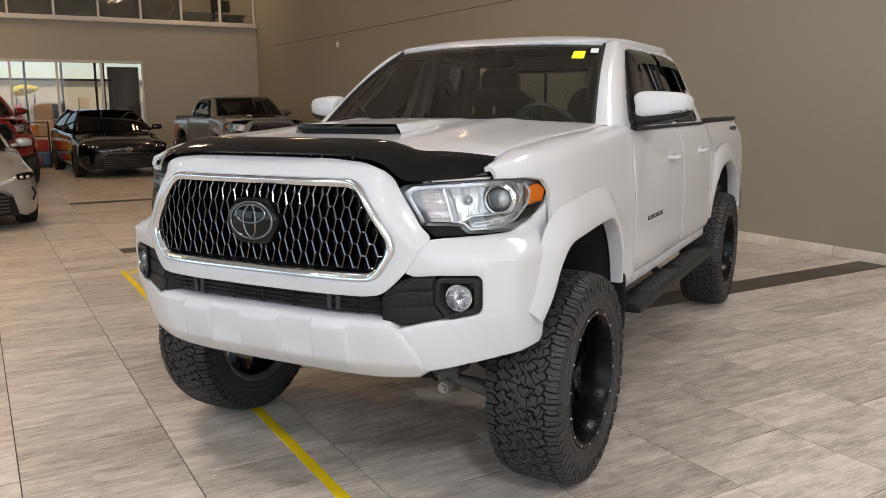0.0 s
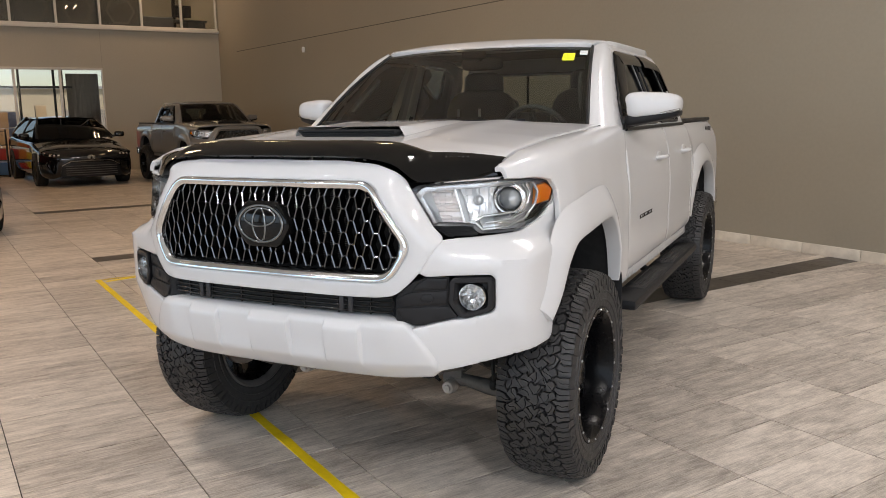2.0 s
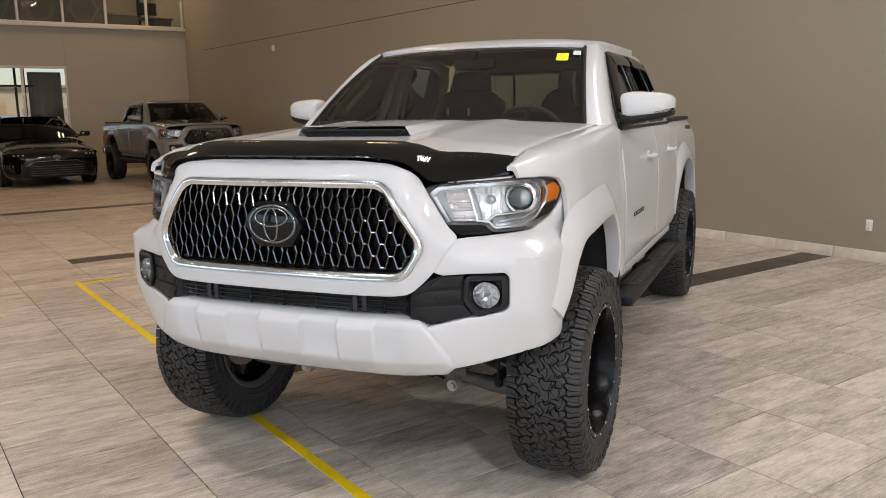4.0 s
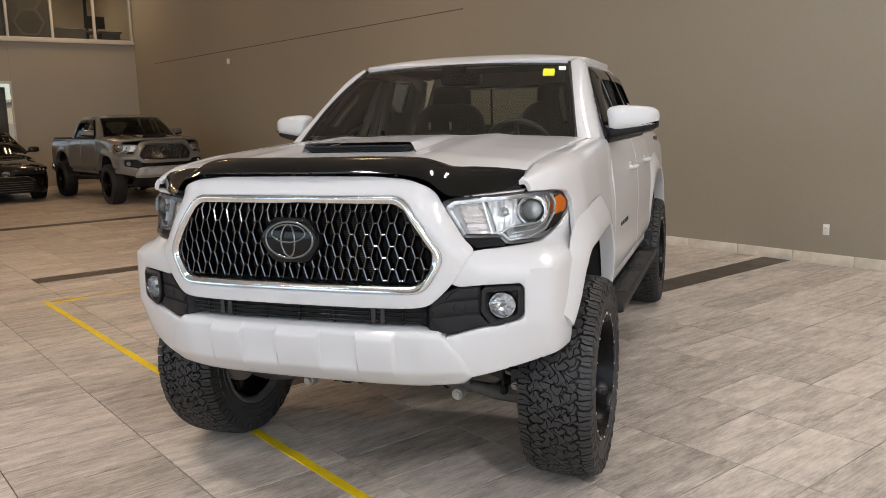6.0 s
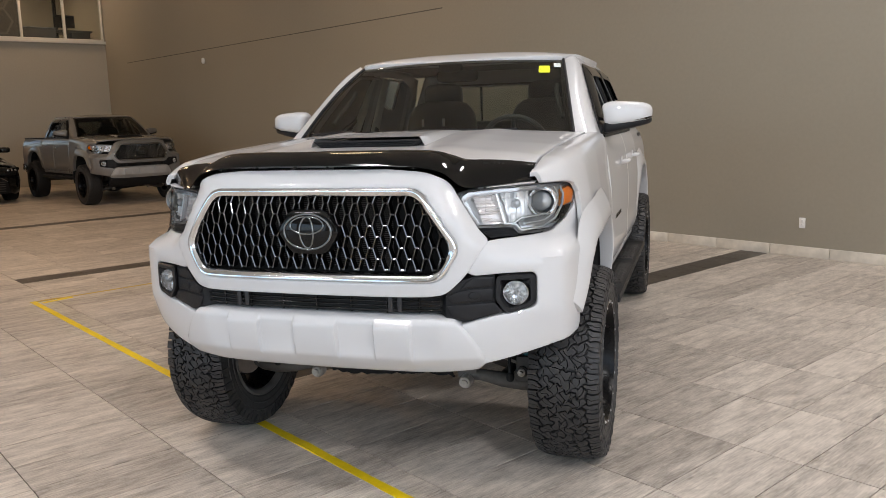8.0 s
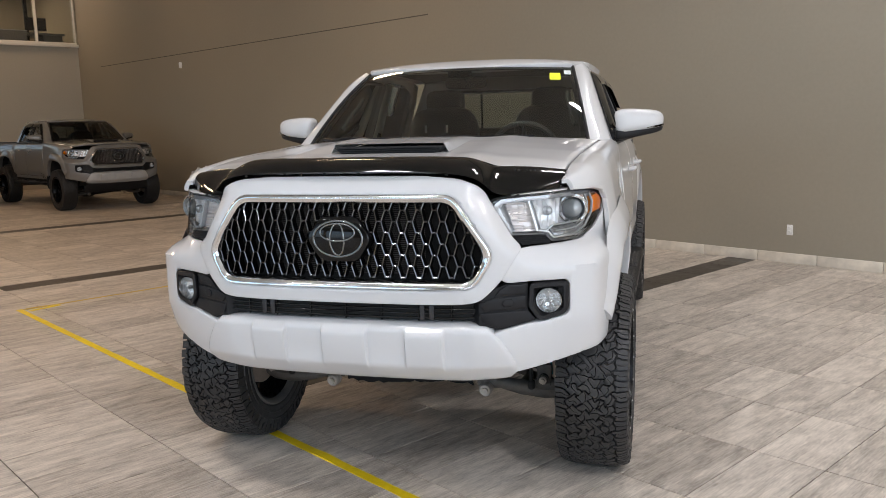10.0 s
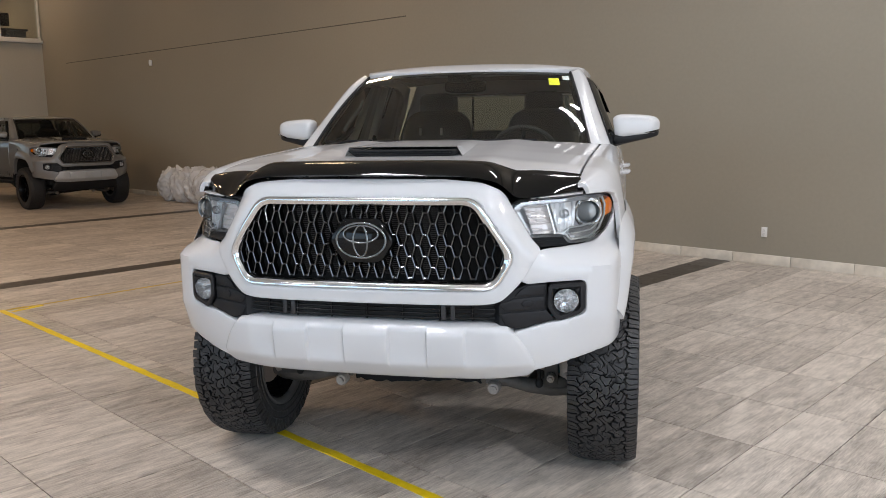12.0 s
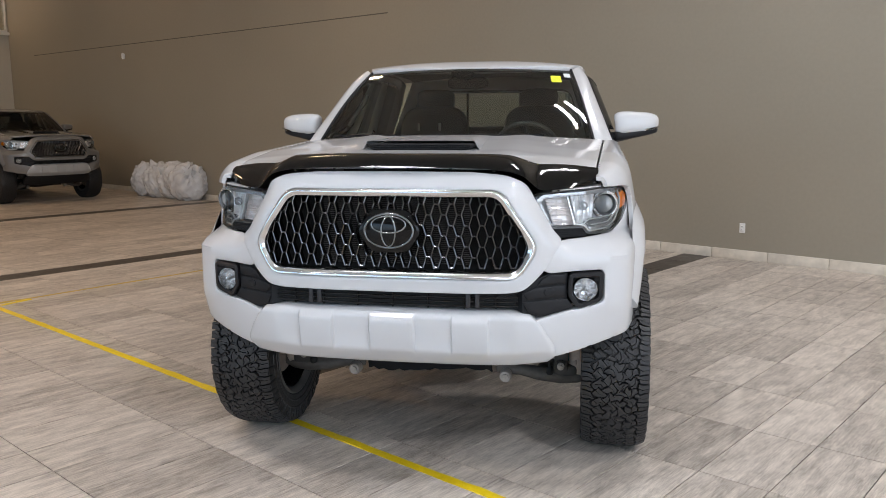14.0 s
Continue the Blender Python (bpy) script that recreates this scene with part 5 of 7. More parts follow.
def cab(truck, paint):
    # sides
    pillar = [(1.335, 1.345), (1.50, 1.478), (1.68, 1.624), (1.80, 1.715), (1.885, 1.765), (1.96, 1.790)]
    outline = pillar + [(2.30, 1.802), (2.75, 1.798), (2.98, 1.770), (3.08, 1.66), (3.19, 1.36), (3.19, 1.335), (1.36, 1.335)]
    front = rounded([(1.535, 1.372), (1.60, 1.462), (1.85, 1.690), (1.95, 1.740), (2.31, 1.750), (2.37, 1.372)], 0.03, 4)
    rear = rounded([(2.46, 1.372), (2.41, 1.748), (2.76, 1.742), (2.90, 1.70), (3.02, 1.372)], 0.03, 4)
    bm = bmesh.new()
    sheet(bm, outline, cab_at, 0.04, 0.008, 0.03, holes=[front, rear], out=(1, 0, 0.3))
    pair("cab_side", bm, paint, truck)
    for poly, lab in ((front, "tinted front door glass"), (rear, "tinted rear door glass")):
        bm = bmesh.new()
        sheet(bm, inset(poly, -0.006), lambda y, z: cab_at(y, z) - Vector((0.012, 0, 0)), 0.08, 0, 0, out=(1, 0, 0.3))
        pair("side_window", bm, GLASS_DARK, truck, lab)
        bm = bmesh.new()
        tube(bm, [cab_at(*p) + Vector((0.001, 0, 0)) for p in spline(poly + [poly[0]], 0.05)[:-1]], 0.009, 6, closed=True)
        pair("window_seal", bm, PLASTIC, truck, "", 60)
    bm = bmesh.new()
    sheet(bm, [(2.372, 1.372), (2.315, 1.746), (2.405, 1.746), (2.455, 1.372)], lambda y, z: cab_at(y, z) + Vector((0.004, 0, 0)), 0.05, 0.004, 0.01, out=(1, 0, 0))
    pair("door_pillar", bm, GLOSS, truck, "black door pillar cover")
    # smoked wind deflectors above the door glass
    for top in ([(1.57, 1.43), (1.73, 1.592), (1.85, 1.700), (1.95, 1.752), (2.34, 1.760)], [(2.42, 1.760), (2.76, 1.754), (2.90, 1.71), (2.955, 1.56)]):
        bm = bmesh.new()
        line = smooth_line([Vector(p) for p in top], 6)
        rows = [[bm.verts.new(cab_at(*p) + Vector((0.006, 0, 0))) for p in line]]
        for d, o in ((0.02, 0.026), (0.05, 0.036), (0.075, 0.034)):
            rows.append([])
            for p in line:
                c = Vector((2.35, 1.40))
                q = p + (c - p).normalized() * d if p.y < 1.74 else p - Vector((0, d))
                rows[-1].append(bm.verts.new(cab_at(*q) + Vector((o, 0, 0))))
        for r, q in zip(rows[:-1], rows[1:]):
            for i in range(len(r) - 1):
                bm.faces.new((r[i], r[i + 1], q[i + 1], q[i]))
        pair("wind_visor", bm, GLOSS, truck, "smoked wind deflector", 50)
    # screen, with a dark band round it
    bm = bmesh.new()
    sheet(bm, [(-0.985, 0.0), (0.985, 0.0), (0.985, 0.985), (-0.985, 0.985)], screen_at, 0.07, 0, 0, out=(0, -1, 0.5))
    screen = part("windscreen", bm, GLASS_WS if paint is PAINT else GLASS_DARK, truck, "tinted windscreen")
    bm = bmesh.new()
    band = [(-1.0, -0.02), (1.0, -0.02), (1.0, 1.0), (-1.0, 1.0)]
    gap = rounded([(-0.955, 0.03), (0.955, 0.03), (0.955, 0.955), (-0.955, 0.955)], 0.03, 4)
    sheet(bm, band, lambda u, w: screen_at(u, w) + Vector((0, 0.004, -0.004)), 0.06, 0, 0.004, holes=[gap], out=(0, -1, 0.5))
    part("screen_band", bm, material("screen_frit", (0.006, 0.006, 0.006), 0.4, grain=0.1), screen)
    for sg in (1, -1):
        bm = bmesh.new()
        tube(bm, [screen_at(sg * 0.995, w) for w in np.linspace(0, 1, 12)], 0.009, 6)
        part("screen_seal", bm, PLASTIC, screen, "", 60)
    # pillar faces between screen and cab side
    bm = bmesh.new()
    rows = []
    for w, p in zip(np.linspace(0, 1, 21), [Vector(q) for q in np.array([tuple(v) for v in smooth_line([Vector(q) for q in pillar], 4)])]):
        a = screen_at(1.0, w)
        b = cab_at(p.x, p.y)
        mid = (a + b) / 2 + Vector((0.012, -0.006, 0.012))
        rows.append([bm.verts.new(a), bm.verts.new(a.lerp(mid, 0.6) + Vector((0.003, -0.003, 0.003))), bm.verts.new(mid), bm.verts.new(mid.lerp(b, 0.5) + Vector((0.005, -0.002, 0.003))), bm.verts.new(b)])
    for r, q in zip(rows[:-1], rows[1:]):
        for i in range(4):
            bm.faces.new((r[i], r[i + 1], q[i + 1], q[i]))
    pair("screen_pillar", bm, paint, truck, "", 60)
    # roof
    half = [(x, 1.732 + 0.124 * (x / 0.600) ** 2) for x in np.linspace(0, 0.610, 8)]
    half += [(0.648, 1.98), (0.676, 2.09), (0.686, 2.4), (0.683, 2.8), (0.655, 2.98), (0.53, 3.06), (0, 3.08)]
    bm = bmesh.new()
    sheet(bm, mirrored(half), roof_at, 0.05, 0.006, 0.03, out=(0, 0, 1))
    part("roof", bm, paint, truck)
    # back of the cab
    bm = bmesh.new()
    out = [(-0.60, 1.822), (0.60, 1.822), (0.80, 1.38), (0.84, 0.80), (-0.84, 0.80), (-0.80, 1.38)]
    hole = rounded([(-0.56, 1.70), (0.56, 1.70), (0.66, 1.42), (-0.66, 1.42)], 0.05, 4)
    back = lambda x, z: Vector((x, 3.20 - max(0, z - 1.36) * 0.30, z))
    sheet(bm, out, back, 0.08, 0.01, 0.03, holes=[hole], out=(0, 1, 0))
    part("cab_back", bm, paint, truck)
    bm = bmesh.new()
    sheet(bm, inset(hole, -0.01), lambda x, z: back(x, z) - Vector((0, 0.012, 0)), 0.1, 0, 0, out=(0, 1, 0))
    part("rear_window", bm, GLASS_DARK, truck, "tinted rear window")
    for x in (-0.2, 0.2):
        box("rear_window_frame", (x - 0.008, 3.085, 1.42), (x + 0.008, 3.10, 1.70), PLASTIC, truck, bevel=0.003)


def doors(truck, paint):
    front = [(1.415, 0.665), (2.425, 0.665), (2.425, 1.343), (1.415, 1.343)]
    rear = [(2.433, 0.665), (3.20, 0.665), (3.205, 1.343), (2.433, 1.343)]
    for poly, hy in ((front, 2.16), (rear, 2.94)):
        bm = bmesh.new()
        sheet(bm, rounded(poly, 0.03, 3), door_at, 0.035, 0.006, 0.02, out=(1, 0, 0))
        two = pair("door", bm, paint, truck)
        for ob, sg in zip(two, (1, -1)):
            bm = bmesh.new()
            x = door_x(1.18)
            tube(bm, [(sg * (x - 0.005), hy - 0.09, 1.183), (sg * (x + 0.028), hy - 0.07, 1.186), (sg * (x + 0.036), hy, 1.188), (sg * (x + 0.028), hy + 0.07, 1.186), (sg * (x - 0.005), hy + 0.09, 1.183)], [0.012, 0.013, 0.013, 0.013, 0.012], 10)
            superellipsoid(bm, (sg * (x - 0.004), hy, 1.186), (0.008, 0.075, 0.032), 0.7)
            part("door_handle", bm, paint, ob, "body-coloured door handle", 60)
    # belt moulding
    bm = bmesh.new()
    tube(bm, [(0.866, y, 1.350) for y in np.linspace(1.55, 3.15, 10)], 0.009, 6)
    pair("belt_moulding", bm, PLASTIC, truck, "", 60)
    # sill
    bm = bmesh.new()
    sheet(bm, [(1.25, 0.60), (3.30, 0.60), (3.30, 0.66), (1.25, 0.66)], lambda y, z: Vector((0.885, y, z)), 0.08, 0.008, 0.05, out=(1, 0, 0))
    pair("sill", bm, paint, truck)


def bed(truck, paint, hero):
    path = arch_path(REAR_AXLE, True)
    outline = [(3.225, 0.66), (3.225, 1.345), (4.90, 1.345), (4.93, 0.74), (REAR_AXLE + 0.56, 0.70)] + [(p.x, p.y + 0.012) for p in reversed(path)]
    bm = bmesh.new()
    sheet(bm, outline, lambda y, z: Vector((door_x(z) - 0.030 * min(1, max(0, y - 3.22) / 0.3) - 0.018 * max(0, y - 3.3) - 0.03 * max(0, z - 1.2) / 0.145, y, z)), 0.05, 0.008, 0.02, out=(1, 0, 0))
    pair("bed_side", bm, paint, truck)
    box("bed_rail", (0.70, 3.24, 1.345), (0.795, 4.90, 1.372), PLASTIC, truck, "black bed rail cap", bevel=0.008)
    box("bed_rail", (-0.795, 3.24, 1.345), (-0.70, 4.90, 1.372), PLASTIC, truck, "black bed rail cap", bevel=0.008)
    box("bed_floor", (-0.80, 3.24, 0.80), (0.80, 4.88, 0.85), PLASTIC, truck)
    box("bed_wall", (0.695, 3.24, 0.85), (0.72, 4.88, 1.34), PLASTIC, truck)
    box("bed_wall", (-0.72, 3.24, 0.85), (-0.695, 4.88, 1.34), PLASTIC, truck)
    box("tailgate", (-0.78, 4.88, 0.82), (0.78, 4.94, 1.36), paint, truck, bevel=0.015)
    box("rear_bumper", (-0.86, 4.92, 0.58), (0.86, 5.08, 0.76), CHROME, truck, bevel=0.03)
    if hero:
        # dark and red decal strokes near the back of the bed side, not legible at this size
        bm = bmesh.new()
        for k in range(4):
            cube(bm, (0.826, 4.45 + 0.075 * k, 1.235 + 0.006 * (k % 2)), (0.831, 4.505 + 0.075 * k, 1.30))
        part("decal", bm, material("decal_dark", (0.03, 0.03, 0.035), 0.4), truck, "dark lettering decal as plain bars", 0)
        bm = bmesh.new()
        cube(bm, (0.838, 4.45, 1.212), (0.845, 4.73, 1.228))
        part("decal", bm, material("decal_red", (0.45, 0.02, 0.02), 0.4), truck, "red decal stripe", 0)
        # model badge on the front door: plain bars
        bm = bmesh.new()
        for k in range(6):
            y = 1.64 + k * 0.050
            cube(bm, (door_x(0.91), y, 0.903), (door_x(0.91) + 0.004, y + 0.038, 0.907))
            cube(bm, (door_x(0.91), y + (0.012 if k % 2 else 0.0), 0.903), (door_x(0.91) + 0.004, y + 0.007 + (0.012 if k % 2 else 0.0), 0.922))
            cube(bm, (door_x(0.91), y, 0.918), (door_x(0.91) + 0.004, y + 0.038, 0.922))
        part("door_badge", bm, GLOSS, truck, "dark door badge drawn as plain bars", 0)


def door_mirror(truck, paint):
    for sg in (1, -1):
        bm = bmesh.new()
        def shape(p):
            k = (p.x * sg + 0.115) / 0.23
            return Vector((p.x, p.y + 0.085 * k, p.z * (1.0 - 0.20 * k) + (0.006 if p.z > 0 else 0.012 * k)))
        def cut(p):
            p = shape(p)
            k = (p.x * sg + 0.115) / 0.23
            return Vector((p.x - sg * 0.016 * (1 - k) * max(0.0, p.z / 0.068), p.y, max(p.z, -0.054 + 0.026 * k)))
        superellipsoid(bm, (sg * 0.988, 1.575, 1.458), (0.122, 0.085, 0.070), 0.58, None, 36, 22, cut)
        cap = part("door_mirror", bm, paint, truck, "white door mirror with a black base", 50)
        bm = bmesh.new()
        superellipsoid(bm, (sg * 0.984, 1.582, 1.388), (0.122, 0.078, 0.030), 0.45, None, 28, 10, lambda p: shape(p) + Vector((0, 0, 0.030 * (p.x * sg + 0.122) / 0.244)))
        part("mirror_base", bm, PLASTIC, cap, "black mirror base", 60)
        bm = bmesh.new()
        tube(bm, [(sg * 0.95, 1.60, 1.400), (sg * 0.88, 1.58, 1.388), (sg * 0.83, 1.56, 1.375)], [0.026, 0.030, 0.036], 12)
        sheet(bm, [(1.50, 1.352), (1.72, 1.352), (1.70, 1.41), (1.62, 1.432), (1.565, 1.40)], lambda y, z: Vector((sg * (cab_x(z) + 0.012), y, z)), 0.04, 0.004, 0.02, out=(sg, 0, 0))
        part("mirror_arm", bm, PLASTIC, cap, "", 60)
        bm = bmesh.new()
        superellipsoid(bm, (sg * 0.990, 1.668, 1.460), (0.108, 0.012, 0.056), 0.45, None, 24, 8, shape)
        part("mirror_glass", bm, CHROME, cap, "", 60)
        bm = bmesh.new()
        tube(bm, [(sg * (1.030 + 0.013 * k), 1.530 + 0.009 * k + 0.0006 * k * k, 1.424 + 0.003 * k) for k in range(7)], 0.005, 6)
        part("indicator", bm, CLEAR, cap, "clear side indicator strip", 60)


def interior(truck):
    bm = bmesh.new()
    rows = []
    for y, z in ((1.06, 1.352), (1.30, 1.362), (1.48, 1.345), (1.56, 1.28), (1.58, 1.05)):
        rows.append([bm.verts.new((x, y + 0.20 * abs(x / 0.72) ** 2.2 * (1.0 if y < 1.2 else 0.3), z + 0.02 * math.sin(x * 6 + 1.2) * (y > 1.2))) for x in np.linspace(-0.74, 0.74, 17)])
    for r, q in zip(rows[:-1], rows[1:]):
        for i in range(16):
            bm.faces.new((r[i], r[i + 1], q[i + 1], q[i]))
    part("dashboard", bm, SEAT, truck, "dark dashboard")
    for sg in (1, -1):
        bm = bmesh.new()
        superellipsoid(bm, (sg * 0.37, 2.32, 0.98), (0.26, 0.27, 0.10), 0.5)
        superellipsoid(bm, (sg * 0.37, 2.62, 1.27), (0.25, 0.08, 0.32), 0.5, Matrix.Rotation(radians(-12), 3, "X"))
        seat = part("front_seat", bm, SEAT, truck, "dark leather front seat", 60)
        bm = bmesh.new()
        superellipsoid(bm, (sg * 0.37, 2.70, 1.62), (0.135, 0.055, 0.085), 0.5)
        for o in (-0.05, 0.05):
            tube(bm, [(sg * 0.37 + o, 2.70, 1.50), (sg * 0.37 + o, 2.70, 1.60)], 0.008, 6)
        part("headrest", bm, SEAT, seat, "", 60)
    bm = bmesh.new()
    superellipsoid(bm, (0, 2.86, 0.98), (0.66, 0.24, 0.10), 0.4)
    superellipsoid(bm, (0, 3.08, 1.20), (0.66, 0.07, 0.24), 0.4)
    for x in (-0.4, 0.4):
        superellipsoid(bm, (x, 3.08, 1.47), (0.13, 0.05, 0.07), 0.5)
    part("rear_bench", bm, SEAT, truck, "dark leather rear bench", 60)
    m = Matrix.Translation((0.37, 1.66, 1.300)) @ Matrix.Rotation(radians(-64), 4, "X")
    bm = bmesh.new()
    tube(bm, [m @ Vector((0.185 * math.cos(a), 0.185 * math.sin(a), 0)) for a in np.linspace(0, 2 * math.pi, 36, endpoint=False)], 0.014, 8, closed=True)
    superellipsoid(bm, m @ Vector((0, 0, 0.02)), (0.075, 0.055, 0.035), 0.6, m.to_3x3())
    for a in (0, math.pi, -math.pi / 2):
        tube(bm, [m @ Vector((0.05 * math.cos(a), 0.05 * math.sin(a), 0.015)), m @ Vector((0.18 * math.cos(a), 0.18 * math.sin(a), 0))], 0.014, 6)
    part("steering_wheel", bm, material("wheel_leather", (0.05, 0.05, 0.052), 0.35, grain=0.1, grain_scale=40), truck, "dark steering wheel", 60)
    bm = bmesh.new()
    superellipsoid(bm, (0, 1.80, 1.705), (0.125, 0.022, 0.036), 0.5)
    tube(bm, [(0, 1.79, 1.72), (0, 1.745, 1.775)], 0.012, 8)
    superellipsoid(bm, (-0.02, 1.74, 1.755), (0.07, 0.03, 0.028), 0.5)
    part("interior_mirror", bm, PLASTIC, truck, "black interior mirror with a camera pod", 60)
    for sg in (1, -1):
        bm = bmesh.new()
        tube(bm, [(sg * 0.80, 2.38, 0.95), (sg * 0.775, 2.36, 1.35), (sg * 0.655, 2.34, 1.74)], [0.035, 0.03, 0.026], 8)
        post = part("pillar_trim", bm, material("pale_trim", (0.74, 0.75, 0.72), 0.5, grain=0.05), truck, "pale grey inner pillar trim", 60)
        bm = bmesh.new()
        tube(bm, [(sg * 0.745, 2.345, 1.42), (sg * 0.70, 2.30, 1.20), (sg * 0.62, 2.25, 0.98)], 0.016, 6)
        part("seat_belt", bm, SEAT, post, "dark seat belt", 60)
        bm = bmesh.new()
        tube(bm, [(sg * 0.66, 1.50, 1.45), (sg * 0.64, 1.54, 1.50), (sg * 0.60, 1.66, 1.60), (sg * 0.60, 1.69, 1.63)], 0.013, 8)
        part("grab_handle", bm, SEAT, post, "dark grab handle", 60)
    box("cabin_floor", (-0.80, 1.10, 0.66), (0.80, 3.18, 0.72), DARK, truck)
    bm = bmesh.new()
    sheet(bm, [(-0.56, 1.86), (0.56, 1.86), (0.60, 3.0), (-0.60, 3.0)], lambda x, y: roof_at(x, y) - Vector((0, 0, 0.035)), 0.15, 0, 0, out=(0, 0, -1))
    part("headliner", bm, material("headliner", (0.16, 0.155, 0.15), 0.9, grain=0.08, grain_scale=60), truck)


PIVOT = (0.367, 0.569, 0.292)


def underside(truck, hero):
    # solid black blocks stand for the shaded engine bay and underbody
    box("engine_bay_block", (-0.60, 0.13, 0.62), (0.60, 1.10, 1.20), DARK, truck)
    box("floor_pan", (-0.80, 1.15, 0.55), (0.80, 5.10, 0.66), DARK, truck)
    for sg in (1, -1):
        bm = bmesh.new()
        cube(bm, (sg * 0.42 - 0.045, 0.62, 0.46), (sg * 0.42 + 0.045, 5.1, 0.58), bevel=0.015)
        part("frame_rail", bm, STEEL, truck)
    bm = bmesh.new()
    tube(bm, [(-0.44, 0.55, 0.43), (-0.33, 0.53, 0.405), (-0.18, 0.52, 0.425), (0.18, 0.52, 0.425), (0.33, 0.53, 0.405), (0.44, 0.55, 0.43)], [0.05, 0.045, 0.035, 0.035, 0.045, 0.05], 10)
    cube(bm, (-0.24, 0.30, 0.485), (0.24, 0.50, 0.52), bevel=0.01)
    part("crossmember", bm, GRIME, truck, "", 50)
    # black skid panel between the pivots, with a ragged lower edge
    bm = bmesh.new()
    rag = random.Random(8)
    line = np.linspace(-0.31, 0.30, 25)
    low = [0.292 + 0.012 * math.sin(9 * x) + rag.uniform(-0.006, 0.006) for x in line]
    rows = [[bm.verts.new((x, y, z)) for x, z in zip(line, zs)] for y, zs in ((0.625, low), (0.600, low), (0.575, [0.38] * 25), (0.50, [0.47] * 25))]
    for r, q in zip(rows[:-1], rows[1:]):
        for i in range(24):
            bm.faces.new((r[i], r[i + 1], q[i + 1], q[i]))
    part("skid_panel", bm, PLASTIC, truck, "scuffed black skid panel", 40)
    # steering rack across the back of the crossmember
    bm = bmesh.new()
    tube(bm, [(-0.62, 0.74, 0.40), (-0.40, 0.76, 0.41), (-0.36, 0.76, 0.41), (0.36, 0.76, 0.41), (0.40, 0.76, 0.41), (0.62, 0.74, 0.40)], [0.012, 0.014, 0.032, 0.032, 0.014, 0.012], 10)
    part("steering_rack", bm, GRIME, truck, "", 50)
    for sg in (1, -1):
        bm = bmesh.new()
        tube(bm, [(sg * 0.36, 0.61, 0.315), (sg * 0.43, 0.61, 0.312), (sg * 0.52, 0.615, 0.296), (sg * 0.62, 0.63, 0.285), (sg * 0.70, 0.645, 0.290), (sg * 0.75, 0.65, 0.30)], [0.030, 0.026, 0.034, 0.038, 0.040, 0.030], 12)
        tube(bm, [(sg * 0.375, 0.86, 0.34), (sg * 0.54, 0.78, 0.32), (sg * 0.72, 0.67, 0.30)], [0.034, 0.032, 0.042], 10)
        tube(bm, [(sg * 0.52, 0.615, 0.302), (sg * 0.54, 0.70, 0.315), (sg * 0.54, 0.78, 0.32)], 0.022, 8)
        arm = part("control_arm", bm, GRIME, truck, "dusty dark forged lower control arm", 50)
        # upper arm and tie rod, dark castings round the damper
        bm = bmesh.new()
        tube(bm, [(sg * 0.44, 0.56, 0.60), (sg * 0.56, 0.60, 0.575), (sg * 0.69, 0.64, 0.545)], [0.020, 0.018, 0.024], 8)
        tube(bm, [(sg * 0.44, 0.78, 0.60), (sg * 0.56, 0.72, 0.575), (sg * 0.69, 0.65, 0.545)], [0.020, 0.018, 0.024], 8)
        superellipsoid(bm, (sg * 0.69, 0.64, 0.545), (0.03, 0.03, 0.03), 0.9)
        part("upper_arm", bm, GRIME, truck, "", 50)
        bm = bmesh.new()
        cube(bm, (-0.032, -0.015, -0.05), (0.032, 0.015, 0.05), Matrix.Translation((sg * 0.625, 0.60, 0.365)), 0.012)
        lathe(bm, [(-0.035, 0.0), (-0.035, 0.020), (0.020, 0.024), (0.030, 0.014), (0.034, 0.0)], Matrix.Translation((sg * 0.625, 0.585, 0.352)) @ Matrix.Rotation(radians(-90), 4, "Z"), 12)
        superellipsoid(bm, (sg * 0.640, 0.612, 0.320), (0.060, 0.022, 0.030), 0.6)
        mount = part("damper_mount", bm, STEEL, truck, "", 40)
        bm = bmesh.new()
        lathe(bm, [(-0.01, 0.0), (-0.01, 0.017), (0.003, 0.017), (0.004, 0.011), (0.016, 0.010), (0.018, 0.0)], Matrix.Translation((sg * 0.625, 0.548, 0.352)) @ Matrix.Rotation(radians(-90), 4, "Z"), 12)
        part("mount_bolt", bm, ZINC, mount, "zinc bolt with a washer", 40)
        bm = bmesh.new()
        lathe(bm, [(-0.030, 0.0), (-0.030, 0.026), (-0.018, 0.030), (0.018, 0.030), (0.030, 0.024), (0.030, 0.015), (0.044, 0.015), (0.044, 0.0)], Matrix.Translation((sg * PIVOT[0], PIVOT[1], PIVOT[2])) @ Matrix.Rotation(radians(-90), 4, "Z"), 20)
        part("pivot_bolt", bm, ZINC, arm, "dull zinc pivot bolt", 40)
        # rusty caliper and shield inside the wheel
        bm = bmesh.new()
        superellipsoid(bm, (sg * 0.765, 0.505, 0.46), (0.055, 0.045, 0.085), 0.5)
        tube(bm, [(sg * 0.73, 0.52, 0.52), (sg * 0.70, 0.53, 0.56), (sg * 0.64, 0.56, 0.62)], 0.008, 6)
        part("brake_caliper", bm, material("rusty_iron", (0.42, 0.29, 0.21), 0.75, 0.2, grain=0.4, grain_scale=50), truck, "rusty brake caliper", 50)
        bm = bmesh.new()
        tube(bm, [(sg * 0.645, 0.635, 0.36), (sg * 0.61, 0.66, 0.80)], 0.030, 12)
        part("shock_absorber", bm, material("teal_damper", (0.02, 0.16, 0.19), 0.35, 0.3, grain=0.1), truck, "teal shock absorber", 60)
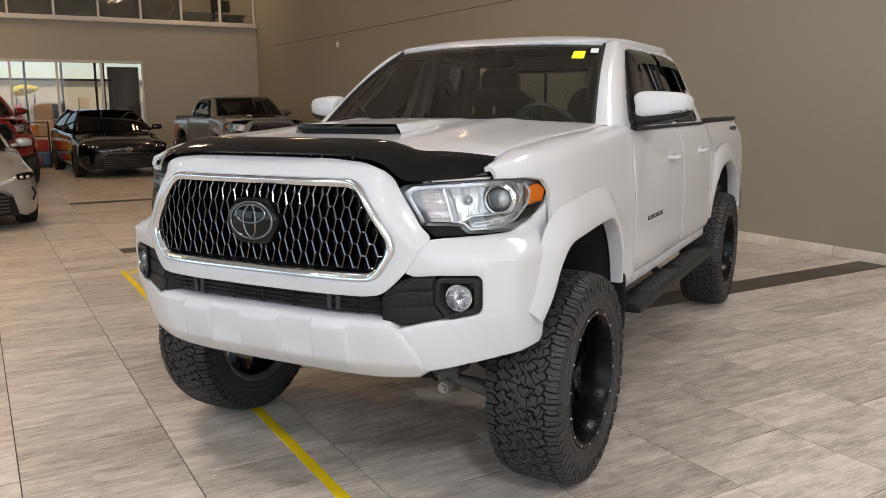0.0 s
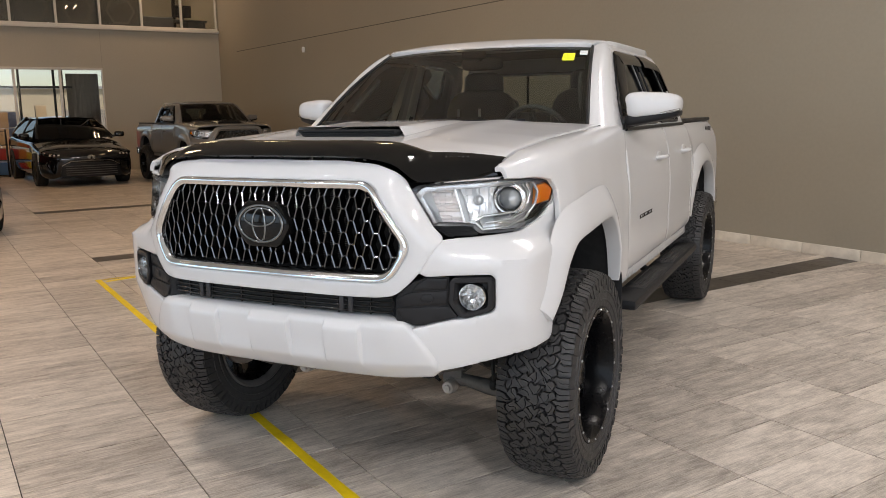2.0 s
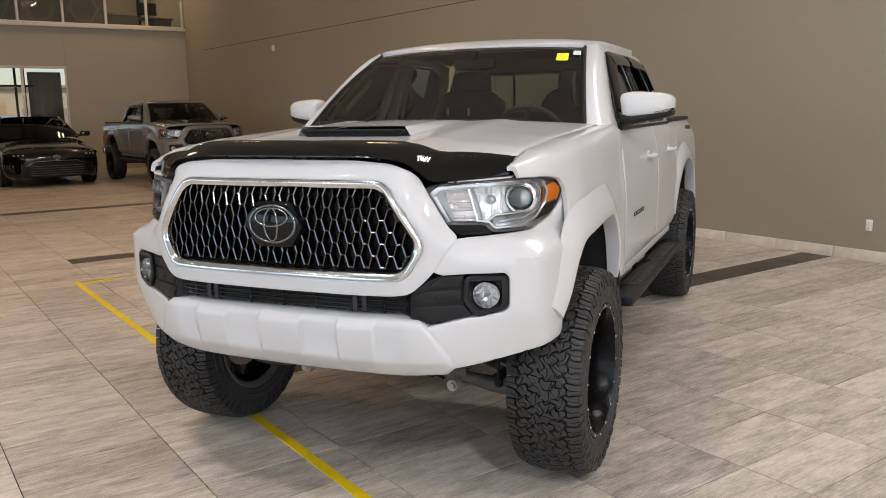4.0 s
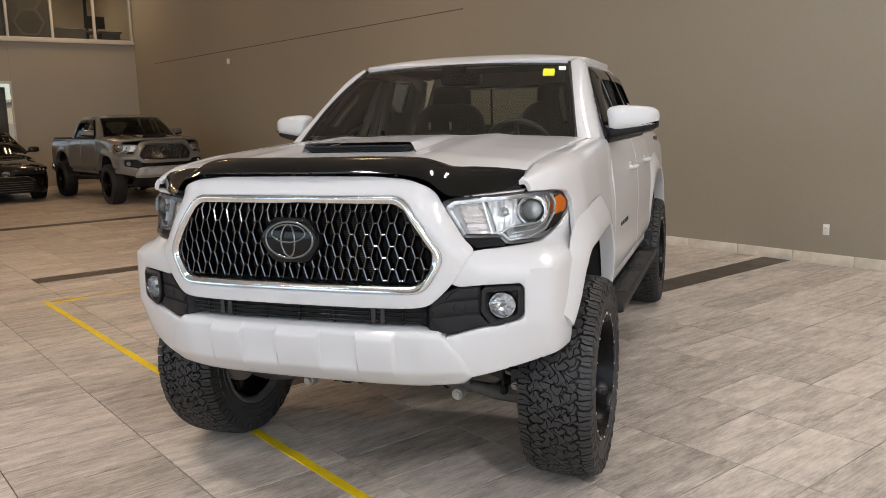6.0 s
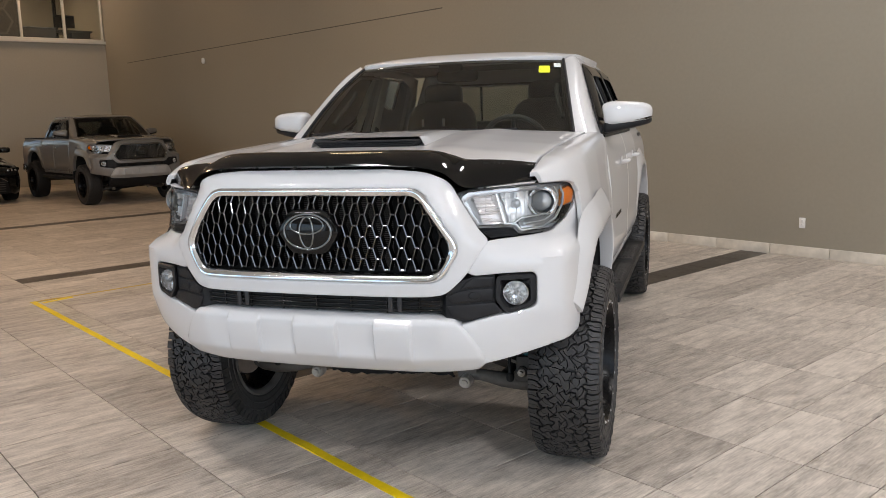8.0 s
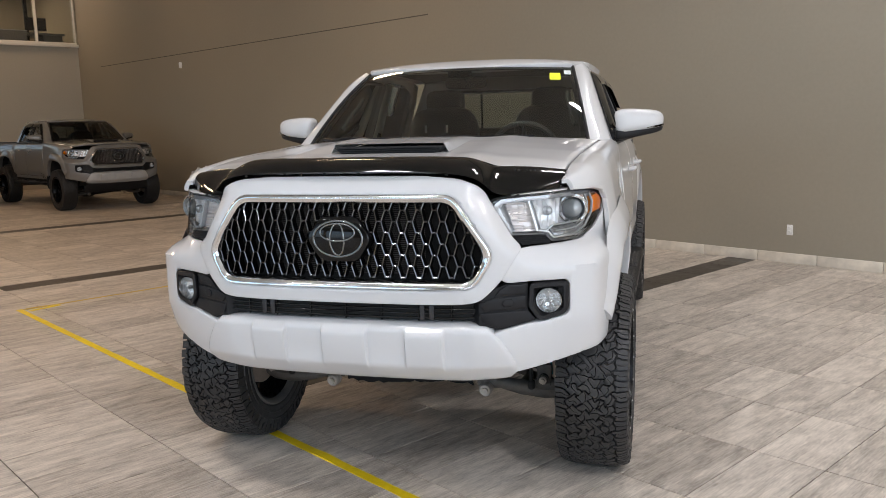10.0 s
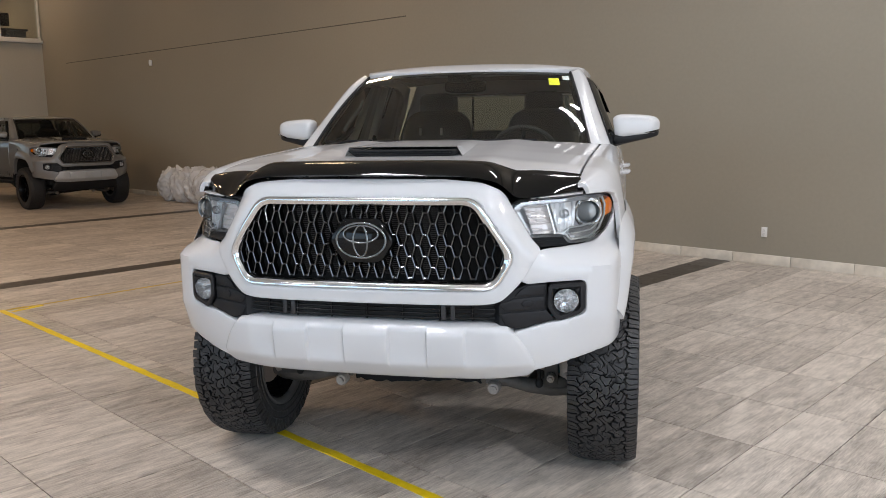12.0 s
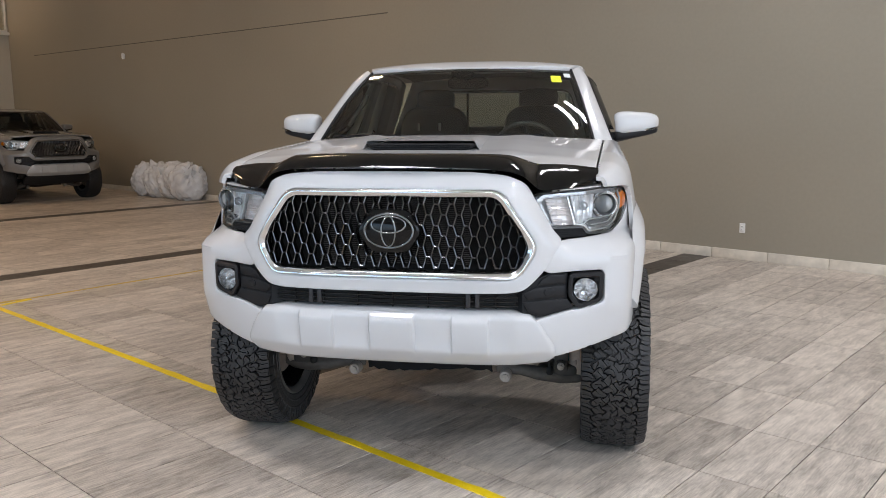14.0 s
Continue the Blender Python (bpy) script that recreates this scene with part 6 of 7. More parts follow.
        bm = bmesh.new()
        tube(bm, [(sg * (0.66 - 0.00008 * k) + 0.055 * math.cos(k * 0.5), 0.665 + 0.055 * math.sin(k * 0.5), 0.50 + 0.0035 * k) for k in range(90)], 0.009, 6)
        part("coil_spring", bm, STEEL, truck, "", 60)
        bm = bmesh.new()
        tube(bm, [(sg * 0.30, 0.675, 0.42), (sg * 0.45, 0.675, 0.415), (sg * 0.50, 0.675, 0.412), (sg * 0.55, 0.675, 0.41), (sg * 0.60, 0.675, 0.41), (sg * 0.74, 0.675, 0.408)], [0.022, 0.022, 0.05, 0.032, 0.05, 0.03], 12)
        part("drive_shaft", bm, DARK, truck, "", 50)
        bm = bmesh.new()
        superellipsoid(bm, (sg * 0.70, 0.675, 0.42), (0.05, 0.08, 0.16), 0.6)
        tube(bm, [(sg * 0.70, 0.60, 0.36), (sg * 0.40, 0.80, 0.37)], 0.014, 8)
        part("hub_carrier", bm, material("dusty_casting", (0.46, 0.40, 0.35), 0.7, 0.2, grain=0.35, grain_scale=40), truck, "", 60)
        # black step board along the sill
        bm = bmesh.new()
        cube(bm, (sg * 0.905 - 0.072, 1.36, 0.492), (sg * 0.905 + 0.072, 3.22, 0.544), bevel=0.022)
        for y in (1.50, 2.25, 3.0):
            tube(bm, [(sg * 0.905, y, 0.49), (sg * 0.84, y, 0.52), (sg * 0.76, y, 0.58)], 0.022, 8)
        step = part("side_step", bm, PLASTIC, truck, "black side step board", 50)
        for y in (1.95, 2.70):
            bm = bmesh.new()
            cube(bm, (sg * 0.905 - 0.050, y - 0.30, 0.539), (sg * 0.905 + 0.050, y + 0.30, 0.549), bevel=0.004)
            for k in range(4):
                cube(bm, (sg * 0.905 - 0.038 + 0.022 * k, y - 0.25, 0.548), (sg * 0.905 - 0.028 + 0.022 * k, y + 0.25, 0.553), bevel=0.002)
            part("step_pad", bm, RUBBER, step, "black ribbed step pad")
        # bracket that carries the pivot of the arm
        bm = bmesh.new()
        cube(bm, (sg * 0.367 - 0.045, 0.585, 0.30), (sg * 0.367 + 0.045, 0.60, 0.42), bevel=0.006)
        cube(bm, (sg * 0.367 - 0.05, 0.60, 0.34), (sg * 0.367 + 0.05, 0.70, 0.45), bevel=0.015)
        tube(bm, [(sg * 0.33, 0.57, 0.35), (sg * 0.25, 0.56, 0.385), (sg * 0.16, 0.55, 0.40)], [0.018, 0.014, 0.012], 8)
        part("pivot_bracket", bm, GRIME, truck, "", 40)
        # brake hose and sway bar link
        bm = bmesh.new()
        tube(bm, [(sg * 0.50, 0.60, 0.62), (sg * 0.56, 0.56, 0.50), (sg * 0.62, 0.55, 0.44), (sg * 0.70, 0.56, 0.47)], 0.007, 6)
        tube(bm, [(sg * 0.57, 0.54, 0.58), (sg * 0.575, 0.55, 0.33)], 0.008, 6)
        superellipsoid(bm, (sg * 0.575, 0.55, 0.33), (0.018, 0.018, 0.022), 0.8, None, 10, 8)
        part("brake_hose", bm, DARK, truck, "", 50)
        # mud flap
        bm = bmesh.new()
        sheet(bm, rounded([(0.74, 0.72), (0.938, 0.72), (0.940, 0.47), (0.925, 0.41), (0.78, 0.39), (0.74, 0.45)], 0.03, 3), lambda x, z: Vector((sg * x, 1.215 + 0.10 * (0.72 - z) ** 2, z)), 0.05, 0.003, 0.008, out=(0, -1, 0))
        part("mud_flap", bm, PLASTIC, truck, "black mud flap")
    bm = bmesh.new()
    tube(bm, [(-0.72, REAR_AXLE, 0.408), (-0.1, REAR_AXLE, 0.408), (0, REAR_AXLE, 0.408), (0.1, REAR_AXLE, 0.408), (0.72, REAR_AXLE, 0.408)], [0.045, 0.05, 0.15, 0.05, 0.045], 14)
    part("rear_axle", bm, STEEL, truck, "", 60)


def pickup(label, m, paint, hero=True, bar=None):
    truck = thing("pickup_truck", label, "pickup truck", m)
    bumper(truck, paint, hero)
    grille(truck, hero, bar)
    headlight(truck, hero)
    fog_lamp(truck)
    hood(truck, paint)
    fenders(truck, paint)
    flare(truck, FRONT_AXLE, paint, flare_x)
    flare(truck, REAR_AXLE, paint, lambda y: 0.890, True)
    doors(truck, paint)
    cab(truck, paint)
    bed(truck, paint, hero)
    door_mirror(truck, paint)
    interior(truck)
    underside(truck, hero)
    if hero:
        deflector(truck)
        bm = bmesh.new()
        u0, u1, w0, w1 = 0.785, 0.875, 0.750, 0.868
        sheet(bm, rounded([(u0, w0), (u1, w0), (u1, w1), (u0, w1)], 0.01, 3), lambda u, w: screen_at(u, w) + Vector((0, -0.002, 0.0035)), 0.03, 0, 0.001, out=(0, -1, 0.5))
        part("screen_sticker", bm, material("yellow_sticker", (0.72, 0.78, 0.02), 0.6, grain=0.05), truck, "bright yellow paper sticker")
        bm = bmesh.new()
        sheet(bm, [(0.908, 0.845), (0.965, 0.845), (0.965, 0.915), (0.908, 0.915)], lambda u, w: screen_at(u, w) + Vector((0, -0.002, 0.0035)), 0.03, 0, 0.001, out=(0, -1, 0.5))
        part("screen_sticker", bm, material("pale_sticker", (0.62, 0.68, 0.66), 0.6, grain=0.05), truck, "small pale sticker")
        # two short white bars behind the windscreen, of no certain part
        for x in (-0.445, -0.298):
            box("upright_bar", (x - 0.007, 2.443, 1.415), (x + 0.007, 2.457, 1.466), material("white_post", (0.90, 0.90, 0.90), 0.3), truck, "small white upright bar behind the windscreen", bevel=0.002)
    for x, y in ((-0.805, FRONT_HUB), (0.862, FRONT_HUB), (-0.815, REAR_AXLE), (0.815, REAR_AXLE)) if hero else ((-0.85, FRONT_HUB), (0.85, FRONT_HUB), (-0.85, REAR_AXLE), (0.85, REAR_AXLE)):
        wheel(truck, x, y, AXLE_Z, hero, 0.0)
    return truck


BAR = material("smoked_chrome", (0.095, 0.097, 0.10), 0.18, 1.0, grain=0.1, grain_scale=40)
pickup("lifted white four-door pickup truck with black wheels and chrome grille", Matrix(), PAINT, True, BAR)
# ------------------------------------------------------------------ fittings of the room
def in_frame(ob, m):
    ob.matrix_world = m
    return ob


def glazing(name, label, v0, v1, z0, z1, first, step, bar, ledge):
    """A run of panes in white frames in the end wall."""
    win = thing(name, label, "window", END_WALL, kind="structure")
    bm = bmesh.new()
    cube(bm, (v0, -0.03, z0), (v1, 0.10, z0 + bar), bevel=0.004)
    cube(bm, (v0, -0.03, z1 - bar), (v1, 0.10, z1), bevel=0.004)
    part("window_frame", bm, TRIM, win, "white painted frame")
    edges = [v0]
    v = first
    while v < v1 - 0.3:
        edges.append(v)
        v += step
    edges.append(v1)
    for k, v in enumerate(edges):
        box("mullion", (max(v0, v - bar / 2), -0.025, z0 + bar), (min(v1, v + bar / 2), 0.09, z1 - bar), TRIM, win, "white mullion", bevel=0.004)
    for a, b in zip(edges[:-1], edges[1:]):
        p = box("pane", (a + bar / 2, 0.028, z0 + bar), (b - bar / 2, 0.034, z1 - bar), PANE, win)
        p.visible_shadow = False
    if ledge:
        box("window_sill", (v0 - 0.03, -0.10, z0 - 0.075), (v1, -0.002, z0), TRIM, win, "white ledge", bevel=0.006)
    return win


glazing("window_1", "long white-framed office window band above", 0.03, 12.94, SILL_Z, 5.6, 1.03, 1.083, 0.055, True)
glazing("window_2", "tall white-framed glazing to the outside", 3.24, 12.94, 0.14, 2.79, 4.31, 1.10, 0.06, False)
# skirting of tile lengths along the long wall, the joint line, socket, sensor
skirt = thing("baseboard", "pale stone-look tile skirting along the grey wall", "skirting", LONG_WALL, kind="structure")
sk_bm = bmesh.new()
cube(sk_bm, (0.002, -0.012, 0.001), (0.606, -0.0005, 0.106), bevel=0.002)
sk_mesh = mesh_of("skirting_tile", sk_bm, SKIRT, 30)
for k in range(48):
    ob = new("skirting_tile", sk_mesh)
    ob.parent = skirt
    ob.location = (0.16 + 0.61 * k, 0, 0)
seam = box("panel_seam", (3.236, -0.0025, 2.80), (3.244, 0.01, 3.80), material("seam_shadow", (0.33, 0.31, 0.265), 0.8))
seam.matrix_world = END_WALL
tagged(seam, "faint upright seam in the pale wall", "trim", kind="structure")
joint = box("wall_joint", (1.6, -0.0025, 0), (14.6, 0.01, 0.016), material("joint_shadow", (0.11, 0.097, 0.08), 0.8))
joint.matrix_world = LONG_WALL @ Matrix.Translation((0, 0, 3.20)) @ Matrix.Rotation(radians(0.6), 4, "Y")
tagged(joint, "thin dark joint line in the grey wall", "trim", kind="structure")

outlet = thing("wall_socket", "white double wall socket on the grey wall", "wall socket", LONG_WALL @ Matrix.Translation((20.006, -0.001, 0.341)) @ Matrix.Diagonal((0.85, 1, 0.9, 1)))
WHITE_PLASTIC = material("white_plastic", (0.75, 0.74, 0.72), 0.35, grain=0.03, grain_scale=50)
box("cover_plate", (-0.036, -0.008, -0.058), (0.036, 0, 0.058), WHITE_PLASTIC, outlet, bevel=0.003)
for dz in (-0.022, 0.022):
    bm = bmesh.new()
    superellipsoid(bm, (0, -0.009, dz), (0.017, 0.004, 0.015), 0.6, None, 16, 8)
    rec = part("receptacle", bm, WHITE_PLASTIC, outlet, "", 60)
    for dx in (-0.006, 0.006):
        box("slot", (dx - 0.0012, -0.0145, dz - 0.002), (dx + 0.0012, -0.0115, dz + 0.007), DARK, rec)
sensor = thing("wall_sensor", "small white sensor box high on the grey wall", "sensor", LONG_WALL @ Matrix.Translation((6.42, -0.001, 2.90)) @ Matrix.Diagonal((0.72, 1, 0.85, 1)))
bm = bmesh.new()
superellipsoid(bm, (0, -0.03, 0), (0.04, 0.03, 0.075), 0.45)
part("case", bm, WHITE_PLASTIC, sensor, "", 60)
bm = bmesh.new()
superellipsoid(bm, (0, -0.058, -0.02), (0.022, 0.008, 0.025), 0.7)
part("lens_window", bm, TRIM, sensor, "", 60)

# ceiling lamps: long boxes with diffusers
proto_lamp = None
for u, v in LAMPS:
    m = ROOM @ Matrix.Translation((u, v, HIGH))
    if proto_lamp is None:
        proto_lamp = thing("ceiling_light", "long white ceiling light with a warm diffuser", "ceiling light", m, "ceiling lights")
        box("housing", (-0.65, -0.30, -0.08), (0.65, 0.30, 0.0), WHITE_PLASTIC, proto_lamp, bevel=0.01)
        for dv in (-0.17, 0.17):
            box("diffuser", (-0.60, dv - 0.05, -0.092), (0.60, dv + 0.05, -0.081), emitter("lamp_diffuser", (1.0, 0.84, 0.66), 5.0), proto_lamp, "glowing diffuser")
    else:
        copy_thing(proto_lamp, m)

# ------------------------------------------------------------------ beyond the end wall
office = thing("upper_office", "dim brown office behind the window band", "office", END_WALL, kind="structure")
OFF = material("office_wall", (0.34, 0.29, 0.22), 0.8, grain=0.08, grain_scale=6)
box("office_floor", (-0.2, 0.25, 3.55), (13.2, 4.6, 3.62), OFF, office)
box("office_back", (-0.2, 4.5, 3.62), (13.2, 4.6, 5.9), OFF, office)
box("office_end", (-0.3, 0.25, 3.62), (-0.2, 4.6, 5.9), OFF, office)
box("office_end", (13.2, 0.25, 3.62), (13.3, 4.6, 5.9), OFF, office)
box("office_roof", (-0.3, 0.25, 5.9), (13.3, 4.6, 6.0), OFF, office)
box("office_post", (0.95, 0.9, 3.62), (1.03, 0.98, 5.9), DARK, office)
# unseen area lamp without a fixture, added to brighten the office
office_lamp = area_lamp("office_light", END_WALL @ Vector((1.6, 2.6, 5.86)), END_WALL @ Vector((1.6, 2.6, 3.6)), 1.2, 0.6, 60, (1.0, 0.82, 0.6))
FILM = material("window_film", (0.125, 0.118, 0.10), 0.7, grain=0.1, grain_scale=10)
film = thing("window_film", "smoky honeycomb film stuck on the office glass", "window film", END_WALL)
SMOKE = material("smoky_film", (0.095, 0.088, 0.075), 0.45, grain=0.15, grain_scale=4)
for k in range(9):
    v0 = 2.113 + 1.083 * k + 0.035
    box("film_panel", (v0, 0.036, SILL_Z + 0.06), (v0 + 1.013, 0.040, 5.54), SMOKE, film)
    for dz in (0.38, 1.03):
        bm = bmesh.new()
        cx, cz = v0 + 0.5065, SILL_Z + 0.06 + dz
        rings = [[bm.verts.new((cx + r * math.cos(a), 0.0262, cz + r * math.sin(a))) for a in np.arange(6) * math.pi / 3] for r in (0.335, 0.39)]
        for i in range(6):
            bm.faces.new((rings[0][i], rings[0][(i + 1) % 6], rings[1][(i + 1) % 6], rings[1][i]))
        part("hexagon", bm, FILM, film, "", 0)
desk = thing("office_desk", "dark low desk behind the office window", "desk", END_WALL @ Matrix.Translation((0, 0, 3.62)))
box("desk_top", (0.15, 0.5, 0.55), (1.6, 1.3, 0.60), SEAT, desk, bevel=0.01)
box("pedestal", (0.2, 0.55, 0.0), (0.7, 1.25, 0.55), SEAT, desk, bevel=0.01)
box("monitor", (0.55, 0.7, 0.68), (1.1, 0.74, 1.02), DARK, desk, bevel=0.01)
box("monitor_foot", (0.78, 0.68, 0.60), (0.86, 0.78, 0.70), DARK, desk)
for k, (a, b, h) in enumerate(((1.15, 2.02, 0.62), (2.2, 3.1, 0.70), (3.3, 4.2, 0.66))):
    scr = thing("desk_screen", "grey fabric desk screen behind the office window", "desk screen", END_WALL @ Matrix.Translation((0, 0, 3.62)), "office desk screens")
    box("panel", (a, 0.40, 0), (b, 0.45, h), material("screen_fabric", (0.10, 0.10, 0.10), 0.9, grain=0.1), scr, bevel=0.01)
    box("cap", (a, 0.395, h), (b, 0.455, h + 0.02), SATIN, scr)

# outside: forecourt, low building, parked things seen through the glass
yard = box("ground", (-30, 0.26, -0.6), (60, 70, -0.02), material("asphalt", (0.11, 0.105, 0.10), 0.9, grain=0.2, grain_scale=8))
yard.matrix_world = END_WALL
tagged(yard, "grey asphalt forecourt outside the glazing", "forecourt", kind="structure")
shop = thing("warehouse", "cream low warehouse across the forecourt", "building", END_WALL @ Matrix.Translation((-5, 22, 0)))
box("wall", (-10, 0, -0.1), (40, 8, 2.95), material("cream_wall", (0.55, 0.45, 0.30), 0.8, grain=0.08, grain_scale=2), shop)
box("roof", (-10.2, -0.2, 2.95), (40.2, 8.2, 3.08), material("flat_roof", (0.4, 0.39, 0.37), 0.8, grain=0.1), shop)
for k in range(9):
    w = box("roller_door", (-6 + 5 * k, -0.05, -0.08), (-3.4 + 5 * k, 0.02, 1.9), material("roller_door", (0.35, 0.30, 0.24), 0.6, grain=0.1), shop)
ORANGE = material("orange_plastic", (0.70, 0.22, 0.04), 0.5, grain=0.1)
YELLOW = material("yellow_shell", (0.85, 0.60, 0.02), 0.35, grain=0.08)
canopy = thing("inflatable", "yellow inflatable canopy on dark posts outside", "canopy", END_WALL @ Matrix.Translation((5.82, 10.0, 0.11)))
bm = bmesh.new()
superellipsoid(bm, (0, 0, 2.13), (0.46, 0.45, 0.20), 0.8, None, 24, 14, lambda p: Vector((p.x, p.y, p.z * (1 - 0.5 * max(0, -p.x) / 0.46) - 0.06 * (p.x / 0.46))))
part("shell", bm, YELLOW, canopy, "", 60)
for x in (-0.3, 0.3):
    box("post", (x - 0.03, -0.03, -0.02), (x + 0.03, 0.03, 1.98), DARK, canopy)
bm = bmesh.new()
for k in range(5):
    cube(bm, (-0.25 + 0.10 * k, -0.462, 2.08), (-0.18 + 0.10 * k, -0.40, 2.14 + 0.03 * (k % 2)))
part("print", bm, material("dark_print", (0.05, 0.04, 0.01), 0.6), canopy, "dark print drawn as plain bars", 0)
# dark outer frame of the entrance, a brown screen beside it
vestibule = thing("outer_frame", "dark metal outer frame beyond the glazing", "window frame", END_WALL, kind="structure")
for v in (6.14, 5.23, 4.36, 4.15, 7.3, 8.6):
    box("upright", (v - 0.03, 1.0, -0.02), (v + 0.03, 1.06, 2.85), DARK, vestibule)
box("transom", (3.9, 0.995, 2.28), (9.0, 1.065, 2.34), DARK, vestibule)
box("head", (3.9, 0.995, 2.85), (9.0, 1.065, 2.93), DARK, vestibule)
# added boards standing in for an unclear grey-brown column outside
slats = thing("timber_screen", "dark grey-brown board screen outside the glazing", "screen", END_WALL @ Matrix.Translation((3.05, 2.0, -0.02)))
for k in range(7):
    box("slat", (0.125 * k, 0, 0), (0.125 * k + 0.122, 0.03, 2.75), material("grey_brown_board", (0.13, 0.105, 0.085), 0.8, grain=0.3, grain_scale=6), slats, bevel=0.004)
BROWN = material("brown_box", (0.30, 0.16, 0.07), 0.7, grain=0.15)
TAN = material("tan_box", (0.52, 0.36, 0.20), 0.7, grain=0.12)
RED_BOX = material("red_tray", (0.45, 0.03, 0.02), 0.5, grain=0.1)
BLUE = material("blue_drum", (0.05, 0.14, 0.30), 0.5, grain=0.1)
DUSK = material("dark_goods", (0.05, 0.05, 0.07), 0.6, grain=0.2)
GOODS = ((6.16, 9.8, 0.36, 1.72, RED_BOX), (5.30, 9.6, 0.62, 1.75, BROWN), (4.84, 9.9, 0.50, 1.76, DUSK), (3.88, 9.7, 0.36, 1.98, TAN), (4.30, 9.9, 0.5, 1.55, BLUE), (3.40, 9.8, 0.4, 1.60, ORANGE),
         (6.75, 9.4, 0.60, 1.50, BROWN), (7.5, 9.6, 0.65, 1.30, TAN), (2.6, 9.8, 0.6, 1.2, DUSK))
for k, (v, d, w, h, mat) in enumerate(GOODS):
    st = thing("crate", "stack of " + {ORANGE: "orange", TAN: "tan", BLUE: "blue", RED_BOX: "red", YELLOW: "yellow", DUSK: "dark", BROWN: "brown"}[mat] + " crates outside the glazing", "crate", END_WALL @ Matrix.Translation((v, d, -0.02)), "goods outside")
    for j in range(3):
        box("tray", (-w / 2 + 0.01 * (j % 2), -0.2, h * j / 3 + 0.002), (w / 2, 0.2, h * (j + 1) / 3 - 0.02), mat, st, bevel=0.02)


# a bright display rack inside the glazing
rack = thing("display_rack", "low display rack with bright boxed goods", "display rack", END_WALL @ Matrix.Translation((6.08, -0.45, 0)))
for z in (0.04, 0.42, 0.80, 1.15):
    box("shelf", (-0.32, -0.18, z), (0.32, 0.18, z + 0.02), DARK, rack)
for x in (-0.33, 0.31):
    box("side_panel", (x, -0.18, 0), (x + 0.02, 0.18, 1.2), DARK, rack)
for k, (x, z, w, h, mat) in enumerate(((-0.29, 0.06, 0.2, 0.30, BLUE), (-0.07, 0.06, 0.18, 0.26, RED_BOX), (0.13, 0.06, 0.17, 0.30, YELLOW), (-0.28, 0.44, 0.24, 0.28, RED_BOX), (-0.02, 0.44, 0.16, 0.30, ORANGE), (0.16, 0.44, 0.14, 0.24, YELLOW), (-0.27, 0.82, 0.2, 0.26, TAN), (-0.05, 0.82, 0.2, 0.28, ORANGE), (0.17, 0.82, 0.13, 0.22, RED_BOX))):
    bx = thing("goods_box", "bright cardboard box on the display rack", "box", END_WALL @ Matrix.Translation((6.08 + x, -0.45, z)), "boxed goods")
    box("carton", (0, -0.16, 0), (w, 0.12, h), mat, bx, bevel=0.006)


# ------------------------------------------------------------------ the other vehicles
def ruled(bm, rows):
    vs = [[bm.verts.new(p) for p in r] for r in rows]
    for r, q in zip(vs[:-1], vs[1:]):
        for i in range(len(r) - 1):
            bm.faces.new((r[i], r[i + 1], q[i + 1], q[i]))


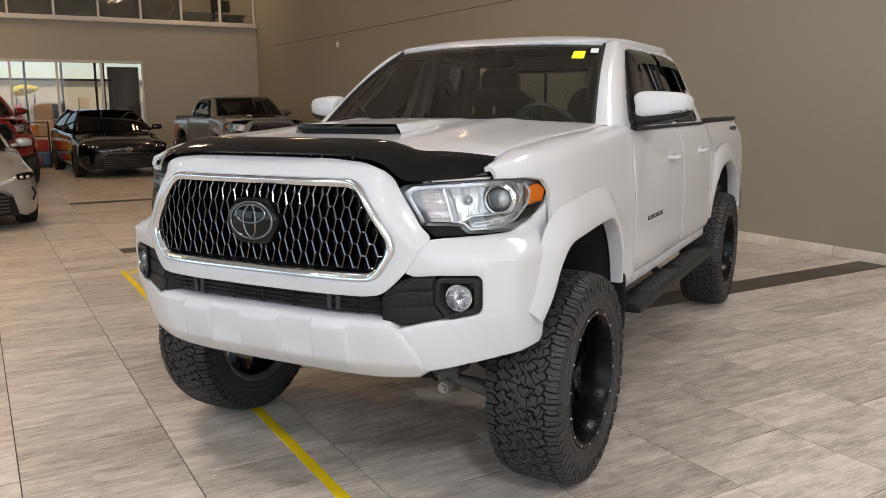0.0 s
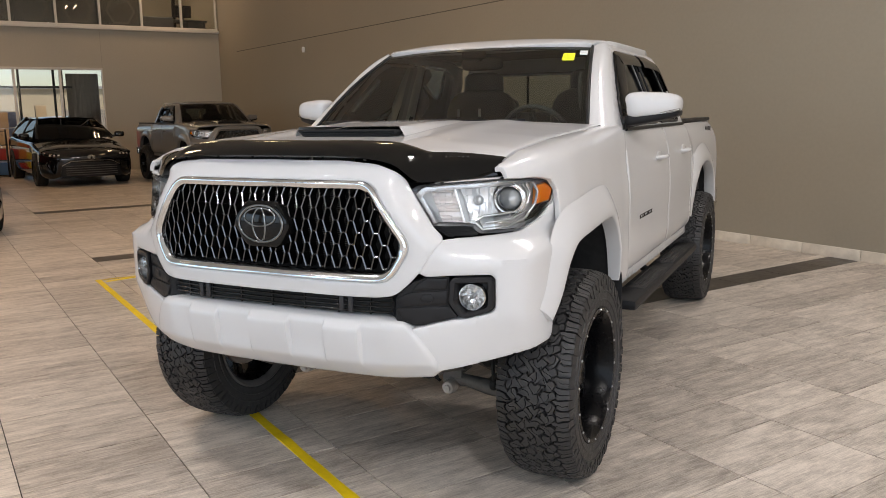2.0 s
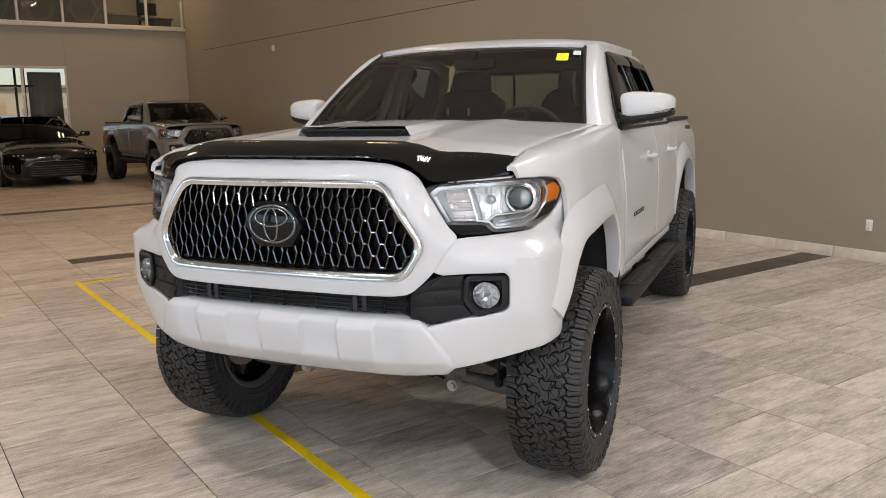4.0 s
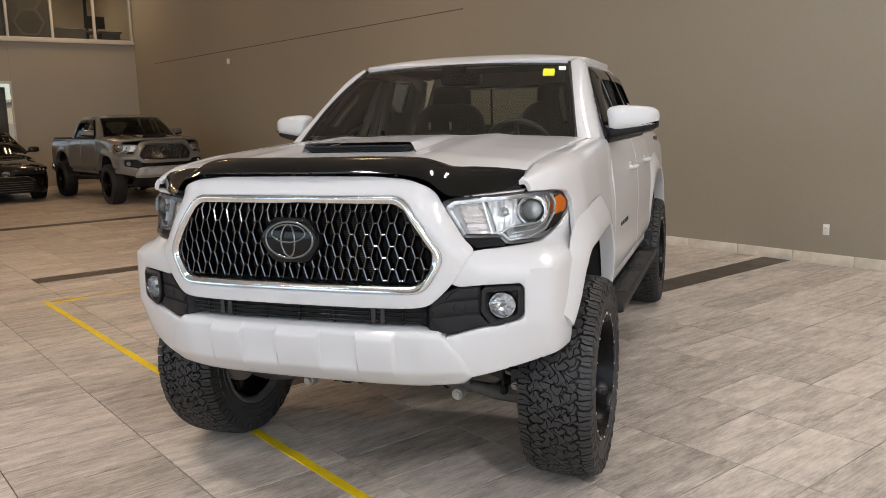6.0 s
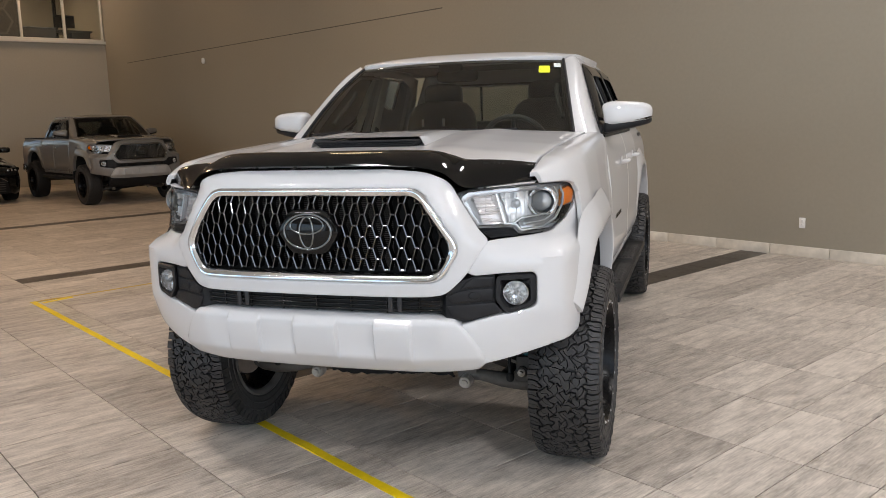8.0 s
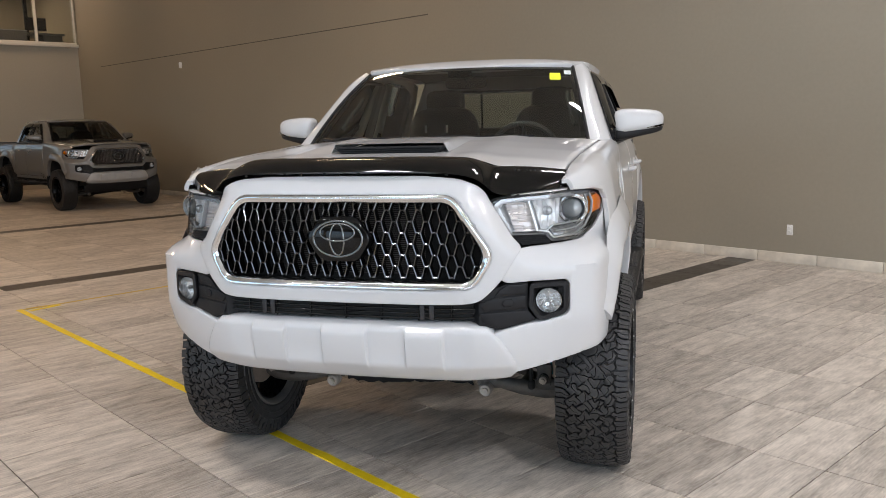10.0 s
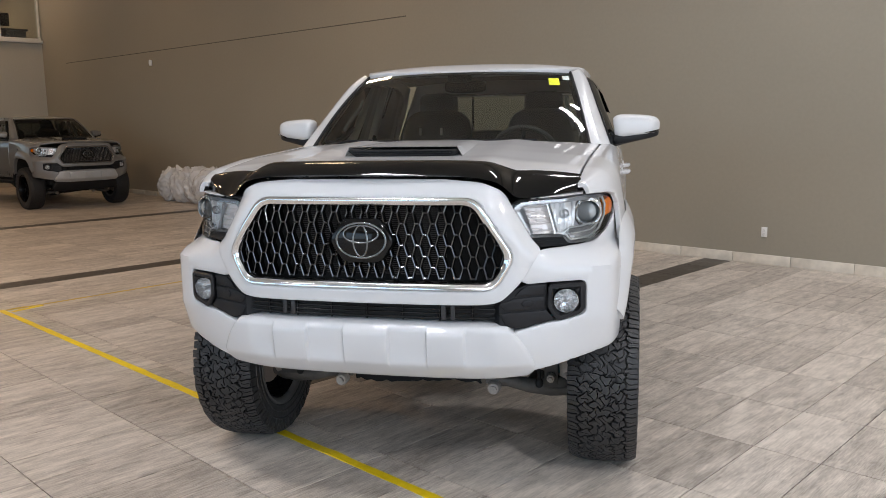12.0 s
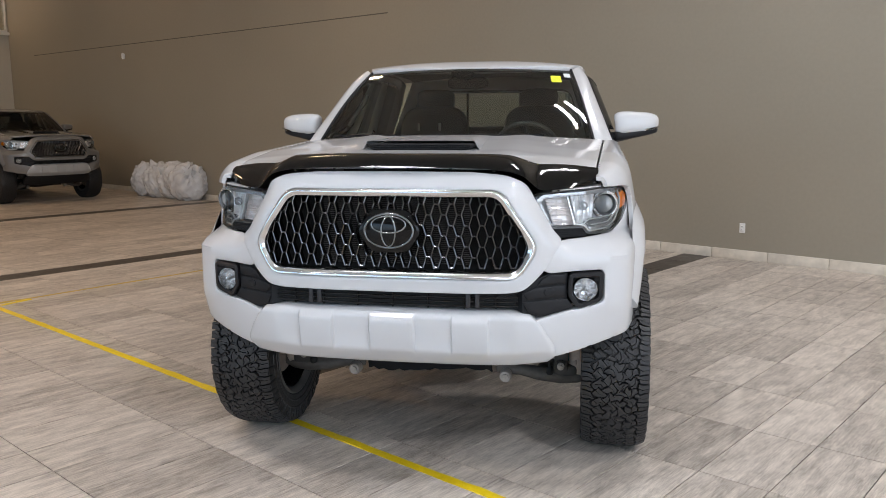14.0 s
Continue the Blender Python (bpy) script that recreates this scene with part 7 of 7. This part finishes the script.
def saloon(label, m, paint, group=""):
    """A four-door saloon, nose towards -y, its nose at the origin."""
    car = thing("saloon_car", label, "car", m, group)
    st = [(0.0, 0.60, 0.26, 0.58, 0.62), (0.04, 0.74, 0.20, 0.62, 0.68), (0.15, 0.84, 0.17, 0.66, 0.74), (0.40, 0.905, 0.17, 0.72, 0.82), (0.95, 0.92, 0.18, 0.80, 0.91),
          (1.35, 0.92, 0.19, 0.88, 0.975), (2.2, 0.92, 0.19, 0.91, 0.99), (3.4, 0.92, 0.19, 0.94, 1.02), (4.2, 0.90, 0.20, 0.97, 1.07), (4.70, 0.84, 0.24, 0.95, 1.08), (4.85, 0.74, 0.34, 0.90, 1.02)]
    curve = smooth_line([Vector((w, b, s)) for y, w, b, s, t in st], 4), smooth_line([Vector((y, t, 0)) for y, w, b, s, t in st], 4)
    bm = bmesh.new()
    rows = []
    for (w, b, s), (y, t, _) in zip(*curve):
        half = [(w * 0.86, b), (w * 0.97, b + 0.06), (w, b + 0.28), (w * 0.985, s - 0.12), (w * 0.965, s - 0.03), (w * 0.90, s + 0.015), (w * 0.74, s + (t - s) * 0.55), (w * 0.45, t - 0.008), (0, t)]
        line = smooth_line([Vector(p) for p in half], 3)
        bow = 0.26 if y < 0.5 else 0.0
        full = [(-p.x, y + bow * (abs(p.x) / 0.92) ** 3 * (1 - y / 0.5 if bow else 0), p.y) for p in line] + [(p.x, y + bow * (abs(p.x) / 0.92) ** 3 * (1 - y / 0.5 if bow else 0), p.y) for p in reversed(line[:-1])]
        rows.append([Vector(p) for p in full])
    ruled(bm, rows)
    bm.faces.new([v for v in bm.verts][:len(rows[0])])
    part("body", bm, paint, car, "", 50)
    # greenhouse
    GL = glass("saloon_glass", (0.06, 0.065, 0.065))
    bm = bmesh.new()
    ruled(bm, [[Vector((0.74 * u, 1.12 + 0.20 * u * u, 0.965)).lerp(Vector((0.60 * u, 2.02 + 0.06 * u * u, 1.415 - 0.02 * u * u)), w) + Vector((0, -0.02, 0.03)) * math.sin(math.pi * w) for u in np.linspace(-1, 1, 11)] for w in np.linspace(0, 1, 7)])
    part("windscreen", bm, GL, car, "dark windscreen")
    bm = bmesh.new()
    ruled(bm, [[Vector((0.72 * u, 4.30 - 0.12 * u * u, 1.05)).lerp(Vector((0.55 * u, 3.45, 1.40)), w) for u in np.linspace(-1, 1, 9)] for w in np.linspace(0, 1, 5)])
    part("rear_window", bm, GL, car, "dark rear window")
    bm = bmesh.new()
    ruled(bm, [[Vector((0.835, y0, 0.985)).lerp(Vector((0.585, y1, 1.40)), w) + Vector((0.02, 0, 0)) * math.sin(math.pi * w) for y0, y1 in zip(np.linspace(1.42, 4.15, 9), np.linspace(2.10, 3.42, 9))] for w in np.linspace(0, 1, 5)])
    pair("side_window", bm, GL, car, "dark side glass")
    bm = bmesh.new()
    ruled(bm, [[Vector((x, y, 1.452 - 0.045 * (abs(x) / 0.63) ** 2.6 - 0.030 * abs((y - 2.75) / 0.75) ** 3)) for x in np.linspace(-0.63, 0.63, 13)] for y in np.linspace(2.0, 3.5, 11)])
    part("roof", bm, paint, car, "", 60)
    bm = bmesh.new()
    superellipsoid(bm, (0, 2.75, 1.385), (0.57, 0.72, 0.03), 0.5)
    part("headliner", bm, SEAT, car, "", 60)
    bm = bmesh.new()
    cube(bm, (-0.70, 1.50, 0.30), (0.70, 4.20, 0.93), bevel=0.03)
    for x in (-0.36, 0.36):
        for y in (2.45, 3.45):
            superellipsoid(bm, (x, y, 1.02), (0.25, 0.10, 0.22), 0.5)
            superellipsoid(bm, (x, y + 0.03, 1.26), (0.13, 0.06, 0.08), 0.6)
    part("seats", bm, SEAT, car, "dark seats", 50)
    for line, r in (([(0.76, 1.34, 0.96), (0.68, 1.72, 1.21), (0.585, 2.08, 1.405)], 0.028), ([(0.845, 2.72, 0.985), (0.60, 2.72, 1.405)], 0.022), ([(0.77, 4.22, 1.04), (0.68, 3.85, 1.24), (0.575, 3.45, 1.40)], 0.05)):
        bm = bmesh.new()
        tube(bm, line, r, 8)
        pair("pillar", bm, paint if r > 0.025 else PLASTIC, car, "", 60)
    # mirrors, lamps, grille, badge
    for sg in (1, -1):
        bm = bmesh.new()
        superellipsoid(bm, (sg * 0.985, 1.52, 1.035), (0.105, 0.07, 0.062), 0.6)
        tube(bm, [(sg * 0.90, 1.53, 1.0), (sg * 0.82, 1.53, 0.985)], 0.025, 8)
        part("door_mirror", bm, paint, car, "", 60)
        bm = bmesh.new()
        superellipsoid(bm, (0, 0, 0), (0.17, 0.06, 0.045), 0.7, Matrix.Rotation(radians(28 * sg), 3, "Z") @ Matrix.Rotation(radians(-8 * sg), 3, "Y"))
        bmesh.ops.translate(bm, vec=(sg * 0.70, 0.20, 0.655), verts=bm.verts)
        hl = part("headlight", bm, GLOSS, car, "slim dark headlight", 60)
        bm = bmesh.new()
        for k in range(3):
            superellipsoid(bm, (sg * (0.60 + 0.075 * k), 0.105 + 0.028 * k, 0.652), (0.028, 0.03, 0.022), 0.8, None, 12, 8)
        part("lamp_cell", bm, CHROME, hl, "bright lamp cells", 60)
        bm = bmesh.new()
        tube(bm, [(sg * 0.80, 0.20, 0.52), (sg * 0.84, 0.235, 0.44), (sg * 0.80, 0.19, 0.36)], 0.012, 6)
        part("bumper_crease", bm, PLASTIC, car, "", 60)
        for y in (0.93, 3.75):
            # flat black disc painted in for the shaded hollow round the wheel
            bm = bmesh.new()
            lathe(bm, [(0.0, 0.0), (0.0, 0.345), (-0.2, 0.345)], Matrix.Translation((sg * 0.925, y, 0.345)) @ Matrix.Rotation(0 if sg > 0 else math.pi, 4, "Z"), 32)
            part("wheel_well_disc", bm, DARK, car)
            w = new("wheel")
            w.parent = car
            w.matrix_local = pose(sg * 0.835, y, 0.338, 20, 0, 0 if sg > 0 else 180) @ Matrix.Diagonal((0.82, 0.82, 0.82, 1))
            for nm, me in (("tyre", SMOOTH_TYRE), ("rim", WHEEL_MESHES["rim"])):
                ob = new(nm, me)
                ob.parent = w
    bm = bmesh.new()
    grid = [(-0.62, 0.20), (0.62, 0.20), (0.56, 0.42), (0.40, 0.50), (-0.40, 0.50), (-0.56, 0.42)]
    sheet(bm, grid, lambda x, z: Vector((x, -0.012 + 0.22 * (abs(x) / 0.92) ** 3 + 0.03 * max(0, 0.45 - z), z)), 0.06, 0.01, 0.03, out=(0, -1, 0))
    lowg = part("lower_grille", bm, PLASTIC, car, "dark lower grille")
    for k in range(5):
        z = 0.25 + 0.045 * k
        bm = bmesh.new()
        tube(bm, [(x, -0.02 + 0.22 * (abs(x) / 0.92) ** 3 + 0.03 * max(0, 0.45 - z), z) for x in np.linspace(-0.5, 0.5, 9)], 0.007, 6)
        part("grille_bar", bm, STEEL, lowg, "", 60)
    bm = bmesh.new()
    tube(bm, [(-0.56, 0.045, 0.44), (-0.40, 0.0, 0.525), (0, -0.025, 0.535), (0.40, 0.0, 0.525), (0.56, 0.045, 0.44)], 0.008, 6)
    part("grille_trim", bm, SATIN, car, "", 60)
    for rx, rz in ((0.07, 0.045), (0.022, 0.042), (0.048, 0.02)):
        bm = bmesh.new()
        tube(bm, [(rx * math.cos(a), -0.02, 0.60 + rz * math.sin(a)) for a in np.linspace(0, 2 * math.pi, 24, endpoint=False)], 0.006, 6, closed=True)
        part("badge_ring", bm, CHROME, car, "bright oval badge ring", 60)
    return car


bm = bmesh.new()
lathe(bm, [(-0.11, 0.262), (-0.126, 0.30), (-0.125, 0.36), (-0.115, 0.395), (-0.09, 0.412), (0.09, 0.412), (0.115, 0.395), (0.125, 0.36), (0.126, 0.30), (0.11, 0.262)], Matrix(), 48)
SMOOTH_TYRE = mesh_of("road_tyre", bm, RUBBER, 35)
GREY = material("grey_car_paint", (0.155, 0.152, 0.148), 0.28, grain=0.03, grain_scale=8, coat=1.0)
BLACK = material("black_car_paint", (0.003, 0.003, 0.0035), 0.10, grain=0.05, grain_scale=8, coat=0.6, spec=0.5)
SILVER = material("silver_car_paint", (0.42, 0.42, 0.42), 0.3, 0.5, grain=0.03, grain_scale=8, coat=1.0)
RED = material("red_car_paint", (0.20, 0.004, 0.005), 0.25, grain=0.03, grain_scale=8, coat=1.0)
pickup("cement-grey four-door pickup truck parked beside the wall", pose(-9.24, 10.70, 0, 0, 0, 60) @ Matrix.Diagonal((0.965, 0.965, 0.965, 1)), GREY, False, material("grey_grille_metal", (0.24, 0.24, 0.24), 0.2, 1.0, grain=0.1, grain_scale=40))
pickup("glossy red four-door pickup truck facing into the showroom", pose(-12.94, 6.89, 0, 0, 0, 66), RED, False, BAR)
saloon("glossy black four-door saloon car facing into the showroom", pose(-12.62, 9.96, 0, 0, 0, 62) @ Matrix.Diagonal((1.04, 1.04, 1.04, 1)), BLACK, "saloon cars")
saloon("pale silver four-door saloon car facing into the showroom", pose(-7.58, 3.26, 0, 0, 0, 66), SILVER, "saloon cars")


# ------------------------------------------------------------------ bagged bundles by the wall
def bag(at, r, seed):
    """A stuffed bag of thin white film, pulled in soft folds towards a gathered knot."""
    bm = bmesh.new()
    bmesh.ops.create_icosphere(bm, subdivisions=5, radius=1.0)
    knot = Vector((0.75 * math.cos(seed), 0.45 * math.sin(seed) - 0.35, 0.75)).normalized()
    side = knot.orthogonal().normalized()
    other = knot.cross(side)
    for v in bm.verts:
        p = v.co.normalized()
        near = p.angle(knot)
        a = math.atan2(p.dot(other), p.dot(side))
        q = Vector((math.cos(a) * 2.6, math.sin(a) * 2.6, seed * 5 + near * 0.7))
        pull = math.exp(-(near / 0.9) ** 2)
        folds = (0.08 + 0.14 * pull) * (abs(noise.noise(q)) * 1.9 - 0.3) + 0.11 * (0.4 + pull) * abs(noise.noise(q * 2.3)) + 0.045 * abs(noise.noise(q * 5.1 + p * 3))
        dent = 0.09 * abs(noise.noise(p * 1.7 + Vector((seed * 3, 0, 0)))) + 0.08 * abs(noise.noise(p * 3.6 + Vector((0, seed, 0))))
        tuft = 0.26 * math.exp(-(near / 0.13) ** 2) - 0.10 * math.exp(-((near - 0.28) / 0.14) ** 2)
        crease = 0.07 * max(0.0, 1 - abs(noise.noise(q * 1.3 + Vector((3, 1, near)))) * 6) + 0.05 * max(0.0, 1 - abs(noise.noise(p * 2.6 + Vector((seed, 2, 0)))) * 10)
        k = 1.03 - folds - dent + tuft + crease
        v.co = Vector((p.x * k * r[0], p.y * k * r[1], max(p.z * k, -0.86) * r[2] + 0.86 * r[2]))
    ob = part("plastic_bag", bm, FILM_BAG, None, "", 80)
    ob.location = at
    return tagged(ob, "stuffed white translucent plastic bag beside the grey wall", "plastic bag", "bagged bundles")


FILM_BAG = material("white_film", (0.62, 0.63, 0.65), 0.16, grain=0.2, grain_scale=7, bump=0.5, bump_scale=12, coat=0.5)
for k, (x, y, rx, ry, rz) in enumerate(((-8.30, 12.22, 0.32, 0.32, 0.37), (-7.86, 11.96, 0.33, 0.32, 0.38), (-7.40, 11.68, 0.33, 0.32, 0.39), (-6.96, 11.40, 0.40, 0.34, 0.39))):
    bag((x, y, 0.0), (rx, ry, rz), 1.7 * k + 0.4)
# ------------------------------------------------------------------ floor tiles
TILES = Matrix(((E1.x, E2.x, 0, 0), (E1.y, E2.y, 0, 0), (0, 0, 1, 0), (0, 0, 0, 1)))
TW, TL, TP, TQ, JOINT = 0.2985, 0.605, 0.893, 1.490, 0.0050
STRIPS = [(-1.680, -1.382), (-6.225, -5.930), (-11.30, -10.99)]      # the dark strips, across the columns
STRIP_START = 0.28


def tile_box(p0, p1, q0, q1, top=0.0, low=-0.006, r=0.0002):
    lo = [(p0, q0, low), (p1, q0, low), (p1, q1, low), (p0, q1, low)]
    mid = [(p0, q0, top - r), (p1, q0, top - r), (p1, q1, top - r), (p0, q1, top - r)]
    hi = [(p0 + r, q0 + r, top), (p1 - r, q0 + r, top), (p1 - r, q1 - r, top), (p0 + r, q1 - r, top)]
    return lo + mid + hi


FACES = [(8, 9, 10, 11)] + [(a + i, a + (i + 1) % 4, a + 4 + (i + 1) % 4, a + 4 + i) for a in (0, 4) for i in range(4)]
TILE_LIGHT, TILE_DARK = (0.66, 0.590, 0.515), (0.200, 0.172, 0.146)
MAT_TILE = tile_material("wood_look_tile", TILE_LIGHT, TILE_DARK, True)
MAT_TILE_FAR = tile_material("wood_look_tile_far", TILE_LIGHT, TILE_DARK, False)
MAT_STRIP = material("dark_strip_tile", (0.055, 0.046, 0.038), 0.42, grain=0.25, grain_scale=22, wide=3)


def lay_tiles():
    proto = bpy.data.meshes.new("tile")
    proto.from_pydata(tile_box(JOINT / 2, TW - JOINT / 2, JOINT / 2, TL - JOINT / 2), [], FACES)
    proto.materials.append(MAT_TILE)
    far_v, far_f, dark_v, dark_f, singles = [], [], [], [], 0
    inv = ROOM.inverted()
    for i in range(-80, 35):
        for j in range(-26, 12):
            p, q = TP + i * TW, TQ + j * TL
            c = inv @ (TILES @ Vector((p + TW / 2, q + TL / 2, 0)))
            if not (-0.4 < c.x < LONG + 0.2 and -0.25 < c.y < DEEP + 0.2):
                continue
            p0, p1 = p + JOINT / 2, p + TW - JOINT / 2
            for a, b in STRIPS:
                if q > STRIP_START - 0.05 and p0 < b and p1 > a:
                    p0, p1 = (p0, a - JOINT) if p0 < a else (b + JOINT, p1)
            if p1 - p0 < 0.01:
                continue
            whole = p1 - p0 > TW - JOINT - 0.001
            if whole and -3.6 < p < 2.9 and -1.6 < q < 2.4 and singles < 300:
                ob = new("tile", proto)
                ob.parent = base
                ob.matrix_world = TILES @ Matrix.Translation((p, q, random.uniform(-0.0003, 0.0003)))
                singles += 1
                continue
            o = len(far_v)
            far_v += [tuple(TILES @ Vector(v)) for v in tile_box(p0, p1, q + JOINT / 2, q + TL - JOINT / 2)]
            far_f += [tuple(k + o for k in f) for f in FACES]
    for a, b in STRIPS:
        for j in range(-2, 26):
            q = TQ + j * TL
            if -0.25 < (inv @ (TILES @ Vector(((a + b) / 2, q + TL / 2, 0)))).y and q > STRIP_START - 0.05:
                o = len(dark_v)
                dark_v += [tuple(TILES @ Vector(v)) for v in tile_box(a, b, q + JOINT / 2, q + TL - JOINT / 2)]
                dark_f += [tuple(k + o for k in f) for f in FACES]
    for name, vs, fs, mat, lab in (("floor_tiles", far_v, far_f, MAT_TILE_FAR, "wood-look porcelain tiles across the rest of the floor"), ("dark_strip_tiles", dark_v, dark_f, MAT_STRIP, "dark brown accent strips set in the floor")):
        me = bpy.data.meshes.new(name)
        me.from_pydata(vs, [], fs)
        me.materials.append(mat)
        ob = new(name, me)
        ob.parent = base
        ob.matrix_world = Matrix()
        tagged(ob, lab, kind="stuff")


def tape(name, label, pts, width, mat):
    """Floor tape along points in tile coordinates, with a slightly ragged edge."""
    bm = bmesh.new()
    line = spline(pts, 0.08)
    rows = []
    for k, (p, q) in enumerate(line):
        a, b = Vector(line[max(k - 1, 0)]), Vector(line[min(k + 1, len(line) - 1)])
        d = (b - a).normalized()
        nn = Vector((-d.y, d.x))
        w = width / 2 + random.uniform(-0.002, 0.002)
        z = 0.0016 + (random.uniform(0.002, 0.006) if random.random() < 0.12 else random.uniform(0, 0.0012))
        rows.append([bm.verts.new(TILES @ Vector((p + nn.x * s, q + nn.y * s, zz))) for s, zz in ((-w, 0.0006), (-w * 0.9, z), (w * 0.9, z), (w, 0.0006))])
    for r, s in zip(rows[:-1], rows[1:]):
        for i in range(3):
            bm.faces.new((r[i], r[i + 1], s[i + 1], s[i]))
    ob = part(name, bm, mat, None, "", 0)
    return tagged(ob, label, "floor tape", "yellow floor tape")


tape("floor_tape", "strip of bright yellow floor tape, slightly wrinkled", [(-4.93, 0.115), (3.0, 0.130)], 0.050, TAPE)
tape("floor_tape", "faded thin strip of yellow floor tape", [(-4.90, 0.14), (-4.93, 1.6), (-4.95, 4.6)], 0.042, material("faded_tape", (0.52, 0.36, 0.05), 0.5, grain=0.3, grain_scale=8))
tape("floor_tape", "short stray end of yellow floor tape", [(-4.80, 0.16), (-4.86, 0.42)], 0.045, TAPE)
lay_tiles()
